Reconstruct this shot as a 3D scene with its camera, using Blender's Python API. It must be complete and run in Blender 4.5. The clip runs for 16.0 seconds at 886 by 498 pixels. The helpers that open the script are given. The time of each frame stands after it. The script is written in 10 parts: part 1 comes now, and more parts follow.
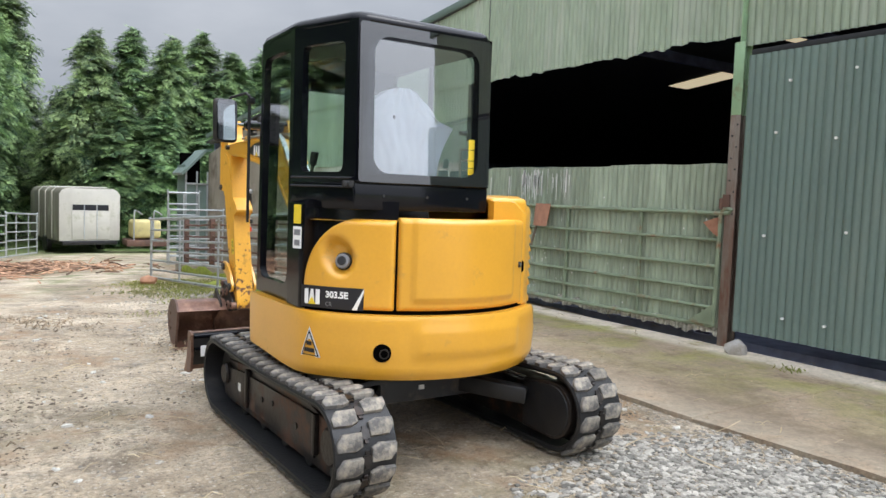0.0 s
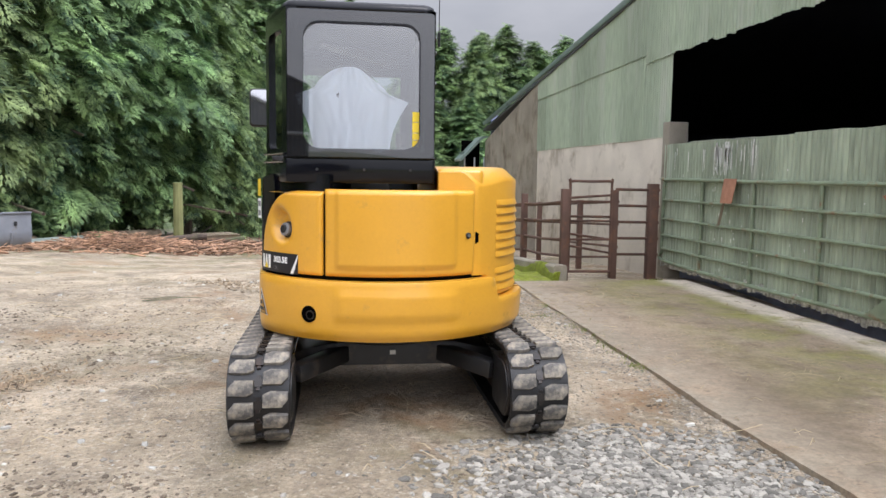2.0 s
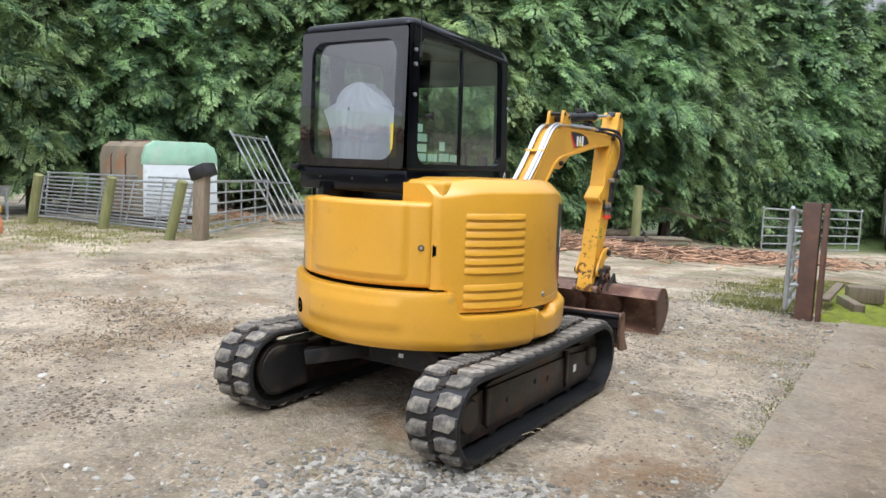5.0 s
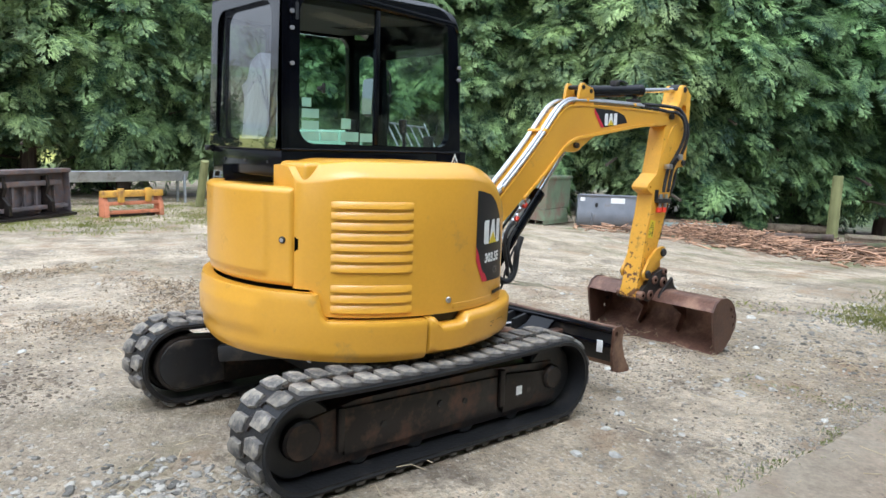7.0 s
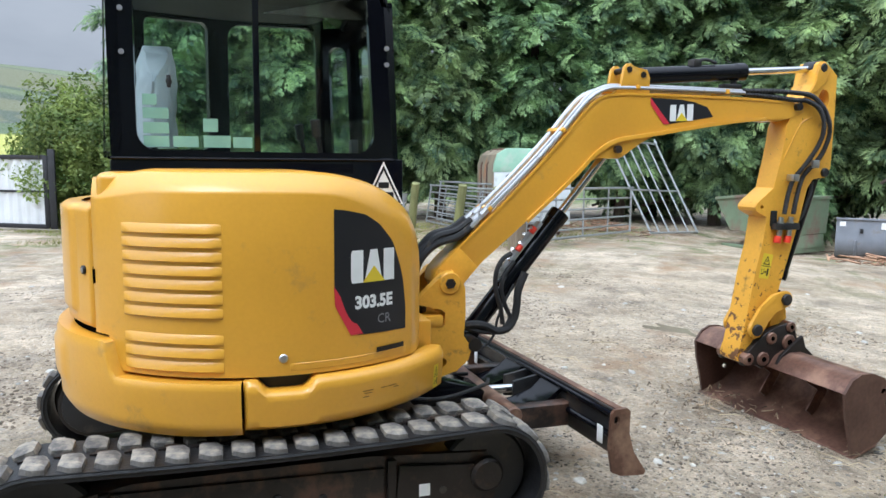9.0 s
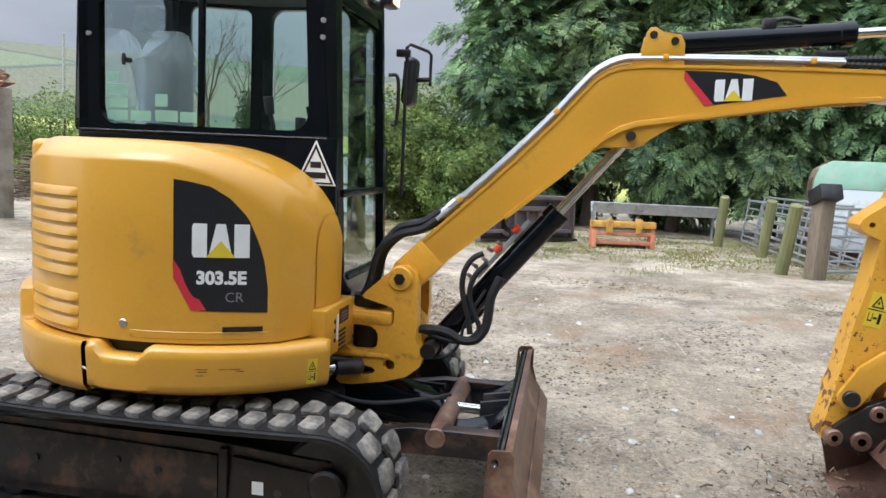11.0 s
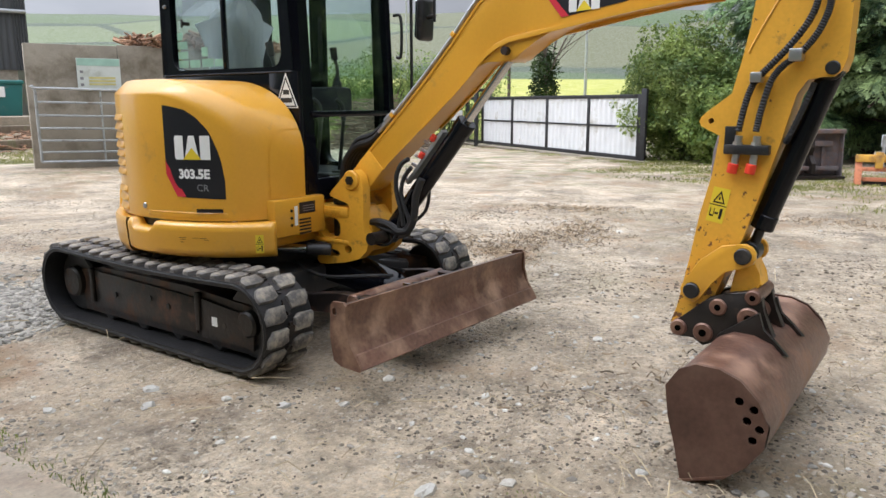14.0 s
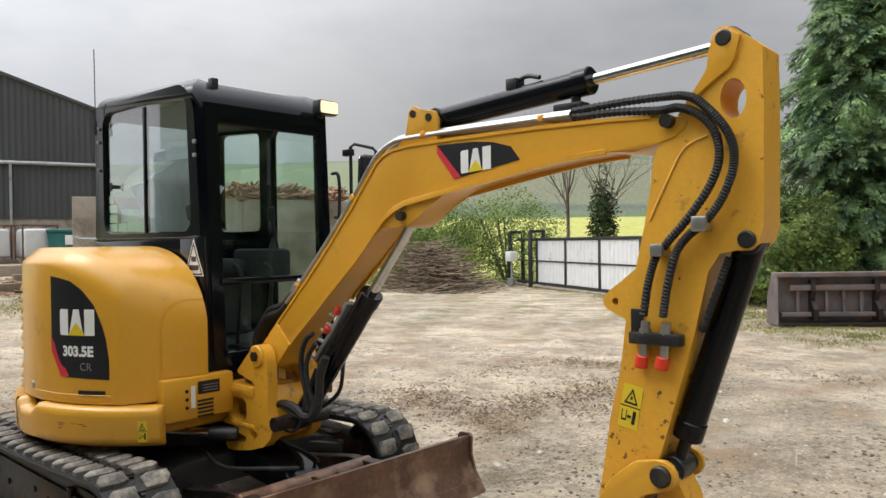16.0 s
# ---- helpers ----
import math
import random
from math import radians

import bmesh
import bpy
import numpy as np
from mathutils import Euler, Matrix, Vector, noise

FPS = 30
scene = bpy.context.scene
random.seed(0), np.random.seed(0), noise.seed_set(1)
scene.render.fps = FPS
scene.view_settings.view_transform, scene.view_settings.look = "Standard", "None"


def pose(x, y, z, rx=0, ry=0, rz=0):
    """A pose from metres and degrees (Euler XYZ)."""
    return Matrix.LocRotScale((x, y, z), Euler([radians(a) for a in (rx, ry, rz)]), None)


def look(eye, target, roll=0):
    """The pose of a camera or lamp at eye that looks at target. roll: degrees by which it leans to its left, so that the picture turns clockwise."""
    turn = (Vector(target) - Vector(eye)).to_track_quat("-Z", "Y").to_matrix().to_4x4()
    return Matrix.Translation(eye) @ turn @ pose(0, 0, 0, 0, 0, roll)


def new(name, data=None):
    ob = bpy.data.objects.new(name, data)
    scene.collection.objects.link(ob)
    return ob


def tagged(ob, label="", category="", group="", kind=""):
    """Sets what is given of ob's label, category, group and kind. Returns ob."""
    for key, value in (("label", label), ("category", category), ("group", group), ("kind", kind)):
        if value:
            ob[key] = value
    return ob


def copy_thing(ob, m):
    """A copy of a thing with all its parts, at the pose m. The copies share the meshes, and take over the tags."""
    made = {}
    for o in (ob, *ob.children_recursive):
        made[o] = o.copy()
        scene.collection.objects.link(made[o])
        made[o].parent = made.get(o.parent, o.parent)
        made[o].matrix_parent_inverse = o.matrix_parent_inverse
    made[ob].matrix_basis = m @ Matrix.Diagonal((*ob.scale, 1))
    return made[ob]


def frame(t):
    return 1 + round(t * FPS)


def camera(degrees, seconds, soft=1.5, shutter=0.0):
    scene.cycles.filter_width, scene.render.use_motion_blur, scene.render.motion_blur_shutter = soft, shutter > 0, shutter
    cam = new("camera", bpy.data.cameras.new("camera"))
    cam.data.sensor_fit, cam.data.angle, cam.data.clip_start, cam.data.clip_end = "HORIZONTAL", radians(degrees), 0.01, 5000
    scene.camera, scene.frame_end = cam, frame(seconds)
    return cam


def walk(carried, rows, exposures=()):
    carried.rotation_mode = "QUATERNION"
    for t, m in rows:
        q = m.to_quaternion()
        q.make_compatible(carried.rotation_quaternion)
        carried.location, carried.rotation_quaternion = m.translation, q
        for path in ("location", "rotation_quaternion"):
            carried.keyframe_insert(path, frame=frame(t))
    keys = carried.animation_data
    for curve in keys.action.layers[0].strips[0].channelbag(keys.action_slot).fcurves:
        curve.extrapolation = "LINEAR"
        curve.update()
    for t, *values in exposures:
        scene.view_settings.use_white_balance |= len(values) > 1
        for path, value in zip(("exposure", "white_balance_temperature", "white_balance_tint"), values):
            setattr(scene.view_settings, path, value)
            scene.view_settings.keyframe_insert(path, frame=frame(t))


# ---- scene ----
cam = camera(61.25, 16.0)
# the path: seconds, eye, point looked at, lean
ROWS = [
    (0, -2.266, -4.030, 1.465, -1.173, -2.360, 1.327, 2.1),
    (0.5, -1.792, -4.248, 1.458, -0.900, -2.461, 1.360, 2.0),
    (1, -1.325, -4.588, 1.456, -0.601, -2.729, 1.326, 1.7),
    (1.5, -0.829, -4.736, 1.399, -0.327, -2.808, 1.231, 1.1),
    (2, -0.290, -4.862, 1.446, -0.019, -2.891, 1.245, 0.8),
    (2.5, 0.230, -5.003, 1.474, 0.258, -3.016, 1.248, 0.5),
    (3, 0.786, -4.895, 1.477, 0.544, -2.925, 1.230, 0.3),
    (3.5, 1.344, -4.790, 1.507, 0.836, -2.873, 1.254, 0.2),
    (4, 1.822, -4.532, 1.523, 1.104, -2.683, 1.276, 0.6),
    (4.5, 2.346, -4.337, 1.553, 1.415, -2.582, 1.322, 1.1),
    (5, 2.783, -4.076, 1.575, 1.687, -2.419, 1.344, 2.0),
    (5.2, 2.920, -3.940, 1.580, 1.771, -2.320, 1.353, 2.0),
    (7.3, 3.664, -2.097, 1.579, 2.096, -0.881, 1.325, 1.8),
    (7.5, 3.674, -1.871, 1.564, 2.071, -0.698, 1.336, 1.8),
    (8, 3.653, -1.358, 1.556, 1.959, -0.318, 1.338, 1.2),
    (8.5, 3.629, -0.874, 1.526, 1.840, -0.006, 1.307, 0.8),
    (8.7, 3.592, -0.650, 1.528, 1.765, 0.131, 1.304, 0.7),
    (10.8, 3.403, 1.439, 1.488, 1.442, 1.132, 1.248, 2.1),
    (11, 3.315, 1.610, 1.453, 1.358, 1.265, 1.223, 2.7),
    (11.5, 3.163, 2.055, 1.426, 1.221, 1.623, 1.216, 3.4),
    (12, 3.059, 2.390, 1.408, 1.180, 1.747, 1.173, 3.3),
    (12.5, 2.973, 2.729, 1.394, 1.170, 1.910, 1.112, 2.5),
    (13, 3.024, 3.197, 1.383, 1.311, 2.223, 1.043, 1.1),
    (13.5, 3.179, 3.481, 1.351, 1.535, 2.407, 0.973, 0.3),
    (14, 3.219, 3.697, 1.356, 1.621, 2.557, 0.973, -0.1),
    (14.5, 3.140, 3.930, 1.407, 1.561, 2.738, 1.112, -0.4),
    (15, 2.956, 3.949, 1.434, 1.413, 2.690, 1.261, -0.7),
    (15.5, 2.674, 3.934, 1.464, 1.169, 2.619, 1.402, -0.7),
    (16, 2.293, 3.995, 1.489, 0.788, 2.677, 1.469, -0.8),
]
walk(cam, [(t, look((ex, ey, ez), (tx, ty, tz), roll)) for t, ex, ey, ez, tx, ty, tz, roll in ROWS],
     exposures=[(0.0, 0.40, 6100, 11), (1.0, 0.40, 6100, 11), (2.0, 0.32, 6200, 15), (4.0, 0.26, 6200, 15), (5.0, 0.28, 6050, 12), (8.0, 0.36, 5650, 9), (8.5, 0.36, 5650, 9), (11.0, 0.32, 5800, 12), (12.0, 0.30, 6050, 20), (13.5, 0.28, 6300, 17), (14.6, 0.24, 5950, 11), (16.0, 0.06, 6600, 11)])

# ------------------------------------------------------------------ light
world = bpy.data.worlds.new("overcast_sky")
scene.world = world
world.use_nodes = True
wn, wl = world.node_tree.nodes, world.node_tree.links
wn.clear()
w_out = wn.new("ShaderNodeOutputWorld")
w_bg = wn.new("ShaderNodeBackground")
w_sky = wn.new("ShaderNodeTexSky")
w_sky.sky_type = "NISHITA"
w_sky.sun_disc = False
w_sky.sun_elevation = radians(38)
w_sky.sun_rotation = radians(150)
w_hsv = wn.new("ShaderNodeHueSaturation")
w_hsv.inputs["Saturation"].default_value = 0.25
w_hsv.inputs["Value"].default_value = 0.12
w_co = wn.new("ShaderNodeTexCoord")
w_map = wn.new("ShaderNodeMapping")
w_map.inputs["Scale"].default_value = (1.0, 1.0, 2.6)
w_cloud = wn.new("ShaderNodeTexNoise")
w_cloud.inputs["Scale"].default_value = 2.3
w_cloud.inputs["Detail"].default_value = 6.0
w_cloud.inputs["Roughness"].default_value = 0.55
w_ramp = wn.new("ShaderNodeValToRGB")
w_ramp.color_ramp.elements[0].position = 0.34
w_ramp.color_ramp.elements[0].color = (0.66, 0.70, 0.755, 1)
w_ramp.color_ramp.elements[1].position = 0.66
w_ramp.color_ramp.elements[1].color = (0.95, 0.97, 1.0, 1)
w_mix = wn.new("ShaderNodeMixRGB")
w_mix.inputs["Fac"].default_value = 0.85
wl.new(w_sky.outputs["Color"], w_hsv.inputs["Color"])
wl.new(w_hsv.outputs["Color"], w_mix.inputs["Color1"])
wl.new(w_co.outputs["Generated"], w_map.inputs["Vector"])
wl.new(w_map.outputs["Vector"], w_cloud.inputs["Vector"])
wl.new(w_cloud.outputs["Fac"], w_ramp.inputs["Fac"])
wl.new(w_ramp.outputs["Color"], w_mix.inputs["Color2"])
# an overcast sky is about three times as bright overhead as at the horizon
w_sep = wn.new("ShaderNodeSeparateXYZ")
wl.new(w_co.outputs["Generated"], w_sep.inputs["Vector"])
w_up = wn.new("ShaderNodeMapRange")
w_up.interpolation_type = "SMOOTHSTEP"
for key, value in (("From Min", 0.10), ("From Max", 0.95), ("To Min", 0.66), ("To Max", 2.1)):
    w_up.inputs[key].default_value = value
wl.new(w_sep.outputs["Z"], w_up.inputs["Value"])
w_mul = wn.new("ShaderNodeVectorMath")
w_mul.operation = "SCALE"
wl.new(w_mix.outputs["Color"], w_mul.inputs[0])
# the cloud glows in a broad lobe round the veiled sun
w_dot = wn.new("ShaderNodeVectorMath")
w_dot.operation = "DOT_PRODUCT"
w_dot.inputs[1].default_value = Vector((22, -30, 42)).normalized()
wl.new(w_co.outputs["Generated"], w_dot.inputs[0])
w_glow = wn.new("ShaderNodeMapRange")
w_glow.interpolation_type = "SMOOTHSTEP"
for key, value in (("From Min", 0.05), ("From Max", 1.0), ("To Min", 0.80), ("To Max", 2.1)):
    w_glow.inputs[key].default_value = value
wl.new(w_dot.outputs["Value"], w_glow.inputs["Value"])
w_both = wn.new("ShaderNodeMath")
w_both.operation = "MULTIPLY"
wl.new(w_up.outputs["Result"], w_both.inputs[0])
wl.new(w_glow.outputs["Result"], w_both.inputs[1])
wl.new(w_both.outputs["Value"], w_mul.inputs["Scale"])
wl.new(w_mul.outputs["Vector"], w_bg.inputs["Color"])
w_bg.inputs["Strength"].default_value = 0.86
wl.new(w_bg.outputs["Background"], w_out.inputs["Surface"])

sun_data = bpy.data.lights.new("sun", "SUN")
sun_data.energy = 0.95
sun_data.angle = radians(25)
sun_data.color = (1.0, 0.97, 0.93)
sun = new("sun", sun_data)
sun.matrix_world = look((0, 0, 60), (-22, 30, 0))
sun.location = (6, -12, 40)


# ------------------------------------------------------------------ materials
def hexmix(a, k):
    return tuple(min(1.0, c * k) for c in a)


def material(name, colour, rough=0.6, metal=0.0, vary=0.15, scale=6.0, grain=0.0, grain_scale=60.0,
             dirt=None, dirt_amount=0.0, dirt_scale=2.5, bump=0.0, bump_scale=40.0, random_tone=0.0,
             island_tone=0.0, coat=0.0, spec=None, stretch=(1, 1, 1)):
    """Procedural surface: a colour that varies at two scales, dirt in blotches, fine relief."""
    m = bpy.data.materials.new(name)
    m.use_nodes = True
    n, l = m.node_tree.nodes, m.node_tree.links
    p = n["Principled BSDF"]
    co = n.new("ShaderNodeTexCoord")
    mp = n.new("ShaderNodeMapping")
    mp.inputs["Scale"].default_value = stretch
    l.new(co.outputs["Object"], mp.inputs["Vector"])
    big = n.new("ShaderNodeTexNoise")
    big.inputs["Scale"].default_value = scale
    big.inputs["Detail"].default_value = 5
    l.new(mp.outputs["Vector"], big.inputs["Vector"])
    ramp = n.new("ShaderNodeValToRGB")
    ramp.color_ramp.elements[0].position, ramp.color_ramp.elements[1].position = 0.3, 0.7
    ramp.color_ramp.elements[0].color = (*hexmix(colour, 1 - vary), 1)
    ramp.color_ramp.elements[1].color = (*hexmix(colour, 1 + vary), 1)
    l.new(big.outputs["Fac"], ramp.inputs["Fac"])
    out = ramp.outputs["Color"]
    if grain:
        g = n.new("ShaderNodeTexNoise")
        g.inputs["Scale"].default_value = grain_scale
        g.inputs["Detail"].default_value = 3
        l.new(mp.outputs["Vector"], g.inputs["Vector"])
        gr = n.new("ShaderNodeMapRange")
        gr.inputs["From Min"].default_value, gr.inputs["From Max"].default_value = 0.3, 0.7
        gr.inputs["To Min"].default_value, gr.inputs["To Max"].default_value = 1 - grain, 1 + grain
        l.new(g.outputs["Fac"], gr.inputs["Value"])
        mul = n.new("ShaderNodeVectorMath")
        mul.operation = "SCALE"
        l.new(out, mul.inputs[0])
        l.new(gr.outputs["Result"], mul.inputs["Scale"])
        out = mul.outputs["Vector"]
    rough_in = None
    if dirt is not None:
        d = n.new("ShaderNodeTexNoise")
        d.inputs["Scale"].default_value = dirt_scale
        d.inputs["Detail"].default_value = 8
        d.inputs["Roughness"].default_value = 0.65
        l.new(mp.outputs["Vector"], d.inputs["Vector"])
        dr = n.new("ShaderNodeMapRange")
        dr.inputs["From Min"].default_value = 0.62 - 0.3 * dirt_amount
        dr.inputs["From Max"].default_value = 0.78 - 0.25 * dirt_amount
        l.new(d.outputs["Fac"], dr.inputs["Value"])
        mx = n.new("ShaderNodeMixRGB")
        mx.inputs["Color2"].default_value = (*dirt, 1)
        l.new(dr.outputs["Result"], mx.inputs["Fac"])
        l.new(out, mx.inputs["Color1"])
        out = mx.outputs["Color"]
        rr = n.new("ShaderNodeMapRange")
        rr.inputs["To Min"].default_value, rr.inputs["To Max"].default_value = rough, min(1, rough + 0.35)
        l.new(dr.outputs["Result"], rr.inputs["Value"])
        rough_in = rr.outputs["Result"]
    if random_tone or island_tone:
        k = random_tone or island_tone
        if random_tone:
            src = n.new("ShaderNodeObjectInfo").outputs["Random"]
        else:
            src = n.new("ShaderNodeNewGeometry").outputs["Random Per Island"]
        mr = n.new("ShaderNodeMapRange")
        mr.inputs["To Min"].default_value, mr.inputs["To Max"].default_value = 1 - k, 1 + k
        l.new(src, mr.inputs["Value"])
        mul = n.new("ShaderNodeVectorMath")
        mul.operation = "SCALE"
        l.new(out, mul.inputs[0])
        l.new(mr.outputs["Result"], mul.inputs["Scale"])
        out = mul.outputs["Vector"]
    l.new(out, p.inputs["Base Color"])
    p.inputs["Roughness"].default_value = rough
    if rough_in is not None:
        l.new(rough_in, p.inputs["Roughness"])
    p.inputs["Metallic"].default_value = metal
    if coat:
        p.inputs["Coat Weight"].default_value = coat
        p.inputs["Coat Roughness"].default_value = 0.12
    if spec is not None:
        p.inputs["Specular IOR Level"].default_value = spec
    if bump:
        b = n.new("ShaderNodeTexNoise")
        b.inputs["Scale"].default_value = bump_scale
        b.inputs["Detail"].default_value = 6
        l.new(mp.outputs["Vector"], b.inputs["Vector"])
        bn = n.new("ShaderNodeBump")
        bn.inputs["Strength"].default_value = bump
        bn.inputs["Distance"].default_value = 0.02
        l.new(b.outputs["Fac"], bn.inputs["Height"])
        l.new(bn.outputs["Normal"], p.inputs["Normal"])
    return m


def glass_material(name, tint, gloss=0.05, veil=0.0):
    m = bpy.data.materials.new(name)
    m.use_nodes = True
    n, l = m.node_tree.nodes, m.node_tree.links
    n.clear()
    out = n.new("ShaderNodeOutputMaterial")
    tr = n.new("ShaderNodeBsdfTransparent")
    tr.inputs["Color"].default_value = (*tint, 1)
    gl = n.new("ShaderNodeBsdfGlossy")
    gl.inputs["Roughness"].default_value = 0.02
    # reflection grows towards grazing angles
    fr = n.new("ShaderNodeLayerWeight")
    fr.inputs["Blend"].default_value = 0.5
    pw = n.new("ShaderNodeMath")
    pw.operation = "POWER"
    pw.inputs[1].default_value = 2.5
    ad = n.new("ShaderNodeMath")
    ad.inputs[1].default_value = gloss
    mx = n.new("ShaderNodeMixShader")
    l.new(fr.outputs["Facing"], pw.inputs[0])
    l.new(pw.outputs["Value"], ad.inputs[0])
    l.new(ad.outputs["Value"], mx.inputs["Fac"])
    l.new(tr.outputs["BSDF"], mx.inputs[1])
    l.new(gl.outputs["BSDF"], mx.inputs[2])
    if not veil:
        l.new(mx.outputs["Shader"], out.inputs["Surface"])
        return m
    # a thin lilac-grey diffuse film painted in for the sky's veil on the pane
    df = n.new("ShaderNodeBsdfDiffuse")
    df.inputs["Color"].default_value = (0.62, 0.62, 0.68, 1)
    m2 = n.new("ShaderNodeMixShader")
    m2.inputs["Fac"].default_value = veil
    l.new(mx.outputs["Shader"], m2.inputs[1])
    l.new(df.outputs["BSDF"], m2.inputs[2])
    l.new(m2.outputs["Shader"], out.inputs["Surface"])
    return m


YELLOW = (0.70, 0.350, 0.030)
M = {
    "yellow": material("yellow_paint", YELLOW, 0.32, vary=0.04, scale=3, grain=0.02, dirt=(0.42, 0.25, 0.07), dirt_amount=0.03, dirt_scale=5, coat=0.35, spec=0.5, bump=0.015, bump_scale=90),
    "yellow_worn": material("worn_yellow_paint", (0.78, 0.385, 0.032), 0.40, vary=0.05, scale=4, grain=0.04, dirt=(0.14, 0.08, 0.035), dirt_amount=0.10, dirt_scale=9, coat=0.15, bump=0.03, bump_scale=60),
    "black": material("black_gloss_paint", (0.004, 0.0045, 0.007), 0.13, vary=0.2, scale=5, spec=0.28),
    "black_matt": material("black_matt_steel", (0.015, 0.015, 0.016), 0.42, vary=0.3, scale=7, dirt=(0.085, 0.066, 0.050), dirt_amount=0.22, dirt_scale=6, bump=0.05),
    "rubber": material("track_rubber", (0.010, 0.010, 0.011), 0.50, vary=0.25, scale=9, grain=0.15, grain_scale=80, dirt=(0.05, 0.040, 0.032), dirt_amount=0.14, dirt_scale=7, bump=0.15, bump_scale=50),
    "lug": material("worn_tread_rubber", (0.105, 0.097, 0.088), 0.70, vary=0.3, scale=14, grain=0.2, grain_scale=90, dirt=(0.30, 0.265, 0.21), dirt_amount=0.48, dirt_scale=18, bump=0.25, bump_scale=60, random_tone=0.25),
    "sheen_steel": material("pale_sheen_steel", (0.30, 0.29, 0.28), 0.18, metal=0.6, vary=0.2, scale=6, dirt=(0.16, 0.13, 0.10), dirt_amount=0.15, dirt_scale=8),
    "hose": material("hose_rubber", (0.014, 0.014, 0.015), 0.6, vary=0.2, scale=20, dirt=(0.1, 0.08, 0.06), dirt_amount=0.15, dirt_scale=20),
    "rust": material("rusty_brown_steel", (0.150, 0.078, 0.052), 0.42, metal=0.25, vary=0.35, scale=3.0, grain=0.18, grain_scale=45, dirt=(0.37, 0.235, 0.155), dirt_amount=0.48, dirt_scale=4, bump=0.12, bump_scale=35),
    "rust_dark": material("dark_rusty_casting", (0.018, 0.014, 0.012), 0.40, metal=0.2, vary=0.3, scale=9, dirt=(0.080, 0.045, 0.030), dirt_amount=0.22, dirt_scale=10, bump=0.15, bump_scale=40),
    "frame_brown": material("muddy_track_frame", (0.013, 0.010, 0.009), 0.36, vary=0.35, scale=4, dirt=(0.125, 0.065, 0.042), dirt_amount=0.45, dirt_scale=6, bump=0.1, bump_scale=30),
    "bucket_rust": material("dark_rusty_bucket_steel", (0.165, 0.086, 0.060), 0.36, metal=0.30, vary=0.35, scale=3.5, grain=0.18, grain_scale=45, dirt=(0.37, 0.225, 0.15), dirt_amount=0.36, dirt_scale=3.5, bump=0.12, bump_scale=35),
    "chrome": material("chrome_rod", (0.62, 0.62, 0.63), 0.12, metal=1.0, vary=0.05, scale=8),
    "pipe": material("zinc_pipe", (0.50, 0.50, 0.51), 0.30, metal=0.9, vary=0.1, scale=10, dirt=(0.25, 0.18, 0.12), dirt_amount=0.03, dirt_scale=9),
    "galv": material("galvanised_steel", (0.42, 0.44, 0.45), 0.45, metal=0.6, vary=0.15, scale=6, grain=0.06, dirt=(0.28, 0.25, 0.2), dirt_amount=0.25, dirt_scale=4),
    "white_mark": material("white_decal", (0.82, 0.82, 0.80), 0.5, vary=0.05, scale=12),
    "red_mark": material("red_decal", (0.60, 0.03, 0.05), 0.45, vary=0.05),
    "yellow_mark": material("yellow_decal", (0.78, 0.58, 0.03), 0.45, vary=0.05),
    "black_mark": material("black_decal", (0.012, 0.012, 0.016), 0.4, vary=0.1),
    "grey_mark": material("grey_decal", (0.22, 0.22, 0.23), 0.5, vary=0.1),
    "glass": glass_material("window_glass", (0.82, 0.925, 0.89), 0.06),
    "glass_rear": glass_material("rear_window_glass", (0.86, 0.90, 0.94), 0.34, 0.01),
    "mirror": material("mirror_glass", (0.8, 0.8, 0.82), 0.03, metal=1.0, vary=0.0),
    "seat": material("seat_fabric", (0.03, 0.03, 0.034), 0.8, vary=0.2, scale=20, bump=0.1),
    "red_plastic": material("red_plastic_cap", (0.75, 0.05, 0.02), 0.45, vary=0.1),
}
plastic = material("white_plastic_sheet", (0.84, 0.89, 0.95), 0.4, vary=0.06, scale=6, bump=0.2, bump_scale=14)
# thin sheet: light shines through it
pn, pl = plastic.node_tree.nodes, plastic.node_tree.links
p_tr = pn.new("ShaderNodeBsdfTranslucent")
p_tr.inputs["Color"].default_value = (0.90, 0.94, 0.98, 1)
p_clear = pn.new("ShaderNodeBsdfTransparent")
p_mix = pn.new("ShaderNodeMixShader")
p_mix.inputs["Fac"].default_value = 0.45
p_mix2 = pn.new("ShaderNodeMixShader")
p_mix2.inputs["Fac"].default_value = 0.12
pl.new(pn["Principled BSDF"].outputs["BSDF"], p_mix.inputs[1])
pl.new(p_tr.outputs["BSDF"], p_mix.inputs[2])
pl.new(p_mix.outputs["Shader"], p_mix2.inputs[1])
pl.new(p_clear.outputs["BSDF"], p_mix2.inputs[2])
pl.new(p_mix2.outputs["Shader"], pn["Material Output"].inputs["Surface"])
M["plastic"] = plastic
# near-black without gloss: paints the shade inside gaps and hollows
M["hole"] = material("hollow_shade", (0.002, 0.002, 0.002), 1.0, vary=0.0, spec=0.0)


# ------------------------------------------------------------------ mesh tools
def finish(bm, name, mat, smooth=35.0):
    bmesh.ops.recalc_face_normals(bm, faces=bm.faces[:])
    me = bpy.data.meshes.new(name)
    bm.to_mesh(me)
    bm.free()
    if smooth:
        me.polygons.foreach_set("use_smooth", [True] * len(me.polygons))
        me.set_sharp_from_angle(angle=radians(smooth))
    me.materials.append(M[mat] if isinstance(mat, str) else mat)
    return me


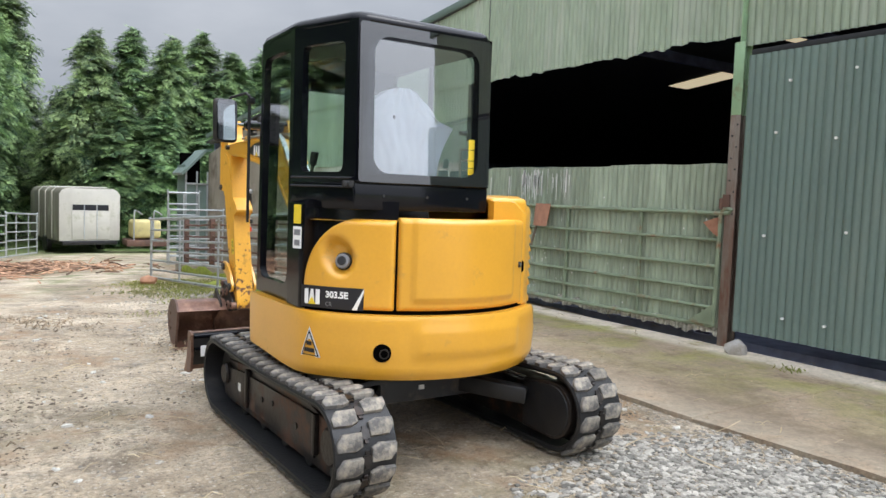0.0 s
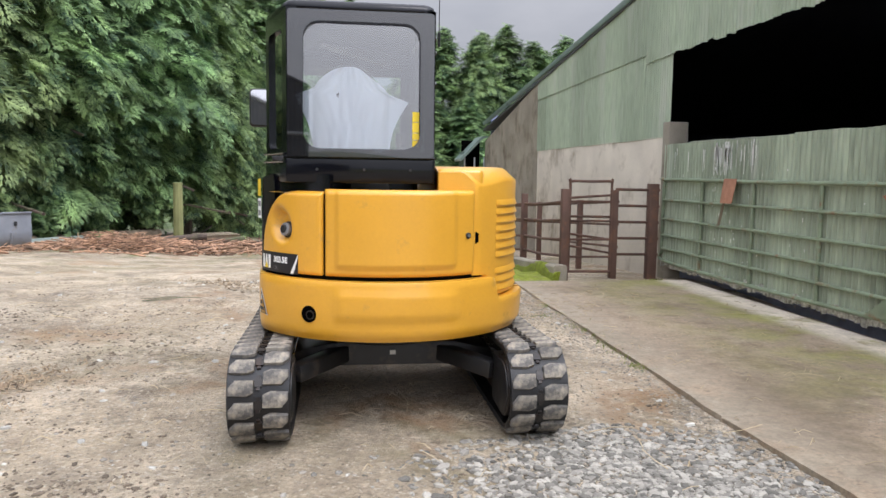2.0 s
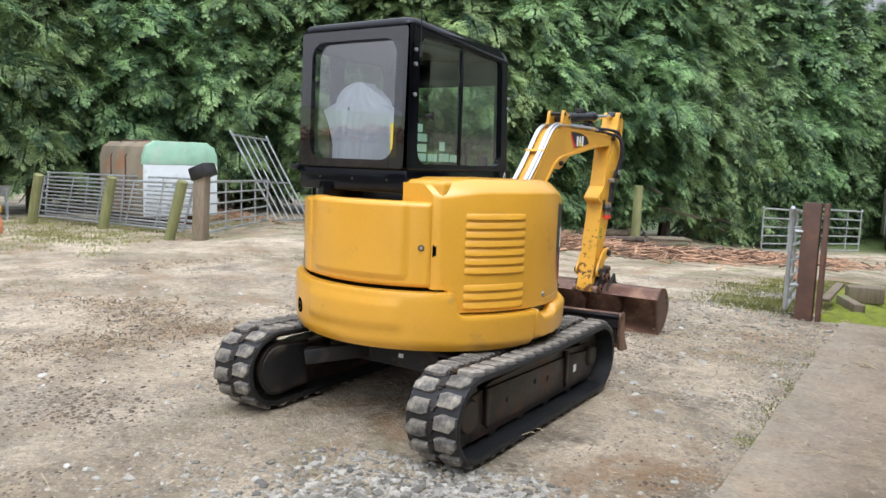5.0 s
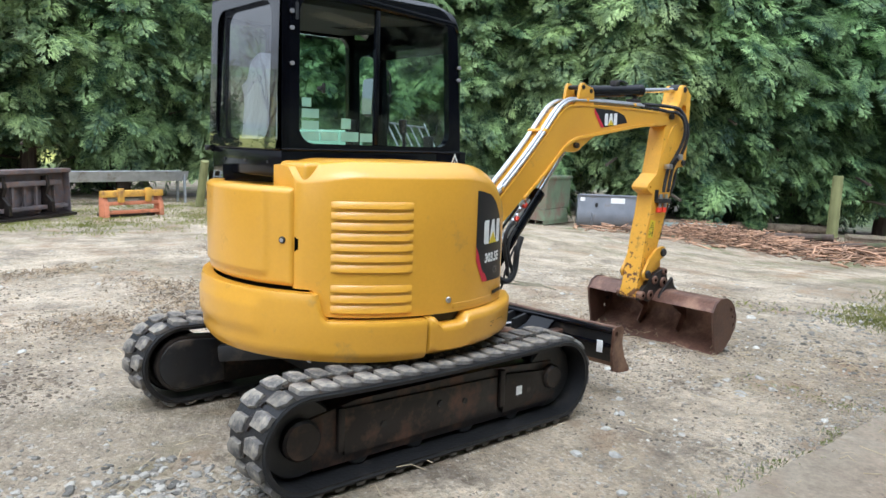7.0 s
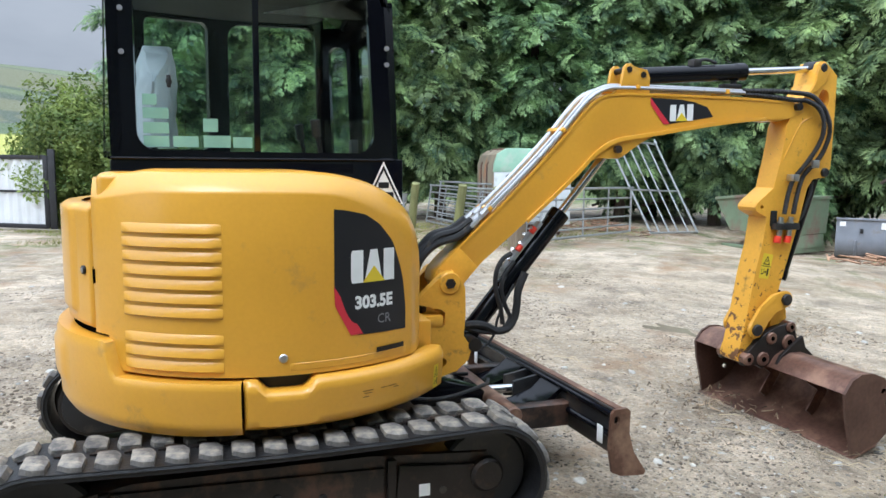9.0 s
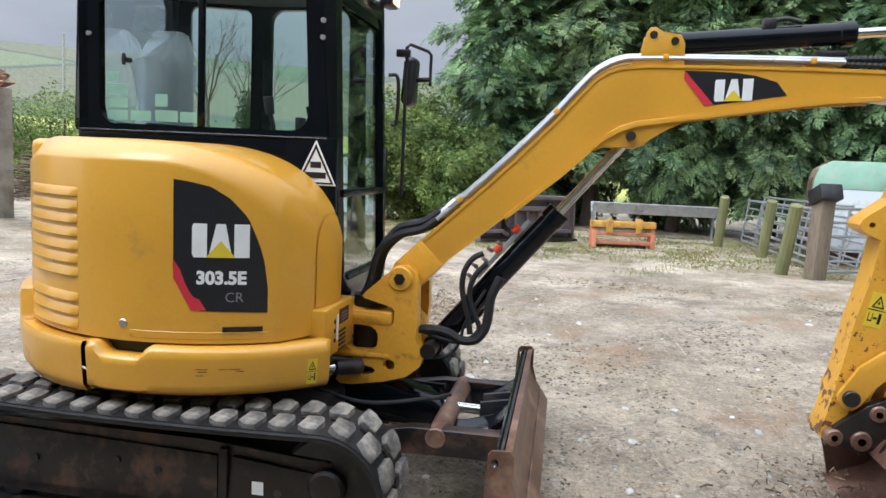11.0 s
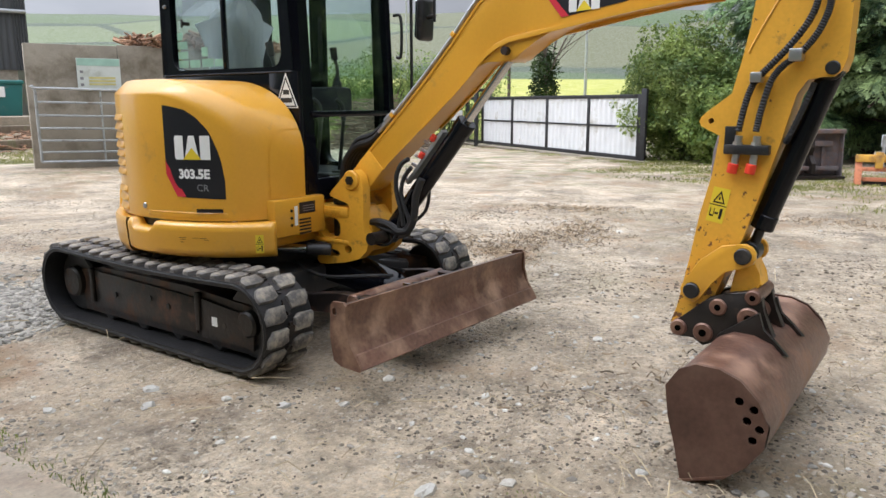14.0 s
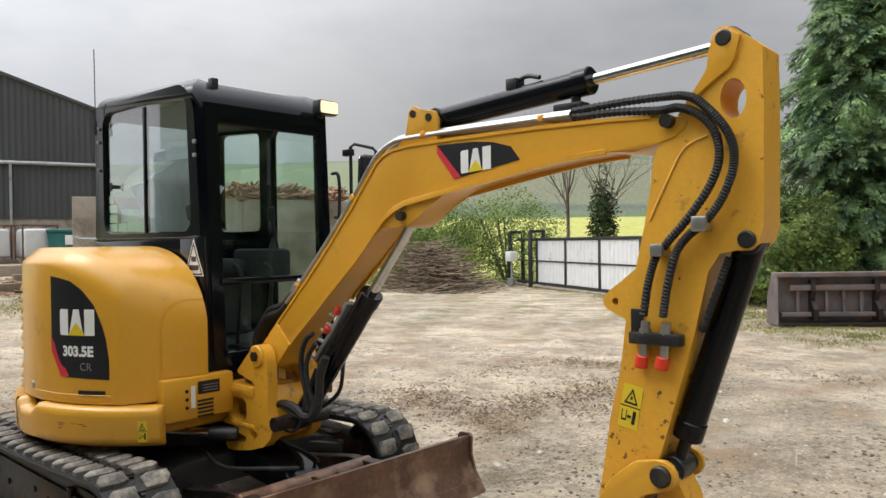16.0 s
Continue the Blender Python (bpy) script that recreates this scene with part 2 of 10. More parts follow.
def part(name, bm, mat, parent=None, label="", smooth=35.0):
    ob = new(name, finish(bm, name, mat, smooth))
    if parent is not None:
        ob.parent = parent
    if label:
        tagged(ob, label)
    return ob


def piece(name, me, parent, m=None):
    """One more object on a mesh that is already there."""
    ob = new(name, me)
    ob.parent = parent
    if m is not None:
        ob.matrix_basis = m
    return ob


def thing(name, label, category, group="", kind="", m=None):
    ob = new(name)
    ob.empty_display_size = 0.2
    if m is not None:
        ob.matrix_world = m
    return tagged(ob, label, category, group, kind)


def raw(name, verts, faces, mat, parent=None, label="", smooth=False):
    me = bpy.data.meshes.new(name)
    me.from_pydata([tuple(v) for v in verts], [], [tuple(f) for f in faces])
    me.materials.append(M[mat] if isinstance(mat, str) else mat)
    if smooth:
        me.polygons.foreach_set("use_smooth", [True] * len(me.polygons))
    ob = new(name, me)
    if parent is not None:
        ob.parent = parent
    if label:
        tagged(ob, label)
    return ob


def BM():
    return bmesh.new()


def bevel_new(bm, verts, width, seg=2):
    if width:
        vs = set(verts)
        edges = [e for e in bm.edges if e.verts[0] in vs and e.verts[1] in vs]
        bmesh.ops.bevel(bm, geom=edges, offset=width, segments=seg, profile=0.5, affect="EDGES", clamp_overlap=True)
    return bm


def box(bm, lo, hi, bevel=0.0, m=None, seg=2):
    vs = []
    for z in (lo[2], hi[2]):
        for x, y in ((lo[0], lo[1]), (hi[0], lo[1]), (hi[0], hi[1]), (lo[0], hi[1])):
            v = Vector((x, y, z))
            vs.append(bm.verts.new(m @ v if m is not None else v))
    for f in ((3, 2, 1, 0), (4, 5, 6, 7), (0, 1, 5, 4), (1, 2, 6, 5), (2, 3, 7, 6), (3, 0, 4, 7)):
        bm.faces.new([vs[i] for i in f])
    return bevel_new(bm, vs, bevel, seg)


def bar(bm, p0, p1, w, h, bevel=0.0, up=(0, 0, 1)):
    """A rectangular bar from p0 to p1."""
    p0, p1 = Vector(p0), Vector(p1)
    d = (p1 - p0)
    m = d.to_track_quat("Y", "Z").to_matrix().to_4x4()
    m.translation = p0
    return box(bm, (-w / 2, 0, -h / 2), (w / 2, d.length, h / 2), bevel, m)


def prism(bm, outline, x0, x1, bevel=0.0, holes=(), axis="x", seg=2):
    """An outline in two coordinates, drawn out along the third; holes go through."""
    def at(a, b, c):
        return Vector((c, a, b)) if axis == "x" else Vector((a, c, b)) if axis == "y" else Vector((a, b, c))
    loops = [list(outline)] + [list(h) for h in holes]
    if not holes:
        f0 = [bm.verts.new(at(a, b, x0)) for a, b in outline]
        f1 = [bm.verts.new(at(a, b, x1)) for a, b in outline]
        n = len(outline)
        bm.faces.new(f0)
        bm.faces.new(list(reversed(f1)))
        for i in range(n):
            bm.faces.new((f0[i], f1[i], f1[(i + 1) % n], f0[(i + 1) % n]))
        if bevel:
            ring = set(f0) | set(f1)
            s0, s1 = set(f0), set(f1)
            edges = [e for e in bm.edges if (e.verts[0] in s0 and e.verts[1] in s0) or (e.verts[0] in s1 and e.verts[1] in s1)]
            bmesh.ops.bevel(bm, geom=edges, offset=bevel, segments=seg, profile=0.5, affect="EDGES", clamp_overlap=True)
        return bm
    sides = []
    for x in (x0, x1):
        edges, rings = [], []
        for lp in loops:
            vs = [bm.verts.new(at(a, b, x)) for a, b in lp]
            rings.append(vs)
            edges += [bm.edges.new((vs[i], vs[(i + 1) % len(vs)])) for i in range(len(vs))]
        bmesh.ops.triangle_fill(bm, use_beauty=True, use_dissolve=False, edges=edges)
        sides.append(rings)
    for r0, r1 in zip(*sides):
        n = len(r0)
        for i in range(n):
            bm.faces.new((r0[i], r1[i], r1[(i + 1) % n], r0[(i + 1) % n]))
    return bm


def circle2(cy, cz, r, n=16, r2=None):
    return [(cy + r * math.cos(2 * math.pi * i / n), cz + (r2 or r) * math.sin(2 * math.pi * i / n)) for i in range(n)]


def cyl(bm, p0, p1, r, n=20, r2=None, bevel=0.0):
    p0, p1 = Vector(p0), Vector(p1)
    q = (p1 - p0).to_track_quat("Z", "Y")
    rings = []
    L = (p1 - p0).length
    prof = [(0, r), (L, r if r2 is None else r2)]
    if bevel:
        re = r if r2 is None else r2
        prof = [(0, r - bevel), (bevel, r), (L - bevel, re), (L, re - bevel)]
    for z, rr in prof:
        rings.append([bm.verts.new(p0 + q @ Vector((rr * math.cos(2 * math.pi * i / n), rr * math.sin(2 * math.pi * i / n), z))) for i in range(n)])
    bm.faces.new(list(reversed(rings[0])))
    bm.faces.new(rings[-1])
    for a, b in zip(rings, rings[1:]):
        for i in range(n):
            bm.faces.new((a[i], a[(i + 1) % n], b[(i + 1) % n], b[i]))
    return bm


def smooth_path(pts, step=6):
    """A rounded line through the points (Catmull-Rom)."""
    P = [Vector(p) for p in pts]
    P = [P[0] * 2 - P[1]] + P + [P[-1] * 2 - P[-2]]
    out = []
    for i in range(1, len(P) - 2):
        for k in range(step):
            t = k / step
            a, b, c, d = P[i - 1], P[i], P[i + 1], P[i + 2]
            out.append(0.5 * ((2 * b) + (c - a) * t + (2 * a - 5 * b + 4 * c - d) * t * t + (3 * b - a - 3 * c + d) * t ** 3))
    out.append(P[-2])
    return out


def tube(bm, pts, r, n=8, ribs=0.0):
    """A round tube along the points; ribs: every other ring is wider by that much."""
    P = [Vector(p) for p in pts]
    rings, q = [], None
    for i, p in enumerate(P):
        d = (P[min(i + 1, len(P) - 1)] - P[max(i - 1, 0)])
        if d.length < 1e-7:
            d = Vector((0, 0, 1))
        d.normalize()
        if q is None:
            q = d.to_track_quat("Z", "Y")
        else:
            q = (q @ Vector((0, 0, 1))).rotation_difference(d) @ q
        rr = r + (ribs if i % 2 else 0)
        rings.append([bm.verts.new(p + q @ Vector((rr * math.cos(2 * math.pi * k / n), rr * math.sin(2 * math.pi * k / n), 0))) for k in range(n)])
    for a, b in zip(rings, rings[1:]):
        for k in range(n):
            bm.faces.new((a[k], a[(k + 1) % n], b[(k + 1) % n], b[k]))
    bm.faces.new(list(reversed(rings[0])))
    bm.faces.new(rings[-1])
    return bm


def loft(bm, sections, closed=True, caps=True):
    rings = [[bm.verts.new(p) for p in s] for s in sections]
    n = len(rings[0])
    for a, b in zip(rings, rings[1:]):
        for k in range(n if closed else n - 1):
            bm.faces.new((a[k], a[(k + 1) % n], b[(k + 1) % n], b[k]))
    if caps and closed:
        bm.faces.new(list(reversed(rings[0])))
        bm.faces.new(rings[-1])
    return bm


def rounded_rect(u0, u1, w0, w1, r, n=6):
    pts = []
    for cu, cw, a0 in ((u1 - r, w0 + r, -90), (u1 - r, w1 - r, 0), (u0 + r, w1 - r, 90), (u0 + r, w0 + r, 180)):
        for i in range(n + 1):
            a = radians(a0 + 90 * i / n)
            pts.append((cu + r * math.cos(a), cw + r * math.sin(a)))
    return pts


def wall_frame(p0, p1, z0, z1, hole, thick, radius=0.05, lean=0.0, drop=0.0):
    """A thin wall from p0 to p1 in plan with a rounded opening (u0, u1, w0, w1); returns wall and pane meshes."""
    p0, p1 = Vector((*p0, 0)), Vector((*p1, 0))
    d = (p1 - p0)
    L = d.length
    d.normalize()
    nrm = Vector((d.y, -d.x, 0))
    def at(u, z, o):
        return p0 + d * u + Vector((0, 0, z)) - nrm * (o + lean * (z - z0))
    bm = BM()
    outer = [(0, z0), (L, z0), (L, z1), (0, z1)]
    if drop:
        # rounded upper front corner
        outer = [(0, z0), (L, z0)] + [(L - drop + drop * math.cos(radians(a)), z1 - drop + drop * math.sin(radians(a))) for a in range(0, 91, 15)] + [(0, z1)]
    if hole is None:
        vs = [bm.verts.new(at(u, z, o)) for o in (0, thick) for u, z in outer]
        for f in ((0, 1, 2, 3), (7, 6, 5, 4), (0, 4, 5, 1), (1, 5, 6, 2), (2, 6, 7, 3), (3, 7, 4, 0)):
            bm.faces.new([vs[i] for i in f])
        return bm, None
    u0, u1, w0, w1 = hole
    inner = rounded_rect(u0, u1, w0, w1, radius)
    for o in (0, thick):
        edges = []
        for lp in (outer, inner):
            vs = [bm.verts.new(at(u, z, o)) for u, z in lp]
            edges += [bm.edges.new((vs[i], vs[(i + 1) % len(vs)])) for i in range(len(vs))]
        bmesh.ops.triangle_fill(bm, use_beauty=True, edges=edges)
    bm.verts.ensure_lookup_table()
    per = len(outer) + len(inner)
    for s, n in ((0, len(outer)), (len(outer), len(inner))):
        for i in range(n):
            a, b = s + i, s + (i + 1) % n
            bm.faces.new((bm.verts[a], bm.verts[per + a], bm.verts[per + b], bm.verts[b]))
    pane = BM()
    ring = rounded_rect(u0 - 0.008, u1 + 0.008, w0 - 0.008, w1 + 0.008, radius)
    f0 = [pane.verts.new(at(u, z, thick * 0.45)) for u, z in ring]
    pane.faces.new(f0)
    return bm, pane


def polar(a, r, z):
    return Vector((r * math.cos(radians(a)), r * math.sin(radians(a)), z))


def ease(x, a, b):
    t = max(0.0, min(1.0, (x - a) / (b - a)))
    return t * t * (3 - 2 * t)


def ground_z(x, y):
    """The yard falls gently to the trees and the gate, more behind the pens, and rises to the far sheds."""
    r = math.hypot(x, y)
    z = -0.012 * max(0.0, min(r, 30.0) - 5.0) * ease(-x, -2.0, 6.0)
    z -= 0.042 * max(0.0, min(y, 28.0) - 8.0) * ease(x, -14.0, -9.0)
    z -= (0.056 * max(0.0, min(y, 32.0) - 4.6) - 0.042 * max(0.0, min(y, 28.0) - 8.0)) * ease(x, -7.0, -3.0)
    z -= 0.13 * ease(y, 9.0, 12.0) * ease(-x, 5.5, 8.0) * (1 - ease(-x, 12.0, 14.0))
    z += (0.25 * ease(-y, 5.5, 11.0) + 0.70 * ease(-y, 12.0, 19.0)) * ease(x, -13.0, -9.0)
    return z

# ------------------------------------------------------------------ more materials
def ground_material():
    m = bpy.data.materials.new("muddy_yard_ground")
    m.use_nodes = True
    n, l = m.node_tree.nodes, m.node_tree.links
    p = n["Principled BSDF"]
    co = n.new("ShaderNodeTexCoord")

    def noise(scale, detail=6, rough=0.55, src=None):
        t = n.new("ShaderNodeTexNoise")
        t.inputs["Scale"].default_value, t.inputs["Detail"].default_value, t.inputs["Roughness"].default_value = scale, detail, rough
        l.new(src or co.outputs["Object"], t.inputs["Vector"])
        return t.outputs["Fac"]

    def rng(sock, a, b, lo=0.0, hi=1.0):
        r = n.new("ShaderNodeMapRange")
        for k, v in (("From Min", a), ("From Max", b), ("To Min", lo), ("To Max", hi)):
            r.inputs[k].default_value = v
        l.new(sock, r.inputs["Value"])
        return r.outputs["Result"]

    def mix(fac, a, b):
        x = n.new("ShaderNodeMixRGB")
        l.new(fac, x.inputs["Fac"])
        for s, c in ((x.inputs["Color1"], a), (x.inputs["Color2"], b)):
            if isinstance(c, tuple):
                s.default_value = (*c, 1)
            else:
                l.new(c, s)
        return x.outputs["Color"]

    def math2(op, a, b):
        x = n.new("ShaderNodeMath")
        x.operation = op
        for i, v in enumerate((a, b)):
            if isinstance(v, (int, float)):
                x.inputs[i].default_value = v
            else:
                l.new(v, x.inputs[i])
        return x.outputs["Value"]

    # pale trodden grit, brown mud, darker wet tracks
    base = mix(rng(noise(0.55, 5), 0.38, 0.62), (0.435, 0.345, 0.235), (0.625, 0.515, 0.375))
    base = mix(math2("MULTIPLY", rng(noise(1.5, 7, 0.70), 0.50, 0.66), 0.85), base, (0.205, 0.163, 0.118))
    clump = rng(noise(0.85, 5, 0.6), 0.46, 0.58, 0.10, 1.0)
    base = mix(math2("MULTIPLY", clump, rng(noise(4.0, 10, 0.78), 0.52, 0.66)), base, (0.140, 0.108, 0.078))
    base = mix(math2("MULTIPLY", rng(noise(15.0, 9, 0.78), 0.53, 0.66), clump), base, (0.125, 0.097, 0.070))
    base = mix(math2("MULTIPLY", rng(noise(26.0, 3), 0.56, 0.70), 0.45), base, (0.50, 0.46, 0.39))
    base = mix(math2("MULTIPLY", rng(noise(0.8, 3), 0.60, 0.70), rng(noise(7, 5), 0.45, 0.6)), base, (0.31, 0.19, 0.10))
    vor = n.new("ShaderNodeTexVoronoi")
    vor.inputs["Scale"].default_value = 30
    l.new(co.outputs["Object"], vor.inputs["Vector"])
    sep = n.new("ShaderNodeSeparateColor")
    l.new(vor.outputs["Color"], sep.inputs["Color"])
    stone = math2("MULTIPLY", rng(vor.outputs["Distance"], 0.20, 0.33, 1.0, 0.0), rng(sep.outputs["Red"], 0.72, 0.76))
    base = mix(math2("MULTIPLY", stone, 0.35), base, (0.52, 0.50, 0.46))
    base = mix(math2("MULTIPLY", rng(noise(0.22, 4, 0.6), 0.46, 0.60), 0.35), base, (0.205, 0.168, 0.124))
    # trodden texture: blotches, crumbs and fine grain
    def grainy(base, scale, lo, hi, detail=8, rough=0.75):
        s = n.new("ShaderNodeVectorMath")
        s.operation = "SCALE"
        l.new(base, s.inputs[0])
        l.new(rng(noise(scale, detail, rough), 0.30, 0.70, lo, hi), s.inputs["Scale"])
        return s.outputs["Vector"]

    base = grainy(base, 1.1, 0.76, 1.22)
    base = grainy(base, 8.0, 0.68, 1.30)
    base = grainy(base, 30.0, 0.55, 1.40, 8)
    # sharp dark crumbs and pale chips pressed into the surface
    base = mix(math2("MULTIPLY", rng(noise(42.0, 4, 0.7), 0.575, 0.615), rng(noise(1.9, 4), 0.40, 0.58, 0.25, 0.85)), base, (0.115, 0.085, 0.055))
    base = mix(math2("MULTIPLY", rng(noise(33.0, 3, 0.6), 0.615, 0.645), 0.7), base, (0.66, 0.58, 0.46))
    # torn drifts of straw and wet earth
    drift = math2("MULTIPLY", rng(noise(0.65, 4, 0.6), 0.50, 0.60), rng(noise(11.0, 8, 0.8), 0.50, 0.58))
    base = mix(math2("MULTIPLY", drift, 0.8), base, (0.130, 0.098, 0.062))
    olive = math2("MULTIPLY", rng(noise(0.42, 3), 0.52, 0.64), rng(noise(3.0, 6, 0.7), 0.44, 0.60))
    base = mix(math2("MULTIPLY", olive, 0.45), base, (0.255, 0.215, 0.105))
    rusty = math2("MULTIPLY", rng(noise(0.9, 3), 0.54, 0.63), rng(noise(4, 7, 0.7), 0.40, 0.58))
    base = mix(math2("MULTIPLY", rusty, 0.7), base, (0.33, 0.205, 0.11))
    # grass and moss along the edges of the yard, fields beyond
    pos = n.new("ShaderNodeSeparateXYZ")
    l.new(co.outputs["Object"], pos.inputs["Vector"])
    dist = n.new("ShaderNodeVectorMath")
    dist.operation = "LENGTH"
    l.new(co.outputs["Object"], dist.inputs[0])
    edge = math2("ADD", dist.outputs["Value"], rng(noise(0.9, 5), 0.0, 1.0, -5.0, 5.0))
    far = rng(edge, 27, 33)
    grass = mix(rng(noise(0.06, 3), 0.35, 0.65), (0.085, 0.150, 0.035), (0.16, 0.22, 0.055))
    grass = mix(rng(noise(4, 6), 0.4, 0.65), grass, (0.12, 0.16, 0.05))
    tuft = math2("MULTIPLY", rng(dist.outputs["Value"], 7.5, 13.0), rng(noise(1.3, 7, 0.7), 0.53, 0.62))
    base = mix(math2("MULTIPLY", tuft, 0.85), base, (0.135, 0.165, 0.045))
    base = mix(far, base, grass)
    # one bright stubble field beyond the gate, then a patchwork with dark hedges
    away = math2("ADD", math2("MULTIPLY", pos.outputs["X"], -0.72), math2("MULTIPLY", pos.outputs["Y"], -0.69))
    lime = mix(rng(noise(0.5, 4), 0.4, 0.6), (0.36, 0.37, 0.07), (0.43, 0.42, 0.10))
    base = mix(rng(away, 24, 27), base, lime)
    cell = n.new("ShaderNodeTexVoronoi")
    cell.inputs["Scale"].default_value = 0.014
    l.new(co.outputs["Object"], cell.inputs["Vector"])
    sep2 = n.new("ShaderNodeSeparateColor")
    l.new(cell.outputs["Color"], sep2.inputs["Color"])
    hill = mix(rng(sep2.outputs["Red"], 0.2, 0.8), (0.072, 0.110, 0.042), (0.135, 0.165, 0.075))
    hill = mix(rng(sep2.outputs["Green"], 0.70, 0.74), hill, (0.125, 0.130, 0.065))
    cedge = n.new("ShaderNodeTexVoronoi")
    cedge.feature = "DISTANCE_TO_EDGE"
    cedge.inputs["Scale"].default_value = 0.014
    l.new(co.outputs["Object"], cedge.inputs["Vector"])
    hedge = rng(math2("ADD", cedge.outputs["Distance"], rng(noise(0.15, 4), 0, 1, -0.02, 0.02)), 0.015, 0.035, 1.0, 0.0)
    hill = mix(hedge, hill, (0.055, 0.075, 0.045))
    hill = mix(rng(away, 260, 330), hill, (0.085, 0.105, 0.06))
    base = mix(rng(away, 88, 92), base, hill)
    l.new(base, p.inputs["Base Color"])
    l.new(rng(noise(1.7, 6), 0.35, 0.65, 0.48, 0.92), p.inputs["Roughness"])
    b1 = n.new("ShaderNodeBump")
    b1.inputs["Strength"].default_value, b1.inputs["Distance"].default_value = 1.0, 0.06
    hsum = math2("ADD", math2("MULTIPLY", noise(5.5, 8, 0.7), 0.8), math2("MULTIPLY", noise(28, 8, 0.75), 0.42))
    hsum = math2("ADD", hsum, math2("MULTIPLY", stone, 0.12))
    l.new(hsum, b1.inputs["Height"])
    l.new(b1.outputs["Normal"], p.inputs["Normal"])
    return m


M["ground"] = ground_material()
def concrete_material():
    """Tan trodden concrete: damp dark blotches, earth in the pores, yellow-green algae towards the barn."""
    m = material("stained_concrete", (0.285, 0.215, 0.148), 0.62, vary=0.20, scale=0.8, grain=0.12, grain_scale=50, dirt=(0.19, 0.145, 0.09), dirt_amount=0.42, dirt_scale=1.1, bump=0.2, bump_scale=30)
    n, l = m.node_tree.nodes, m.node_tree.links
    p = n["Principled BSDF"]
    src = p.inputs["Base Color"].links[0].from_socket
    co = n.new("ShaderNodeTexCoord")

    def patch(scale, lo, hi, detail=8):
        t = n.new("ShaderNodeTexNoise")
        t.inputs["Scale"].default_value, t.inputs["Detail"].default_value, t.inputs["Roughness"].default_value = scale, detail, 0.68
        l.new(co.outputs["Object"], t.inputs["Vector"])
        r = n.new("ShaderNodeMapRange")
        r.inputs["From Min"].default_value, r.inputs["From Max"].default_value = lo, hi
        l.new(t.outputs["Fac"], r.inputs["Value"])
        return r.outputs["Result"]

    def over(fac, colour, below):
        x = n.new("ShaderNodeMixRGB")
        l.new(fac, x.inputs["Fac"])
        l.new(below, x.inputs["Color1"])
        x.inputs["Color2"].default_value = (*colour, 1)
        return x.outputs["Color"]

    c = over(patch(2.6, 0.55, 0.72), (0.32, 0.265, 0.19), src)
    c = over(patch(9.0, 0.58, 0.68), (0.135, 0.102, 0.066), c)
    c = over(patch(24.0, 0.585, 0.63), (0.15, 0.115, 0.075), c)
    c = over(patch(19.0, 0.61, 0.65), (0.40, 0.345, 0.26), c)
    c = over(patch(0.55, 0.52, 0.62), (0.185, 0.14, 0.092), c)
    sep = n.new("ShaderNodeSeparateXYZ")
    l.new(co.outputs["Object"], sep.inputs["Vector"])
    r = n.new("ShaderNodeMapRange")
    r.inputs["From Min"].default_value, r.inputs["From Max"].default_value = 2.5, 4.2
    l.new(sep.outputs["X"], r.inputs["Value"])
    mu = n.new("ShaderNodeMath")
    mu.operation = "MULTIPLY"
    l.new(r.outputs["Result"], mu.inputs[0])
    l.new(patch(1.2, 0.42, 0.58), mu.inputs[1])
    c = over(mu.outputs["Value"], (0.235, 0.225, 0.055), c)
    # a pale scoured strip along the foot of the gate
    foot = n.new("ShaderNodeMapRange")
    for key, v in (("From Min", 3.98), ("From Max", 4.22)):
        foot.inputs[key].default_value = v
    l.new(sep.outputs["X"], foot.inputs["Value"])
    worn = n.new("ShaderNodeMath")
    worn.operation = "MULTIPLY"
    l.new(foot.outputs["Result"], worn.inputs[0])
    l.new(patch(1.6, 0.34, 0.46), worn.inputs[1])
    c = over(worn.outputs["Value"], (0.56, 0.49, 0.39), c)
    # earth trodden on to the outer edge
    rim = n.new("ShaderNodeMapRange")
    for key, v in (("From Min", 2.0), ("From Max", 2.55), ("To Min", 1.0), ("To Max", 0.0)):
        rim.inputs[key].default_value = v
    l.new(sep.outputs["X"], rim.inputs["Value"])
    mud = n.new("ShaderNodeMath")
    mud.operation = "MULTIPLY"
    l.new(rim.outputs["Result"], mud.inputs[0])
    l.new(patch(2.2, 0.36, 0.52), mud.inputs[1])
    c = over(mud.outputs["Value"], (0.30, 0.25, 0.185), c)
    for scale, k in ((6.0, 0.22), (30.0, 0.25)):
        t = n.new("ShaderNodeTexNoise")
        t.inputs["Scale"].default_value, t.inputs["Detail"].default_value, t.inputs["Roughness"].default_value = scale, 7, 0.75
        l.new(co.outputs["Object"], t.inputs["Vector"])
        g = n.new("ShaderNodeMapRange")
        for key, v in (("From Min", 0.3), ("From Max", 0.7), ("To Min", 1 - k), ("To Max", 1 + k)):
            g.inputs[key].default_value = v
        l.new(t.outputs["Fac"], g.inputs["Value"])
        s = n.new("ShaderNodeVectorMath")
        s.operation = "SCALE"
        l.new(c, s.inputs[0])
        l.new(g.outputs["Result"], s.inputs["Scale"])
        c = s.outputs["Vector"]
    l.new(c, p.inputs["Base Color"])
    return m


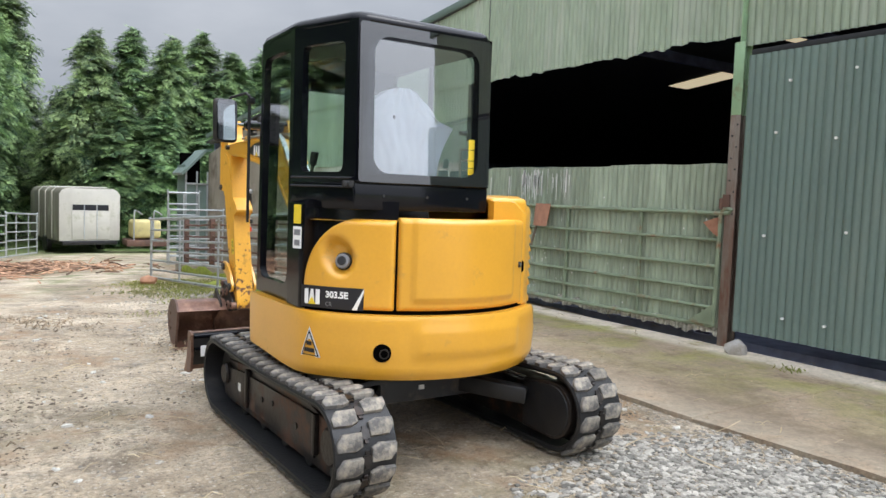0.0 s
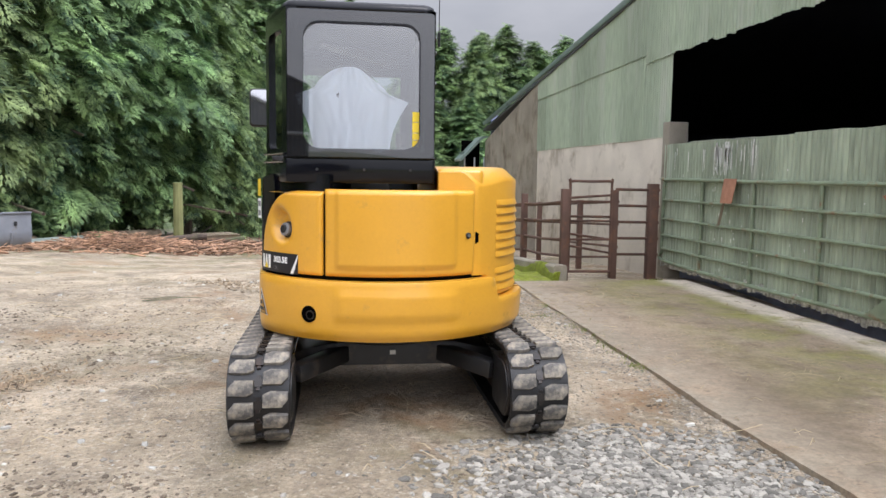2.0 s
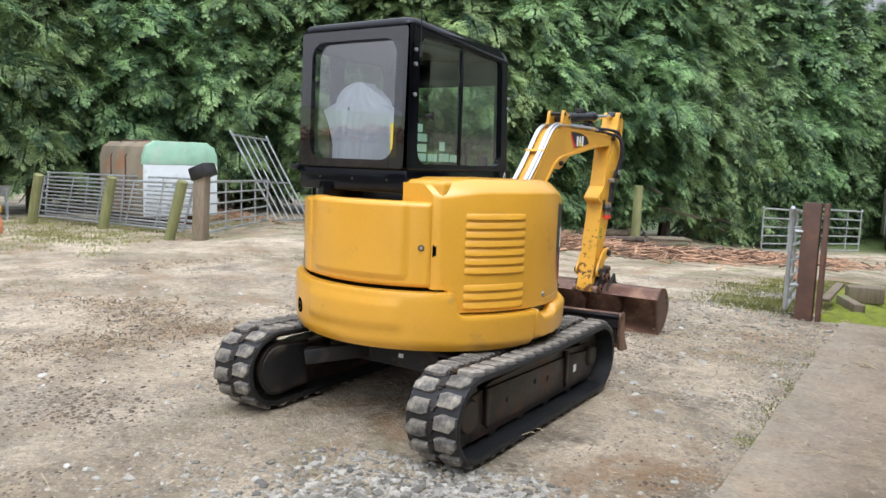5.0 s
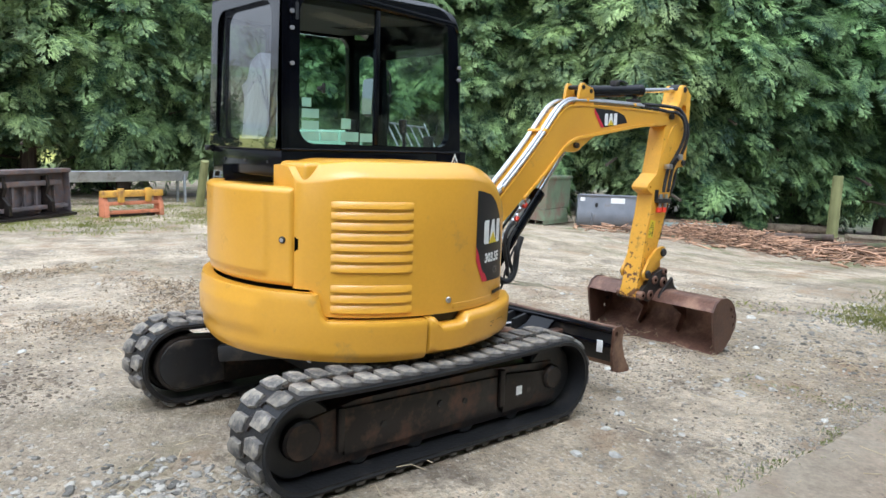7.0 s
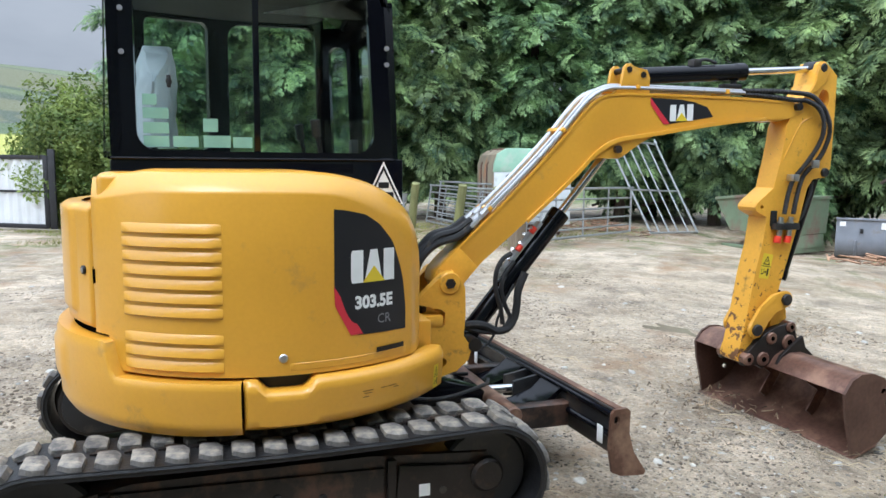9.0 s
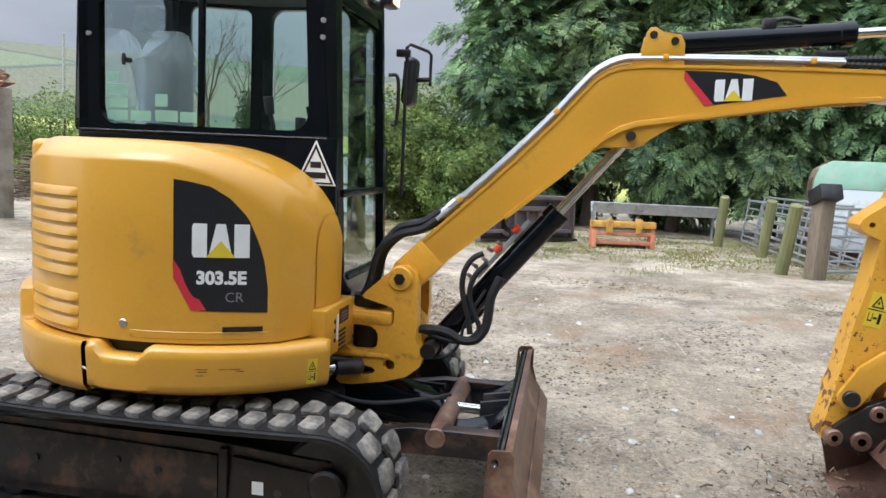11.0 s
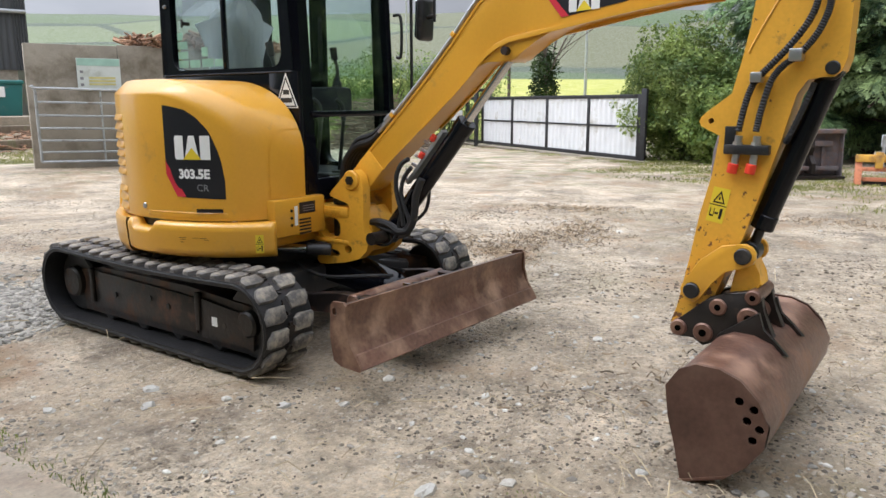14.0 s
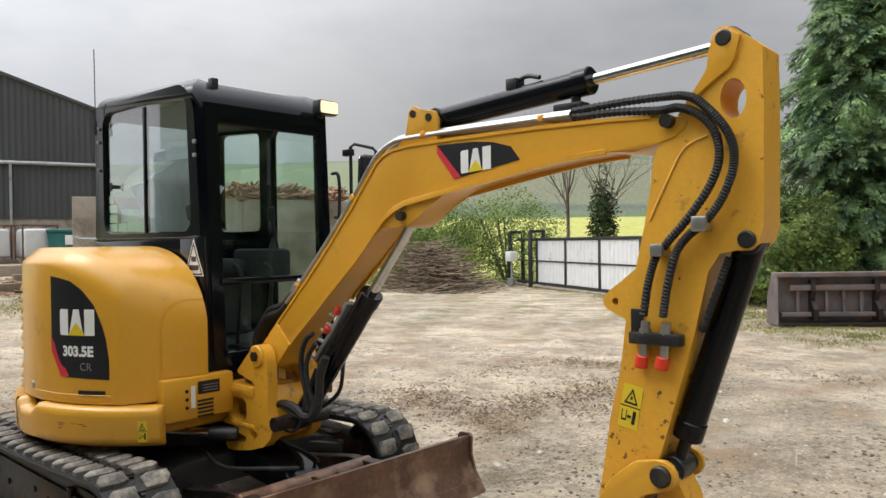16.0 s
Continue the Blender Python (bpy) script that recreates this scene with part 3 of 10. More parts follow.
M["concrete"] = concrete_material()
M["wall_concrete"] = material("grey_concrete_wall", (0.31, 0.275, 0.22), 0.85, vary=0.2, scale=1.2, grain=0.10, grain_scale=60, dirt=(0.15, 0.125, 0.088), dirt_amount=0.42, dirt_scale=1.3, bump=0.15, bump_scale=45)
M["render_wall"] = material("weathered_pale_render", (0.62, 0.56, 0.47), 0.85, vary=0.10, scale=1.5, grain=0.05, grain_scale=60, dirt=(0.30, 0.25, 0.18), dirt_amount=0.30, dirt_scale=1.2, bump=0.1, bump_scale=60)
M["clad"] = material("faded_green_cladding", (0.36, 0.43, 0.32), 0.45, vary=0.16, scale=0.9, grain=0.14, grain_scale=26, dirt=(0.46, 0.50, 0.42), dirt_amount=0.40, dirt_scale=2.2, random_tone=0.12, stretch=(1, 1, 0.14))
M["clad_dark"] = material("dark_green_cladding", (0.165, 0.225, 0.20), 0.38, vary=0.15, scale=1.0, grain=0.05, dirt=(0.19, 0.235, 0.20), dirt_amount=0.25, dirt_scale=1.5, random_tone=0.08, stretch=(1, 1, 0.3))
M["gate_sheet"] = material("algae_green_sheeting", (0.34, 0.395, 0.295), 0.42, vary=0.28, scale=1.6, grain=0.24, grain_scale=22, dirt=(0.44, 0.46, 0.40), dirt_amount=0.26, dirt_scale=4.0, random_tone=0.12, stretch=(1, 1, 0.12))
M["gate_tube"] = material("green_painted_tube", (0.22, 0.27, 0.18), 0.55, vary=0.2, scale=5, dirt=(0.25, 0.13, 0.07), dirt_amount=0.2, dirt_scale=6)
M["shed_grey"] = material("dark_grey_sheeting", (0.060, 0.063, 0.066), 0.6, vary=0.1, scale=0.6, grain=0.04, random_tone=0.05)
M["dark_inside"] = material("dark_barn_inside", (0.26, 0.29, 0.42), 0.9, vary=0.2)
M["rust_post"] = material("rusty_steel_post", (0.115, 0.062, 0.045), 0.7, vary=0.3, scale=3, dirt=(0.20, 0.10, 0.06), dirt_amount=0.3, dirt_scale=5, bump=0.15)
M["wood"] = material("weathered_wood", (0.21, 0.165, 0.115), 0.8, vary=0.2, scale=3, grain=0.2, grain_scale=40, dirt=(0.15, 0.18, 0.07), dirt_amount=0.35, dirt_scale=3, bump=0.2, stretch=(1, 1, 0.15))
M["bark"] = material("tree_bark", (0.085, 0.062, 0.048), 0.9, vary=0.3, scale=5, grain=0.25, grain_scale=30, dirt=(0.10, 0.13, 0.05), dirt_amount=0.35, dirt_scale=3, bump=0.4, stretch=(1, 1, 0.2))
M["moss"] = material("bright_moss", (0.175, 0.205, 0.016), 0.9, vary=0.3, scale=8, grain=0.3, grain_scale=60, dirt=(0.16, 0.13, 0.05), dirt_amount=0.25, dirt_scale=6, bump=0.5, bump_scale=60)
M["white_sheet"] = material("white_profiled_sheet", (0.68, 0.69, 0.69), 0.5, vary=0.06, scale=2, dirt=(0.45, 0.43, 0.38), dirt_amount=0.2, dirt_scale=2, random_tone=0.04)
M["gate_black"] = material("black_gate_steel", (0.02, 0.02, 0.022), 0.5, vary=0.2)


def leaf_material(name, dark, light):
    m = bpy.data.materials.new(name)
    m.use_nodes = True
    n, l = m.node_tree.nodes, m.node_tree.links
    p = n["Principled BSDF"]
    g = n.new("ShaderNodeNewGeometry")
    r = n.new("ShaderNodeValToRGB")
    r.color_ramp.elements[0].color, r.color_ramp.elements[1].color = (*dark, 1), (*light, 1)
    co = n.new("ShaderNodeTexCoord")
    # tone: half by the single leaf, half noise painting shaded gaps and lit boughs
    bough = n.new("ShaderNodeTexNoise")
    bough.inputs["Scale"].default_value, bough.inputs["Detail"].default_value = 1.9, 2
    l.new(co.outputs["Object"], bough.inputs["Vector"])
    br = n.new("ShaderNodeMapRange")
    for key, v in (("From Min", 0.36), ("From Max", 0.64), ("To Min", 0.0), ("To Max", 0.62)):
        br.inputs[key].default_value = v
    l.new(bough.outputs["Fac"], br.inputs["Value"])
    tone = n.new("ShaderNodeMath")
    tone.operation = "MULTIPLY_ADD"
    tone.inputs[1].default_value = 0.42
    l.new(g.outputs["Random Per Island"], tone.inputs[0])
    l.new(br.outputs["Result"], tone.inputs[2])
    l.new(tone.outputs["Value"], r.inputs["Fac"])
    t = n.new("ShaderNodeTexNoise")
    t.inputs["Scale"].default_value, t.inputs["Detail"].default_value = 0.7, 3
    l.new(co.outputs["Object"], t.inputs["Vector"])
    mr = n.new("ShaderNodeMapRange")
    mr.inputs["From Min"].default_value, mr.inputs["From Max"].default_value, mr.inputs["To Min"].default_value, mr.inputs["To Max"].default_value = 0.3, 0.7, 0.6, 1.4
    l.new(t.outputs["Fac"], mr.inputs["Value"])
    r.color_ramp.elements[0].position = 0.15
    # each plant has its own shade of green
    oi = n.new("ShaderNodeObjectInfo")
    hs = n.new("ShaderNodeHueSaturation")
    hr = n.new("ShaderNodeMapRange")
    hr.inputs["To Min"].default_value, hr.inputs["To Max"].default_value = 0.480, 0.514
    l.new(oi.outputs["Random"], hr.inputs["Value"])
    l.new(hr.outputs["Result"], hs.inputs["Hue"])
    l.new(r.outputs["Color"], hs.inputs["Color"])
    mul = n.new("ShaderNodeVectorMath")
    mul.operation = "SCALE"
    l.new(hs.outputs["Color"], mul.inputs[0])
    l.new(mr.outputs["Result"], mul.inputs["Scale"])
    l.new(mul.outputs["Vector"], p.inputs["Base Color"])
    p.inputs["Roughness"].default_value = 0.55
    p.inputs["Specular IOR Level"].default_value = 0.3
    # thin leaves let some light through
    tl = n.new("ShaderNodeBsdfTranslucent")
    l.new(mul.outputs["Vector"], tl.inputs["Color"])
    ms = n.new("ShaderNodeMixShader")
    ms.inputs["Fac"].default_value = 0.35
    l.new(p.outputs["BSDF"], ms.inputs[1])
    l.new(tl.outputs["BSDF"], ms.inputs[2])
    l.new(ms.outputs["Shader"], n["Material Output"].inputs["Surface"])
    return m


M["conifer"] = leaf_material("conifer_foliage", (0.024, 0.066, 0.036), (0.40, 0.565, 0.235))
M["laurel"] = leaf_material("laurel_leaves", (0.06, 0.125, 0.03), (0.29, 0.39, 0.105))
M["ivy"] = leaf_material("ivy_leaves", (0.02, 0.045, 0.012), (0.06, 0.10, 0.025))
M["twig"] = material("bare_twigs", (0.13, 0.10, 0.085), 0.9, vary=0.2, scale=2)

# ------------------------------------------------------------------ ground
def grid_sheet(name, xs, ys, zf, mat, label, category, kind="structure"):
    verts = [(x, y, zf(x, y)) for y in ys for x in xs]
    nx = len(xs)
    faces = [(j * nx + i, j * nx + i + 1, (j + 1) * nx + i + 1, (j + 1) * nx + i) for j in range(len(ys) - 1) for i in range(nx - 1)]
    ob = raw(name, verts, faces, mat, smooth=True)
    return tagged(ob, label, category, kind=kind)


def axis_steps():
    near = [i * 0.16 for i in range(-85, 86)]
    far = [13.6 * 1.18 ** k for k in range(1, 36)]
    return [-v for v in reversed(far)] + near + far


def yard_z(x, y):
    z = ground_z(x, y)
    r = math.hypot(x, y)
    if r < 26:
        bumps = 0.020 * noise.noise((x * 0.9, y * 0.9, 0)) + 0.010 * noise.noise((x * 2.3, y * 2.3, 3)) + 0.006 * noise.noise((x * 5, y * 5, 7))
        flat = ease(r, 1.2, 2.2)
        z += (bumps - 0.012) * (0.35 + 0.65 * flat) * (1 - ease(r, 22, 26))
        if x > 1.75:
            z -= 0.05 * ease(x, 2.03, 2.35) * (1 - ease(y, 2.6, 4.0))
    # fields rise to the hills behind the gate and the sheds
    d = -x * 0.72 - y * 0.69
    if d > 24:
        side = math.atan2(x, -y)
        z += 0.07 * (min(d, 200.0) - 24) + 29 * ease(d, 130, 340) * (0.94 + 0.10 * math.sin(side * 4.0 + 0.6))
    return z


XS = axis_steps()
ground = grid_sheet("ground", XS, XS, yard_z, "ground", "muddy gravel farmyard ground with scattered stones", "ground")

# concrete apron in front of the barn: slabs with open joints
def slab(x0, x1, y0, y1, z=0.012, name="concrete_slab", ragged=True):
    bm = BM()
    n = max(2, int((y1 - y0) / 0.22))
    left = []
    for i in range(n + 1):
        y = y0 + (y1 - y0) * i / n
        dx = 0.06 * noise.noise((x0, y * 0.8, 5)) + 0.02 * noise.noise((x0, y * 5, 9)) if ragged else 0
        left.append((x0 + dx, y))
    ring = left + [(x1, y1), (x1, y0)]
    prism(bm, ring, z - 0.12, z, 0.008, axis="z", seg=1)
    return bm


apron = thing("pavement", "stained concrete apron in front of the barn", "pavement", kind="structure")
for y0, y1 in ((-9.0, -4.503), (-4.497, -0.753), (-0.747, 2.397), (2.403, 4.95)):
    part("concrete_slab", slab(2.00, 4.50, y0, y1, 0.012), "concrete", apron, smooth=30)

# ------------------------------------------------------------------ barn
BX = 4.56                                   # face of the barn wall
barn = thing("barn", "large green metal-clad barn with an open bay", "barn", kind="structure")


def corrugated(bm, y0, y1, z0, z1, x, pitch=0.080, depth=0.026, t=0.004, slope0=None, slope1=None, rag0=None):
    """A profiled sheet standing in the plane x, waves along y. z1/z0 may follow slope functions of y."""
    n = max(4, int((y1 - y0) / pitch * 4))
    prof = (0.0, 0.75, 1.0, 0.75)
    f, b = [], []
    for i in range(n + 1):
        y = y0 + (y1 - y0) * i / n
        dx = -depth * prof[i % 4]
        za = slope0(y) if slope0 else z0
        zb = slope1(y) if slope1 else z1
        f.append((bm.verts.new((x + dx, y, za)), bm.verts.new((x + dx, y, zb))))
        b.append((bm.verts.new((x + dx + t, y, za)), bm.verts.new((x + dx + t, y, zb))))
    for i in range(n):
        bm.faces.new((f[i][0], f[i + 1][0], f[i + 1][1], f[i][1]))
        bm.faces.new((b[i][1], b[i + 1][1], b[i + 1][0], b[i][0]))
        bm.faces.new((f[i][0], b[i][0], b[i + 1][0], f[i + 1][0]))
        bm.faces.new((f[i][1], f[i + 1][1], b[i + 1][1], b[i][1]))
    return bm


def gable(y):
    return 5.12 - 0.098 * (y + 0.0) if y > -1.5 else 5.12 + 0.147 - 0.098 * (-1.5 - y)


def ragged_low(y):
    return 3.24 + 0.05 * noise.noise((y * 2.2, 1, 1)) + 0.03 * noise.noise((y * 7, 4, 2))


# upper cladding sheets, overlapped, with a torn lower edge over the opening
y = -7.96
k = 0
while y < 13.3:
    w = 0.98
    y1 = min(y + w, 13.4)
    bm = BM()
    if y < 0.75:
        low = lambda v: 3.12
    elif y < 5.9:
        low = ragged_low
    else:
        low = lambda v: 3.28 + 0.012 * (13.4 - v)
    corrugated(bm, y, y1 + 0.03, 0, 0, BX - 0.012 * (k % 2), slope0=low, slope1=gable)
    part("cladding_sheet", bm, "clad", barn, smooth=60)
    y, k = y + w, k + 1
y, k = 5.86, 0
while y < 13.3:
    y1 = min(y + 0.98, 13.4)
    bm = BM()
    corrugated(bm, y, y1 + 0.03, 2.03, 3.36, BX + 0.016 - 0.012 * (k % 2))
    part("cladding_sheet", bm, "clad", barn, smooth=60)
    y, k = y + 0.98, k + 1
# rendered wall below, and the bare concrete wall further on
bm = BM()
box(bm, (BX + 0.0, 5.92, -0.9), (BX + 0.22, 13.42, 2.05), 0.01)
part("rendered_wall", bm, "render_wall", barn, "pale weathered rendered wall")
bm = BM()
prism(bm, [(13.42, -1.3), (20.2, -1.3), (20.2, 2.55), (13.42, 3.70)], BX - 0.02, BX + 0.22)
part("end_wall", bm, "wall_concrete", barn, "bare grey concrete wall")
bm = BM()
box(bm, (BX - 0.06, 5.72, -0.2), (BX + 0.24, 5.94, 2.25), 0.01)
part("corner_pier", bm, "wall_concrete", barn)
# gable verge and roof, inside walls
bm = BM()
for a, b in (((-8.1, gable(-8.1)), (-1.5, gable(-1.5))), ((-1.5, gable(-1.5)), (20.4, gable(20.4)))):
    bar(bm, (BX - 0.03, a[0], a[1] + 0.02), (BX - 0.03, b[0], b[1] + 0.02), 0.07, 0.12, 0.01)
part("verge_trim", bm, "clad_dark", barn, "dark verge flashing")
bm = BM()
for a, b in (((-8.1, gable(-8.1)), (-1.5, gable(-1.5))), ((-1.5, gable(-1.5)), (20.4, gable(20.4) - 0.25))):
    prism(bm, [(a[0], a[1] + 0.03), (b[0], b[1] + 0.03), (b[0], b[1] + 0.09), (a[0], a[1] + 0.09)], BX - 0.05, BX + 26)
part("roof", bm, "shed_grey", barn, "low-pitched sheet roof")
bm = BM()
box(bm, (BX + 26, -8.1, -0.3), (BX + 26.2, 20.4, 5.2))
part("inner_wall", bm, "dark_inside", barn, "dark inner wall")
for lo, hi in (((BX + 0.2, 20.2, -0.3), (BX + 26, 20.4, 3.4)), ((BX + 0.2, -8.2, -0.3), (BX + 26, -8.0, 4.55))):
    bm = BM()
    box(bm, lo, hi)
    part("inner_wall", bm, "dark_inside", barn, "dark inner wall")
bm = BM()
box(bm, (BX + 0.2, -8, -0.06), (BX + 26, 20.2, 0.045))
part("barn_floor", bm, "dark_inside", barn)
# steel stanchion between the bays: rusty below, green above
bm = BM()
box(bm, (BX - 0.09, 0.80, 0.0), (BX - 0.078, 0.92, 2.42), 0.002)
box(bm, (BX + 0.03, 0.80, 0.0), (BX + 0.042, 0.92, 2.42), 0.002)
box(bm, (BX - 0.078, 0.853, 0.0), (BX + 0.03, 0.867, 2.42))
M["old_post"] = material("weathered_steel_post", (0.20, 0.165, 0.135), 0.75, vary=0.25, scale=3, grain=0.1, dirt=(0.15, 0.07, 0.045), dirt_amount=0.5, dirt_scale=4, bump=0.15, stretch=(1, 1, 0.25))
part("stanchion_foot", bm, "old_post", barn, "grey-brown weathered lower length of the steel post")
for k in range(9):
    bm = BM()
    z = 2.32 - 0.115 * k
    cyl(bm, (BX - 0.0935, 0.83 + 0.055 * (k % 2), z), (BX - 0.0895, 0.83 + 0.055 * (k % 2), z), 0.011, 8)
    part("bolt_hole", bm, "black_matt", barn, "dark empty bolt hole")
bm = BM()
box(bm, (BX - 0.115, 0.86, 1.47), (BX - 0.0925, 0.94, 1.60), 0.004)
cyl(bm, (BX - 0.11, 0.955, 1.45), (BX - 0.11, 0.955, 1.56), 0.022, 10)
part("hinge_bracket", bm, "rust_post", barn, "rusty hinge bracket on the post")
bm = BM()
box(bm, (BX - 0.09, 0.80, 2.42), (BX - 0.078, 0.92, 3.16), 0.002)
box(bm, (BX + 0.03, 0.80, 2.42), (BX + 0.042, 0.92, 5.0), 0.002)
box(bm, (BX - 0.078, 0.853, 2.42), (BX + 0.03, 0.867, 5.0))
M["pale_green"] = material("pale_green_paint", (0.30, 0.45, 0.27), 0.6, vary=0.12, scale=4, dirt=(0.25, 0.2, 0.12), dirt_amount=0.25, dirt_scale=5)
part("stanchion_head", bm, "pale_green", barn, "pale green upper length of the steel post")
# closed sliding door beside the post
bd = thing("barn_door", "dark green corrugated sliding barn door, closed", "door", kind="structure")
y, k = -8.0, 0
while y < 0.6:
    bm = BM()
    corrugated(bm, y, min(y + 0.98, 0.70) + 0.02, 0.20, 3.0, BX - 0.10 - 0.010 * (k % 2))
    part("cladding_sheet", bm, "clad_dark", bd, smooth=60)
    y, k = y + 0.98, k + 1
bm = BM()
box(bm, (BX - 0.09, -8.0, 2.99), (BX - 0.03, 0.72, 3.06), 0.006)
part("door_rail", bm, "gate_black", bd)
for y, z in ((-0.3, 2.2), (-0.3, 1.2), (-0.3, 0.5), (-1.6, 2.2), (-1.6, 1.2), (-1.6, 0.5), (-0.3, 2.8), (0.3, 2.8), (-1.0, 2.8), (-1.6, 2.8), (-3.0, 2.2), (-1.0, 2.2), (0.3, 2.2), (-3.0, 1.2), (-1.0, 1.2), (0.3, 1.2), (-3.0, .5), (-1, .5), (.3, .5), (-2, 2.2), (-2, 1.2), (-2, .5)):
    bm = BM()
    cyl(bm, (BX - 0.141, y + 0.13 * math.sin(7 * y + 5 * z), z + 0.1 * math.sin(9 * y + 3 * z)), (BX - 0.118, y + 0.13 * math.sin(7 * y + 5 * z), z + 0.1 * math.sin(9 * y + 3 * z)), 0.014, 8)
    part("rivet", bm, "white_mark", bd, "white rivet head")
# rafters and a pale roof light seen inside
for y in (1.2, 3.6, 5.8):
    bm = BM()
    bar(bm, (BX + 0.3, y, gable(y) - 0.25), (BX + 24, y, gable(y) - 0.25), 0.1, 0.18)
    part("rafter", bm, "dark_inside", barn)
glow = bpy.data.materials.new("translucent_roof_sheet")
glow.use_nodes = True
gp = glow.node_tree.nodes["Principled BSDF"]
gp.inputs["Base Color"].default_value = (0.8, 0.7, 0.45, 1)
gp.inputs["Emission Color"].default_value = (1.0, 0.83, 0.52, 1)
gp.inputs["Emission Strength"].default_value = 0.42
for x0, x1, y0, y1 in ((11.75, 12.40, 6.55, 8.0), (10.4, 11.0, 3.9, 4.4)):
    bm = BM()
    under = [Vector((x, y, gable(y) - 0.09)) for x, y in ((x0, y0), (x1, y0), (x1, y1), (x0, y1))]
    loft(bm, [under, [v + Vector((0, 0, 0.02)) for v in under]])
    part("roof_light", bm, glow, barn, "translucent roof sheet glowing with daylight", 0)


# ------------------------------------------------------------------ trees
def bough_points(rng, droop, pairs=9):
    """One bough: a stem that arches out and hangs, with a flat fan of sprigs on both sides; returns vertices and triangles."""
    V, T = [], []
    Y = Vector((0, 1, 0))

    def axis(s):
        return Vector((s * (0.92 - 0.30 * droop * s), 0.0, 0.16 * math.sin(s * 1.9) - droop * s ** 1.7))

    def lobe(p, d, L, w, n):
        side = d.cross(n).normalized() * w
        k = len(V)
        V.extend((p + d * (L * 0.15) + side, p + d * L - Vector((0, 0, 0.10 * L)), p + d * (L * 0.15) - side))
        T.append((k, k + 1, k + 2))

    for i in range(pairs * 2 + 1):
        s = 0.14 + 0.86 * i / (pairs * 2)
        p = axis(s)
        t = (axis(s + 0.02) - axis(s - 0.02)).normalized()
        n = t.cross(Y).normalized()
        if n.z < 0:
            n = -n
        sd = 0 if i == pairs * 2 else (-1 if i % 2 else 1)
        L = (0.46 * (1 - s) ** 0.7 + 0.13) * rng.uniform(0.75, 1.25)
        yaw = sd * radians(rng.uniform(42, 68))
        d = (t * math.cos(yaw) + Y * math.sin(yaw) + n * rng.uniform(-0.22, 0.16)).normalized()
        n = (n + Y * rng.uniform(-0.35, 0.35) + t * rng.uniform(-0.25, 0.25)).normalized()
        w = d.cross(n).normalized()
        lobe(p, d, L * 1.05, 0.021, n)
        for turn, at, k in ((0.75, 0.08, 0.52), (-0.75, 0.22, 0.55), (0.65, 0.38, 0.48), (-0.65, 0.52, 0.42), (0.5, 0.68, 0.36)):
            e = (d * math.cos(turn) + w * math.sin(turn)).normalized()
            lobe(p + d * (L * at), e, L * k, 0.020, n)
    return np.array([tuple(v) for v in V]), T


def crown_mesh(name, seed, height, radius, count, low=0.5, mat="conifer", shape=0.75, spray=(0.9, 1.5), pairs=9):
    rng = random.Random(seed)
    kinds = [bough_points(rng, rng.uniform(0.42, 0.80), pairs) for _ in range(10)]
    V, F, base = [], [], 0
    for c in range(count):
        h = low + (height - low) * (rng.random() ** 1.2)
        f = (h - low) / (height - low)
        rad = radius * (1 - f) ** shape * (0.86 + 0.14 * math.sin(h * 4.3 + seed)) * (0.62 + 0.38 * ease(h, low, 4.4)) + 0.12
        a = rng.uniform(0, 2 * math.pi)
        lobes = 1 + 0.16 * math.sin(3 * a + seed + h * 1.3) + 0.10 * math.sin(7 * a + h * 2.1)
        rr = rad * lobes * (0.45 + 0.55 * rng.random() ** 0.40)
        L = min(rng.uniform(*spray), 0.45 + rad * 0.8)
        P, T = kinds[rng.randrange(10)]
        yaw = a + rng.uniform(-0.55, 0.55)
        pitch = rng.uniform(-0.22, 0.20) + 0.55 * f * f
        roll = rng.uniform(-0.35, 0.35)
        m = (Matrix.Rotation(yaw, 3, "Z") @ Matrix.Rotation(-pitch, 3, "Y") @ Matrix.Rotation(roll, 3, "X"))
        A = np.array(m) * L
        start = np.array(((rr - 0.8 * L) * math.cos(a), (rr - 0.8 * L) * math.sin(a), h + rng.uniform(-0.1, 0.1)))
        V.append(P @ A.T + start)
        F.append(np.array(T) + base)
        base += len(P)
    V, F = np.concatenate(V), np.concatenate(F)
    me = bpy.data.meshes.new(name)
    me.vertices.add(len(V))
    me.vertices.foreach_set("co", V.astype(np.float32).ravel())
    me.loops.add(F.size)
    me.loops.foreach_set("vertex_index", F.astype(np.int32).ravel())
    me.polygons.add(len(F))
    me.polygons.foreach_set("loop_start", np.arange(0, F.size, 3, dtype=np.int32))
    me.update(calc_edges=True)
    me.materials.append(M[mat])
    return me


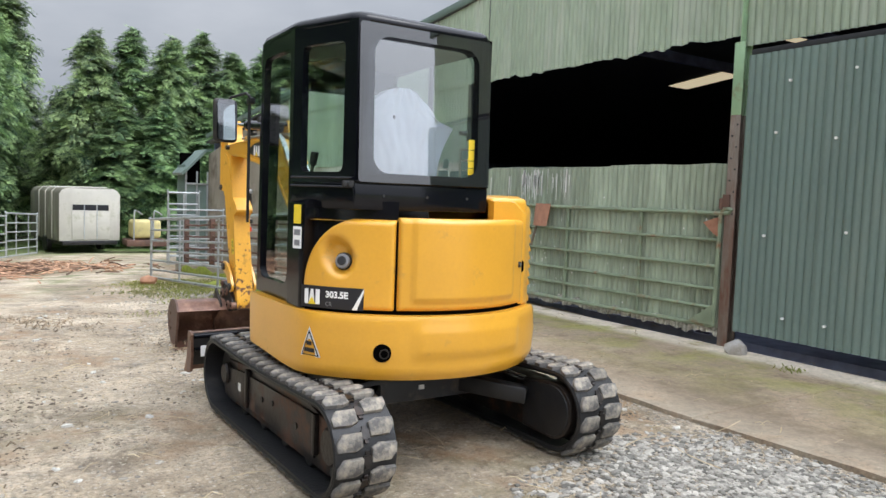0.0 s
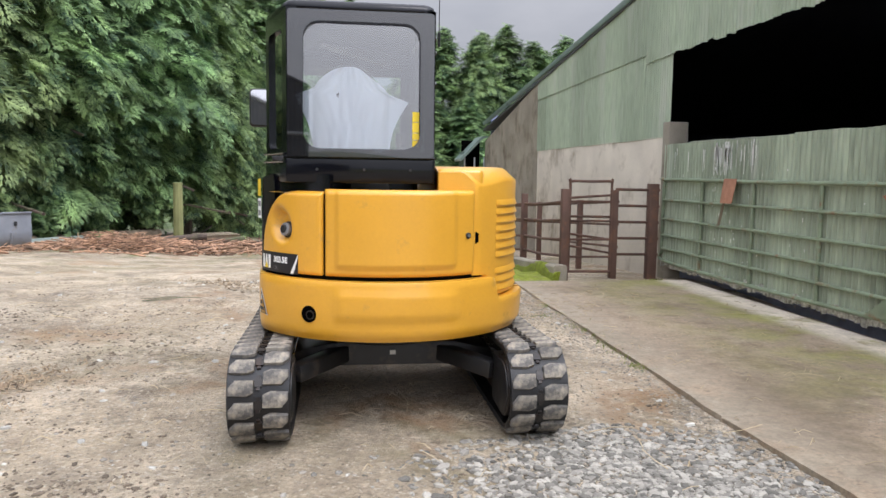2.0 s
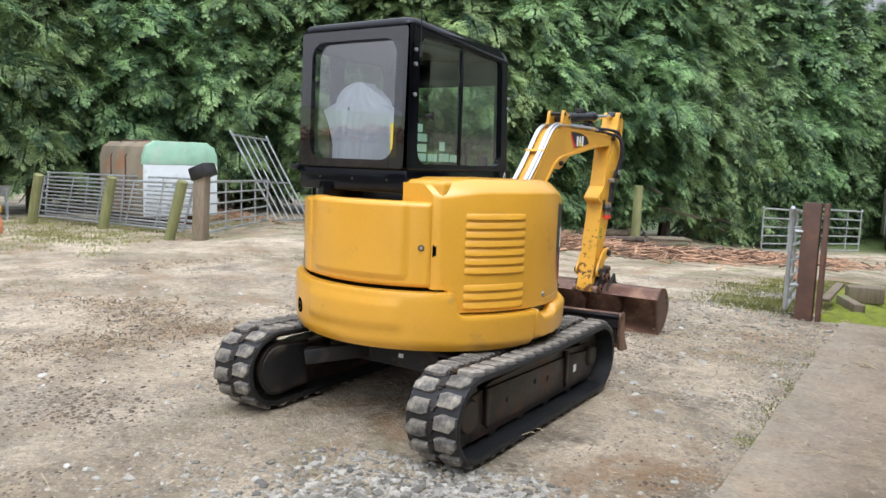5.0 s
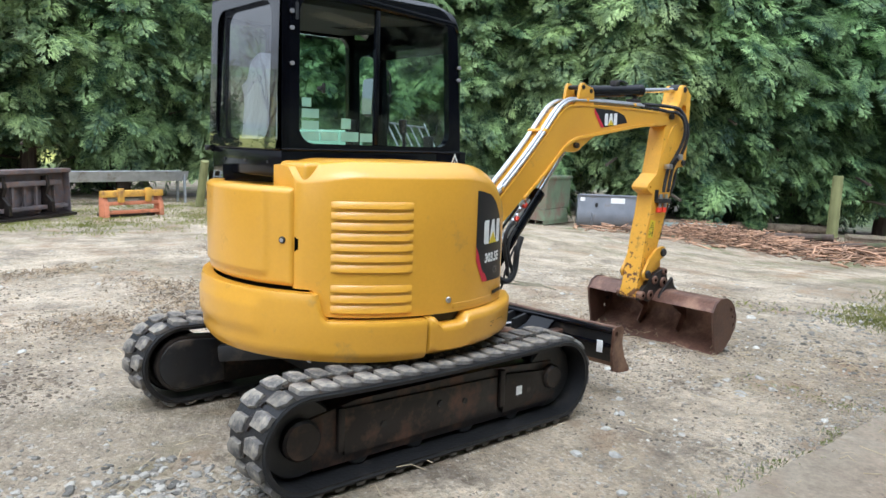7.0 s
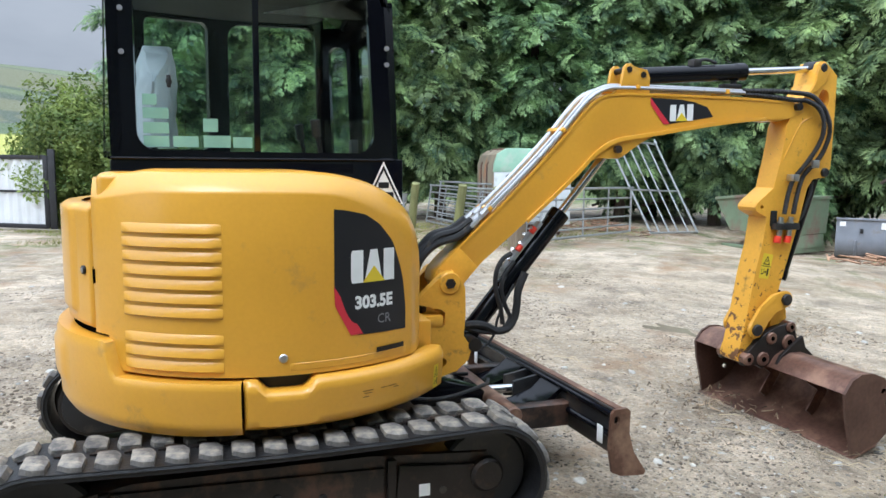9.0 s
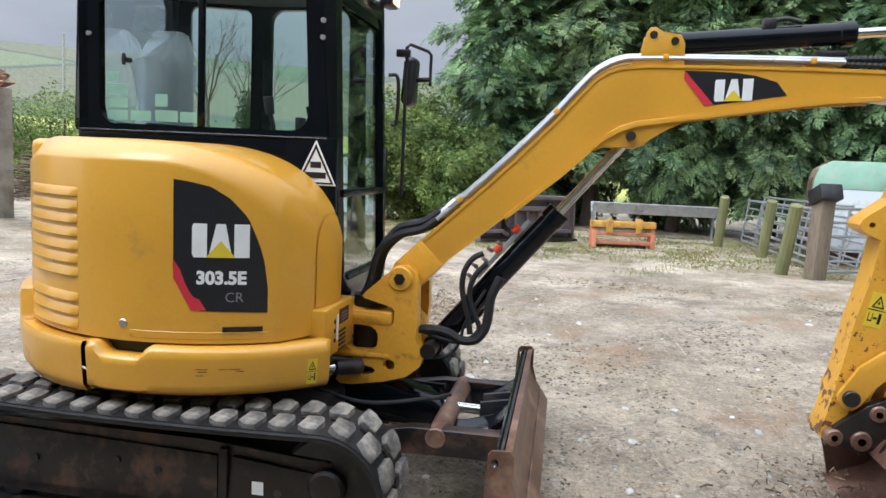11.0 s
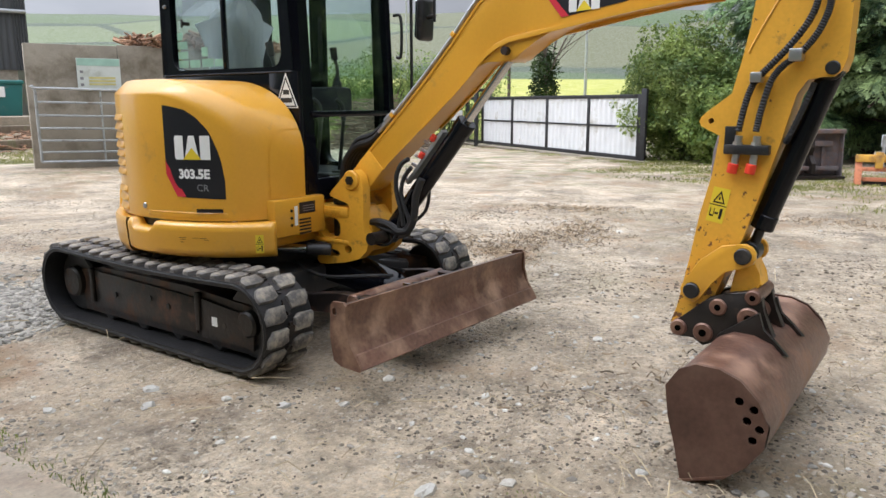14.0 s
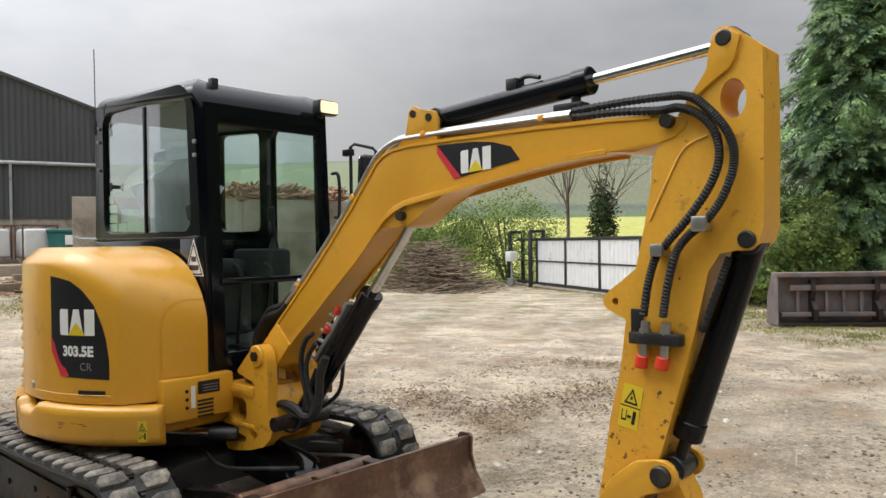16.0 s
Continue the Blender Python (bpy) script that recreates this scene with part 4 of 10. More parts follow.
def trunk_bm(seed, height, r, limbs, reach, low=0.8):
    rng = random.Random(seed)
    bm = BM()
    pts = [(0.08 * math.sin(i * 1.1 + seed), 0.08 * math.cos(i * 0.9 + seed), -0.3 + (height + 0.3) * i / 9) for i in range(10)]
    rings = []
    for i, p in enumerate(pts):
        rr = r * (1 - i / 9.5) + 0.01
        rings.append([Vector((p[0] + rr * math.cos(k * math.pi / 4), p[1] + rr * math.sin(k * math.pi / 4), p[2])) for k in range(8)])
    loft(bm, rings)
    for k in range(limbs):
        h = low + (height * 0.85 - low) * k / limbs
        a = rng.uniform(0, 6.28)
        L = reach * (1 - h / height) * rng.uniform(0.6, 0.95)
        tube(bm, [(0, 0, h), (L * 0.5 * math.cos(a), L * 0.5 * math.sin(a), h + 0.1), (L * math.cos(a), L * math.sin(a), h - 0.15)], 0.03 * (1.2 - h / height), 5)
    return bm


CONIFERS = []
for s, (h, r, c, sp, lw) in enumerate(((11.0, 2.9, 1250, (0.75, 1.35), 1.3), (10.0, 2.8, 1180, (0.75, 1.3), 1.7), (12.0, 3.0, 1320, (0.8, 1.4), 1.5), (10.5, 2.9, 680, (1.1, 1.8), 0.8), (11.5, 2.8, 700, (1.1, 1.8), 0.8))):
    t = thing("conifer_tree", "tall green conifer with drooping boughs in a dense row", "tree", "conifer row")
    part("trunk", trunk_bm(s, h * 0.97, 0.20, 26, r * 0.9, lw * 0.6), "bark", t)
    cr = new("crown", crown_mesh("crown", s + 3, h, r, c, low=lw, shape=0.55, spray=sp, pairs=9 if s < 3 else 6))
    cr.parent = t
    CONIFERS.append(t)
USED = set()


def plant(i, x, y, s=1.0, turn=0.0, wide=1.0):
    src = CONIFERS[i]
    where = Matrix.Translation((x, y, ground_z(x, y) - 0.1)) @ Matrix.Rotation(turn, 4, "Z")
    if i not in USED:
        USED.add(i)
        src.matrix_basis = where
        o = src
    else:
        o = copy_thing(src, where)
    o.scale = (s * wide, s * wide, s)
    return o


rng = random.Random(11)
ROW = [(-18.8, -0.4), (-18.6, 1.9), (-18.2, 4.2), (-17.6, 6.7), (-16.8, 9.2), (-15.7, 11.5), (-14.1, 13.6), (-12.3, 15.5), (-10.5, 17.2), (-9.2, 18.9), (-8.1, 20.8), (-7.2, 23.0), (-6.2, 25.4)]
for k, (x, y) in enumerate(ROW):
    plant(k % 3, x, y, rng.uniform(0.92, 1.08) * (1.0 + 0.25 * ease(k, 6, 9)), rng.uniform(0, 6.28))
for k, (x, y) in enumerate([(-5.2, 28.0), (-4.2, 30.8), (-3.0, 33.9), (-1.8, 37.4), (-0.7, 41.4), (0.3, 45.9), (-21.0, 1.0), (-20.9, 4.6), (-19.8, 9.4), (-17.6, 13.8), (-14.6, 17.6), (-12.0, 20.6), (-9.9, 22.6), (-9.0, 25.6)]):
    plant(3 + k % 2, x, y, rng.uniform(1.05, 1.25), rng.uniform(0, 6.28))
for k, (x, y, s) in enumerate([(-7.75, 19.5, 0.30), (-6.9, 22.2, 0.34), (-9.4, 16.1, 0.30), (-10.6, 13.6, 0.28), (-8.6, 17.6, 0.26)]):
    plant(k % 3, x, y, s, rng.uniform(0, 6.28))
for k, (x, y, s, w) in enumerate([(3.5, 37.0, 1.00, 1.15), (5.4, 37.4, .96, 1.2), (7.1, 36.2, .98, 1.0), (9.0, 37.6, .99, 1.2), (10.4, 36.8, .98, 1.1), (12.6, 38.0, .95, 1.25), (2.6, 39.5, .74, 1.5), (8.2, 40.8, 1.0, 1.3), (12.2, 41.2, 1.0, 1.2), (15.4, 39.5, .95, 1.2), (18.7, 38.5, .95, 1.2), (4.4, 34.9, .62, 1.5), (6.4, 34.6, .66, 1.5), (8.6, 34.8, .60, 1.6), (10.6, 35.0, .62, 1.5)]):
    plant(3 + k % 2, x, y, s, rng.uniform(0, 6.28), w)

# ------------------------------------------------------------------ the excavator
digger = thing("mini_excavator", "yellow and black mini excavator on rubber tracks standing in the yard", "excavator")

# --- undercarriage
UX = 0.03                     # middle of the undercarriage
TRACK_Y0, TRACK_Y1, TRACK_R = -1.10, 1.04, 0.232


def track_path(inset=0.0, n=14):
    """The belt's line in y and z, from the rear idler over the top to the front and back below."""
    r = TRACK_R - inset
    ya, yb, zc = TRACK_Y0 + TRACK_R + 0.02, TRACK_Y1 - TRACK_R - 0.02, TRACK_R + 0.03
    pts = []
    for i in range(n + 1):
        a = radians(270 - 180 * i / n)
        pts.append((ya + r * math.cos(a), zc + r * math.sin(a)))
    for k in range(1, 8):
        f = k / 8
        pts.append((ya + (yb - ya) * f, zc + r - 0.018 * math.sin(math.pi * f)))
    for i in range(n + 1):
        a = radians(90 - 180 * i / n)
        pts.append((yb + r * math.cos(a), zc + r * math.sin(a)))
    for k in range(1, 8):
        f = k / 8
        pts.append((yb + (ya - yb) * f, zc - r))
    return pts


def lug_mesh():
    """One block of the tread: a lozenge with worn, sloping sides, long across the belt."""
    bm = BM()
    L, W, H = 0.128, 0.086, 0.025
    low = [(0, -W / 2), (L * 0.75, -W / 2), (L, -W * 0.05), (L, W * 0.45), (L * 0.3, W / 2), (0, W * 0.30)]
    hi = [(0.012, -W * 0.30), (L * 0.72, -W * 0.30), (L * 0.88, 0.0), (L * 0.88, W * 0.28), (L * 0.3, W * 0.30), (0.012, W * 0.15)]
    a = [bm.verts.new((x, y, -0.006)) for x, y in low]
    b = [bm.verts.new((x, y, H * 0.7)) for x, y in [(p[0] * 0.985 + 0.001, p[1] * 0.93) for p in low]]
    c = [bm.verts.new((x, y, H)) for x, y in hi]
    for p, q in ((a, b), (b, c)):
        for i in range(6):
            bm.faces.new((p[i], p[(i + 1) % 6], q[(i + 1) % 6], q[i]))
    bm.faces.new(c)
    return finish(bm, "tread_lug", "lug", 50)


LUG = lug_mesh()


def build_track(xc):
    half = 0.155
    path = track_path()
    inner = track_path(0.030)
    bm = BM()
    n = len(path)
    secs = []
    for (y, z), (yi, zi) in zip(path, inner):
        secs.append([Vector((xc - half, y, z)), Vector((xc + half, y, z)), Vector((xc + half, yi, zi)), Vector((xc - half, yi, zi))])
    rings = [[bm.verts.new(p) for p in s] for s in secs]
    for i in range(n):
        a, b = rings[i], rings[(i + 1) % n]
        for k in range(4):
            bm.faces.new((a[k], a[(k + 1) % 4], b[(k + 1) % 4], b[k]))
    for side in (-1, 1):
        lip = track_path(0.012)
        tube(bm, [(xc + side * (half - 0.004), y, z) for y, z in lip + lip[:1]], 0.009, 6)
    track = part("rubber_track", bm, "rubber", digger, "black rubber track caked with dry mud", 30)
    # tread blocks along the belt, in two staggered rows
    P = [Vector((y, z)) for y, z in path] + [Vector(path[0])]
    acc = [0.0]
    for a, b in zip(P, P[1:]):
        acc.append(acc[-1] + (b - a).length)
    total, count = acc[-1], 42
    for side in (-1, 1):
        for k in range(count):
            s = (k + (0.5 if side > 0 else 0.0)) * total / count % total
            i = max(j for j in range(len(acc)) if acc[j] <= s)
            i = min(i, len(P) - 2)
            f = (s - acc[i]) / (acc[i + 1] - acc[i])
            p = P[i].lerp(P[i + 1], f)
            d = (P[i + 1] - P[i]).normalized()
            nz = Vector((-d.y, d.x))                 # outwards
            X = Vector((side, 0, 0))
            Y = Vector((0, d.x, d.y)) * side
            Zv = X.cross(Y)
            if Zv.y * nz.x + Zv.z * nz.y < 0:
                Y, Zv = -Y, -Zv
            m = Matrix((X, Y, Zv)).transposed().to_4x4()
            m.translation = Vector((xc + side * 0.022, p.x, p.y))
            piece("tread_lug", LUG, track, m)
    # steel links showing along the middle of the belt
    bm = BM()
    for k in range(count):
        s = (k + 0.25) * total / count % total
        i = min(max(j for j in range(len(acc)) if acc[j] <= s), len(P) - 2)
        f = (s - acc[i]) / (acc[i + 1] - acc[i])
        p = P[i].lerp(P[i + 1], f)
        d = (P[i + 1] - P[i]).normalized()
        cy0 = Vector((xc, p.x, p.y))
        m = Matrix((Vector((1, 0, 0)), Vector((0, d.x, d.y)), Vector((0, -d.y, d.x)))).transposed().to_4x4()
        m.translation = cy0
        box(bm, (-0.019, -0.022, -0.004), (0.019, 0.022, 0.012), 0, m)
        box(bm, (-0.010, -0.040, -0.004), (0.010, 0.040, 0.007), 0, m)
    tagged(part("link_chain", bm, "rust_dark", track), "muddy steel links along the belt", kind="stuff")
    return track


def build_track_frame(xc, out):
    """The side frame between the belt's runs; out: +1 or -1, the side that faces away from the machine."""
    zc = TRACK_R + 0.03
    bm = BM()
    x_in, x_out = xc - out * 0.10, xc + out * 0.050
    lo, hi = min(x_in, x_out), max(x_in, x_out)
    prism(bm, [(-0.78, 0.088), (0.78, 0.088), (0.84, 0.17), (0.80, 0.36), (0.30, 0.385), (-0.55, 0.385), (-0.80, 0.35)], lo, hi, 0.012)
    fr = part("track_frame", bm, "frame_brown", digger, "mud-stained dark steel track frame")
    # plates and steps on the outer face
    bm = BM()
    xo = xc + out * 0.050
    prism(bm, [(-0.62, 0.135), (0.36, 0.135), (0.36, 0.335), (-0.62, 0.36)], min(xo, xo + out * 0.014), max(xo, xo + out * 0.014), 0.004)
    part("side_plate", bm, "frame_brown", fr)
    bm = BM()
    prism(bm, [(0.40, 0.125), (0.82, 0.125), (0.84, 0.30), (0.42, 0.34)], min(xo, xo + out * 0.02), max(xo, xo + out * 0.02), 0.005)
    part("front_plate", bm, "rust_dark", fr, "rust-brown end plate")
    for y in (-0.66, 0.37):
        bm = BM()
        box(bm, (min(xo, xo + out * 0.03), y, 0.16), (max(xo, xo + out * 0.03), y + 0.035, 0.37), 0.006)
        part("bracket", bm, "rust_dark", fr)
    for y, z in ((-0.05, 0.27), (0.12, 0.25), (-0.40, 0.24), (0.60, 0.22)):
        bm = BM()
        cyl(bm, (xo, y, z), (xo + out * 0.022, y, z), 0.016, 10)
        part("bolt", bm, "black_matt", fr)
    bm = BM()
    box(bm, (min(xo, xo + out * 0.021), 0.50, 0.205), (max(xo, xo + out * 0.021), 0.545, 0.255))
    part("tag", bm, "white_mark", fr, "small pale tag")
    # added ledge, paler than the frame: puts the sky's sheen on its top
    bm = BM()
    xa, xb = xc - out * 0.148, xc - out * 0.085
    box(bm, (min(xa, xb), -0.86, 0.374), (max(xa, xb), 0.62, 0.388), 0.004)
    part("top_ledge", bm, "sheen_steel", fr, "pale glossy ledge for the sky's sheen along the frame top")
    # wheel at the back with its round hub, idler in front
    for y, hub_r, nm in ((TRACK_Y0 + TRACK_R + 0.02, 0.155, "drive_sprocket"), (TRACK_Y1 - TRACK_R - 0.02, 0.16, "front_idler")):
        bm = BM()
        cyl(bm, (xc - 0.045, y, zc), (xc + 0.045, y, zc), TRACK_R - 0.045, 28, bevel=0.012)
        w = part(nm, bm, "black_matt", digger)
        bm = BM()
        cyl(bm, (xc + out * 0.03, y, zc), (xc + out * 0.090, y, zc), 0.095 if nm == "drive_sprocket" else 0.07, 24, bevel=0.012)
        part("hub", bm, "rust_dark", w, "rust-brown round hub")
    # rollers
    for y in (-0.52, -0.18, 0.16, 0.5):
        bm = BM()
        cyl(bm, (xc - 0.045, y, 0.112), (xc + 0.045, y, 0.112), 0.058, 16, bevel=0.01)
        part("track_roller", bm, "rubber", digger)
    # travel motor cover on the inner side, a rounded flat box
    bm = BM()
    xi = xc - out * 0.155
    zt = zc
    ym = TRACK_Y0 + TRACK_R + 0.03
    ring = [(ym + 0.165 * math.cos(radians(a)), zt + 0.165 * math.sin(radians(a))) for a in range(75, 286, 15)]
    ring += [(ym + 0.26, zt - 0.15), (ym + 0.26, zt + 0.14)]
    prism(bm, ring, min(xi, xi + out * 0.09), max(xi, xi + out * 0.09), 0.006)
    c = part("motor_cover", bm, "rust_dark", digger, "rusty rim of the travel motor cover")
    bm = BM()
    ring2 = [(y + (ym + 0.04 - y) * 0.09, z + (zt - z) * 0.10) for y, z in ring]
    prism(bm, ring2, min(xi - out * 0.008, xi + out * 0.03), max(xi - out * 0.008, xi + out * 0.03), 0.008)
    part("cover_plate", bm, "black_matt", c, "flat black cover plate")


for xc, out in ((UX + 0.735, 1), (UX - 0.735, -1)):
    build_track(xc)
    build_track_frame(xc, out)

# middle frame: sloping legs from the slewing ring to the two track frames
bm = BM()
prism(bm, [(-0.62, 0.36), (-0.34, 0.42), (0.34, 0.42), (0.62, 0.36), (0.62, 0.24), (0.30, 0.27), (-0.30, 0.27), (-0.62, 0.24)], -0.34, 0.62, 0.02, axis="y")
bmesh.ops.translate(bm, verts=bm.verts[:], vec=(UX, 0, 0))
part("centre_frame", bm, "black_matt", digger, "black steel centre frame")
bm = BM()
cyl(bm, (0, 0, 0.40), (0, 0, 0.55), 0.40, 40, bevel=0.01)
part("slewing_ring", bm, "black_matt", digger)
for s in (-1, 1):
    for ya, yb in ((-0.30, -0.62), (0.45, 0.72)):
        bm = BM()
        bar(bm, (UX + s * 0.30, ya, 0.34), (UX + s * 0.58, yb, 0.30), 0.10, 0.10, 0.012)
        part("frame_leg", bm, "black_matt", digger)
bm = BM()
box(bm, (UX - 0.02, -0.352, 0.335), (UX + 0.015, -0.344, 0.36))
part("tag", bm, "white_mark", digger, "small white tag")

# --- dozer blade
bm = BM()
def set_blade(bm):
    """The raised blade stands a little askew: its right end is further forward and higher."""
    for v in bm.verts:
        v.co.x = 0.953 * v.co.x - 0.0165
        v.co.y += 0.0175 * v.co.x - 0.0255
        v.co.z += 0.018 * v.co.x - 0.012
    return bm


face = [(1.457, 0.46), (1.448, 0.40), (1.455, 0.34), (1.475, 0.29), (1.512, 0.23), (1.55, 0.172), (1.535, 0.165), (1.49, 0.215), (1.45, 0.275), (1.43, 0.34), (1.425, 0.40), (1.43, 0.455)]
prism(bm, face, -0.875, 0.875, 0.004)
blade = part("dozer_blade", set_blade(bm), "rust", digger, "curved rust-brown dozer blade, worn bare")
bm = BM()
prism(bm, [(1.424, 0.452), (1.418, 0.40), (1.423, 0.34), (1.443, 0.272), (1.480, 0.215), (1.472, 0.212), (1.433, 0.268), (1.412, 0.34), (1.407, 0.40), (1.413, 0.452)], -0.86, 0.86, 0.002)
part("blade_back", set_blade(bm), "black_matt", blade, "black painted back of the blade")
for z in (0.43, 0.335):
    bm = BM()
    cyl(bm, (-0.86, 1.408, z), (0.86, 1.408, z), 0.016, 10)
    part("back_rib", set_blade(bm), "black", blade)
for s in (-1, 1):
    bm = BM()
    prism(bm, [(1.375, 0.452), (1.388, 0.468), (1.448, 0.472), (1.466, 0.456), (1.464, 0.36), (1.490, 0.27), (1.553, 0.176), (1.542, 0.160), (1.43, 0.168), (1.385, 0.188), (1.366, 0.30)], s * 0.882 - 0.009, s * 0.882 + 0.009, 0.003, holes=[rounded_rect(1.386, 1.412, 0.405, 0.440, 0.011)])
    part("end_plate", set_blade(bm), "rust", blade)
bm = BM()
prism(bm, [(1.507, 0.226), (1.512, 0.236), (1.519, 0.234), (1.558, 0.174), (1.552, 0.166), (1.545, 0.170)], -0.878, 0.878, 0.002)
part("cutting_edge", set_blade(bm), "rust", blade, "straight cutting edge bolted below")
for x in (0.766, -0.79):
    bm = BM()
    box(bm, (x - 0.024, 1.388, 0.285), (x + 0.024, 1.392, 0.365), 0.001)
    part("tag", set_blade(bm), "white_mark", blade, "pale reflective tag")
for s in (-1, 1):
    bm = BM()
    prism(bm, [(0.60, 0.30), (1.00, 0.36), (1.395, 0.37), (1.395, 0.25), (1.0, 0.25), (0.60, 0.21)], s * 0.36 - 0.035, s * 0.36 + 0.035, 0.01)
    part("blade_arm", bm, "frame_brown", blade, "brown blade arm")
bm = BM()
prism(bm, [(0.50, 0.42), (0.58, 0.475), (0.66, 0.48), (1.04, 0.385), (1.08, 0.35), (1.06, 0.27), (0.55, 0.33)], -0.10, 0.10, 0.016)
part("cylinder_guard", bm, "black", blade, "black guard box over the blade cylinder")
bm = BM()
cyl(bm, (0.0, 1.0, 0.34), (0.0, 1.39, 0.33), 0.024, 16)
part("blade_rod", bm, "chrome", blade, "bright cylinder rod")
for s in (-1, 1):
    bm = BM()
    prism(bm, [(1.24, 0.39), (1.392, 0.42), (1.400, 0.26), (1.24, 0.28)], s * 0.06 - 0.012, s * 0.06 + 0.012, 0.003)
    part("lug_plate", bm, "black_matt", blade)
bm = BM()
cyl(bm, (-0.40, 1.10, 0.325), (0.40, 1.10, 0.325), 0.045, 20, bevel=0.006)
part("cross_tube", bm, "rust", blade, "brown cross tube between the arms")
for s in (-1, 1):
    bm = BM()
    line = [(1.04, 0.315), (1.20, 0.325), (1.31, 0.36), (1.388, 0.43), (1.388, 0.40), (1.32, 0.335), (1.21, 0.300), (1.04, 0.290)]
    prism(bm, line, s * 0.22 - 0.10, s * 0.22 + 0.10, 0.003)
    part("curved_guard", bm, "black", blade, "curved black guard behind the blade")
for line in (((0.20, 0.45, 0.44), (0.26, 0.75, 0.40), (0.18, 1.02, 0.42), (0.06, 1.10, 0.41)), ((-0.15, 0.45, 0.44), (-0.2, 0.8, 0.38), (-0.10, 1.05, 0.40))):
    bm = BM()
    tube(bm, smooth_path(line), 0.010, 8)
    part("hose", bm, "hose", blade)

# --- upper body: curved covers
R_COVER, R_CW = 0.835, 0.883


def arc_shell(a0, a1, z0, z1, r, thick=0.05, na=28, nz=10, edge=0.02, end0=None, end1=None, low=None, high=None, dent=None):
    """A curved panel about the slewing axis. a0, a1: angles; end0/end1(z), low(a): uneven borders; edge: rounding."""
    bm = BM()
    grid = []
    for j in range(nz + 1):
        row = []
        for i in range(na + 1):
            w = j / nz
            za = z0 + (z1 - z0) * w
            s = end0(za) if end0 else a0
            e = end1(za) if end1 else a1
            a = s + (e - s) * i / na
            zl = low(a) if low else z0
            zh = high(a) if high else z1
            z = zl + (zh - zl) * w
            rr = r(z) if callable(r) else r
            # rounded rim
            du = min((a - s), (e - a)) * math.pi / 180 * rr
            dw = min(z - zl, zh - z)
            k = 0.0
            for dd in (du, dw):
                if dd < edge:
                    t = 1 - dd / edge
                    k = max(k, 1 - math.sqrt(max(0.0, 1 - t * t)))
            rr -= edge * k
            if dent:
                rr -= dent(a, z)
            row.append(bm.verts.new(polar(a, rr, z)))
        grid.append(row)
    for j in range(nz):
        for i in range(na):
            bm.faces.new((grid[j][i], grid[j][i + 1], grid[j + 1][i + 1], grid[j + 1][i]))
    # inner skin and rim
    rim = grid[0] + [g[-1] for g in grid[1:]] + list(reversed(grid[-1]))[1:] + [g[0] for g in reversed(grid[1:-1])]
    back = []
    for v in rim:
        rad = math.hypot(v.co.x, v.co.y)
        k = (rad - thick) / rad
        back.append(bm.verts.new((v.co.x * k, v.co.y * k, v.co.z)))
    n = len(rim)
    for i in range(n):
        bm.faces.new((rim[i], back[i], back[(i + 1) % n], rim[(i + 1) % n]))
    return bm


def cw_radius(z):
    return R_CW - 0.010 * ease(0.72 - z, 0.0, 0.2) - 0.026 * ease(0.575 - z, 0.0, 0.055) ** 1.5


def raised(a, z, a0, a1, z0, z1, h=0.007, soft=0.018):
    da = math.pi / 180 * 0.84
    d = min((a - a0) * da, (a1 - a) * da, z - z0, z1 - z)
    return -h * ease(d, 0.0, soft)


def flat_left(p):
    """The machine's left side is flatter than the round of its back."""
    if p.x < -0.70:
        p.x = -0.70 - 0.075 * math.tanh((-0.70 - p.x) / 0.075)
    return p


def cw_top(a):
    """The upper border of the lower band: it steps down under the right-hand hood."""
    return 0.855 - 0.128 * ease(a, -47.5, -44.5)


# lower band, from the left front round the back to a seam on the right
bm = BM()
NA, NZ = 120, 14
grid = []
A0, A1 = -206.0, -11.4
for j in range(NZ + 1):
    row = []
    for i in range(NA + 1):
        a = A0 + (A1 - A0) * i / NA
        zt = cw_top(a)
        zb = 0.522 + 0.03 * ease(abs(a + 90), 60, 110)
        w = j / NZ
        z = zb + (zt - zb) * w
        rr = cw_radius(z)
        t = max(0.0, 1 - (zt - z) / 0.020)
        rr -= 0.008 * (1 - math.sqrt(max(0.0, 1 - t * t)))
        rr -= raised(a, z, -111, -66, 0.635, 0.80, 0.012, 0.016)
        rr += raised(a, z, -128, -115.5, 0.605, 0.735, 0.0)
        row.append(bm.verts.new(flat_left(polar(a, rr, z))))
    grid.append(row)
for j in range(NZ):
    for i in range(NA):
        bm.faces.new((grid[j][i], grid[j][i + 1], grid[j + 1][i + 1], grid[j + 1][i]))
for row, flip in ((grid[0], 1), (grid[-1], 0)):
    mid = [bm.verts.new((v.co.x * 0.80, v.co.y * 0.80, v.co.z)) for v in row]
    for i in range(NA):
        bm.faces.new((row[i], row[i + 1], mid[i + 1], mid[i]))
cw = part("counterweight", bm, "yellow", digger, "yellow curved counterweight round the back", 50)
def skirt_top(a):
    return 0.733 - 0.042 * ease(a, -8.5, -5.0) * (1 - ease(a, 3.5, 7.0))


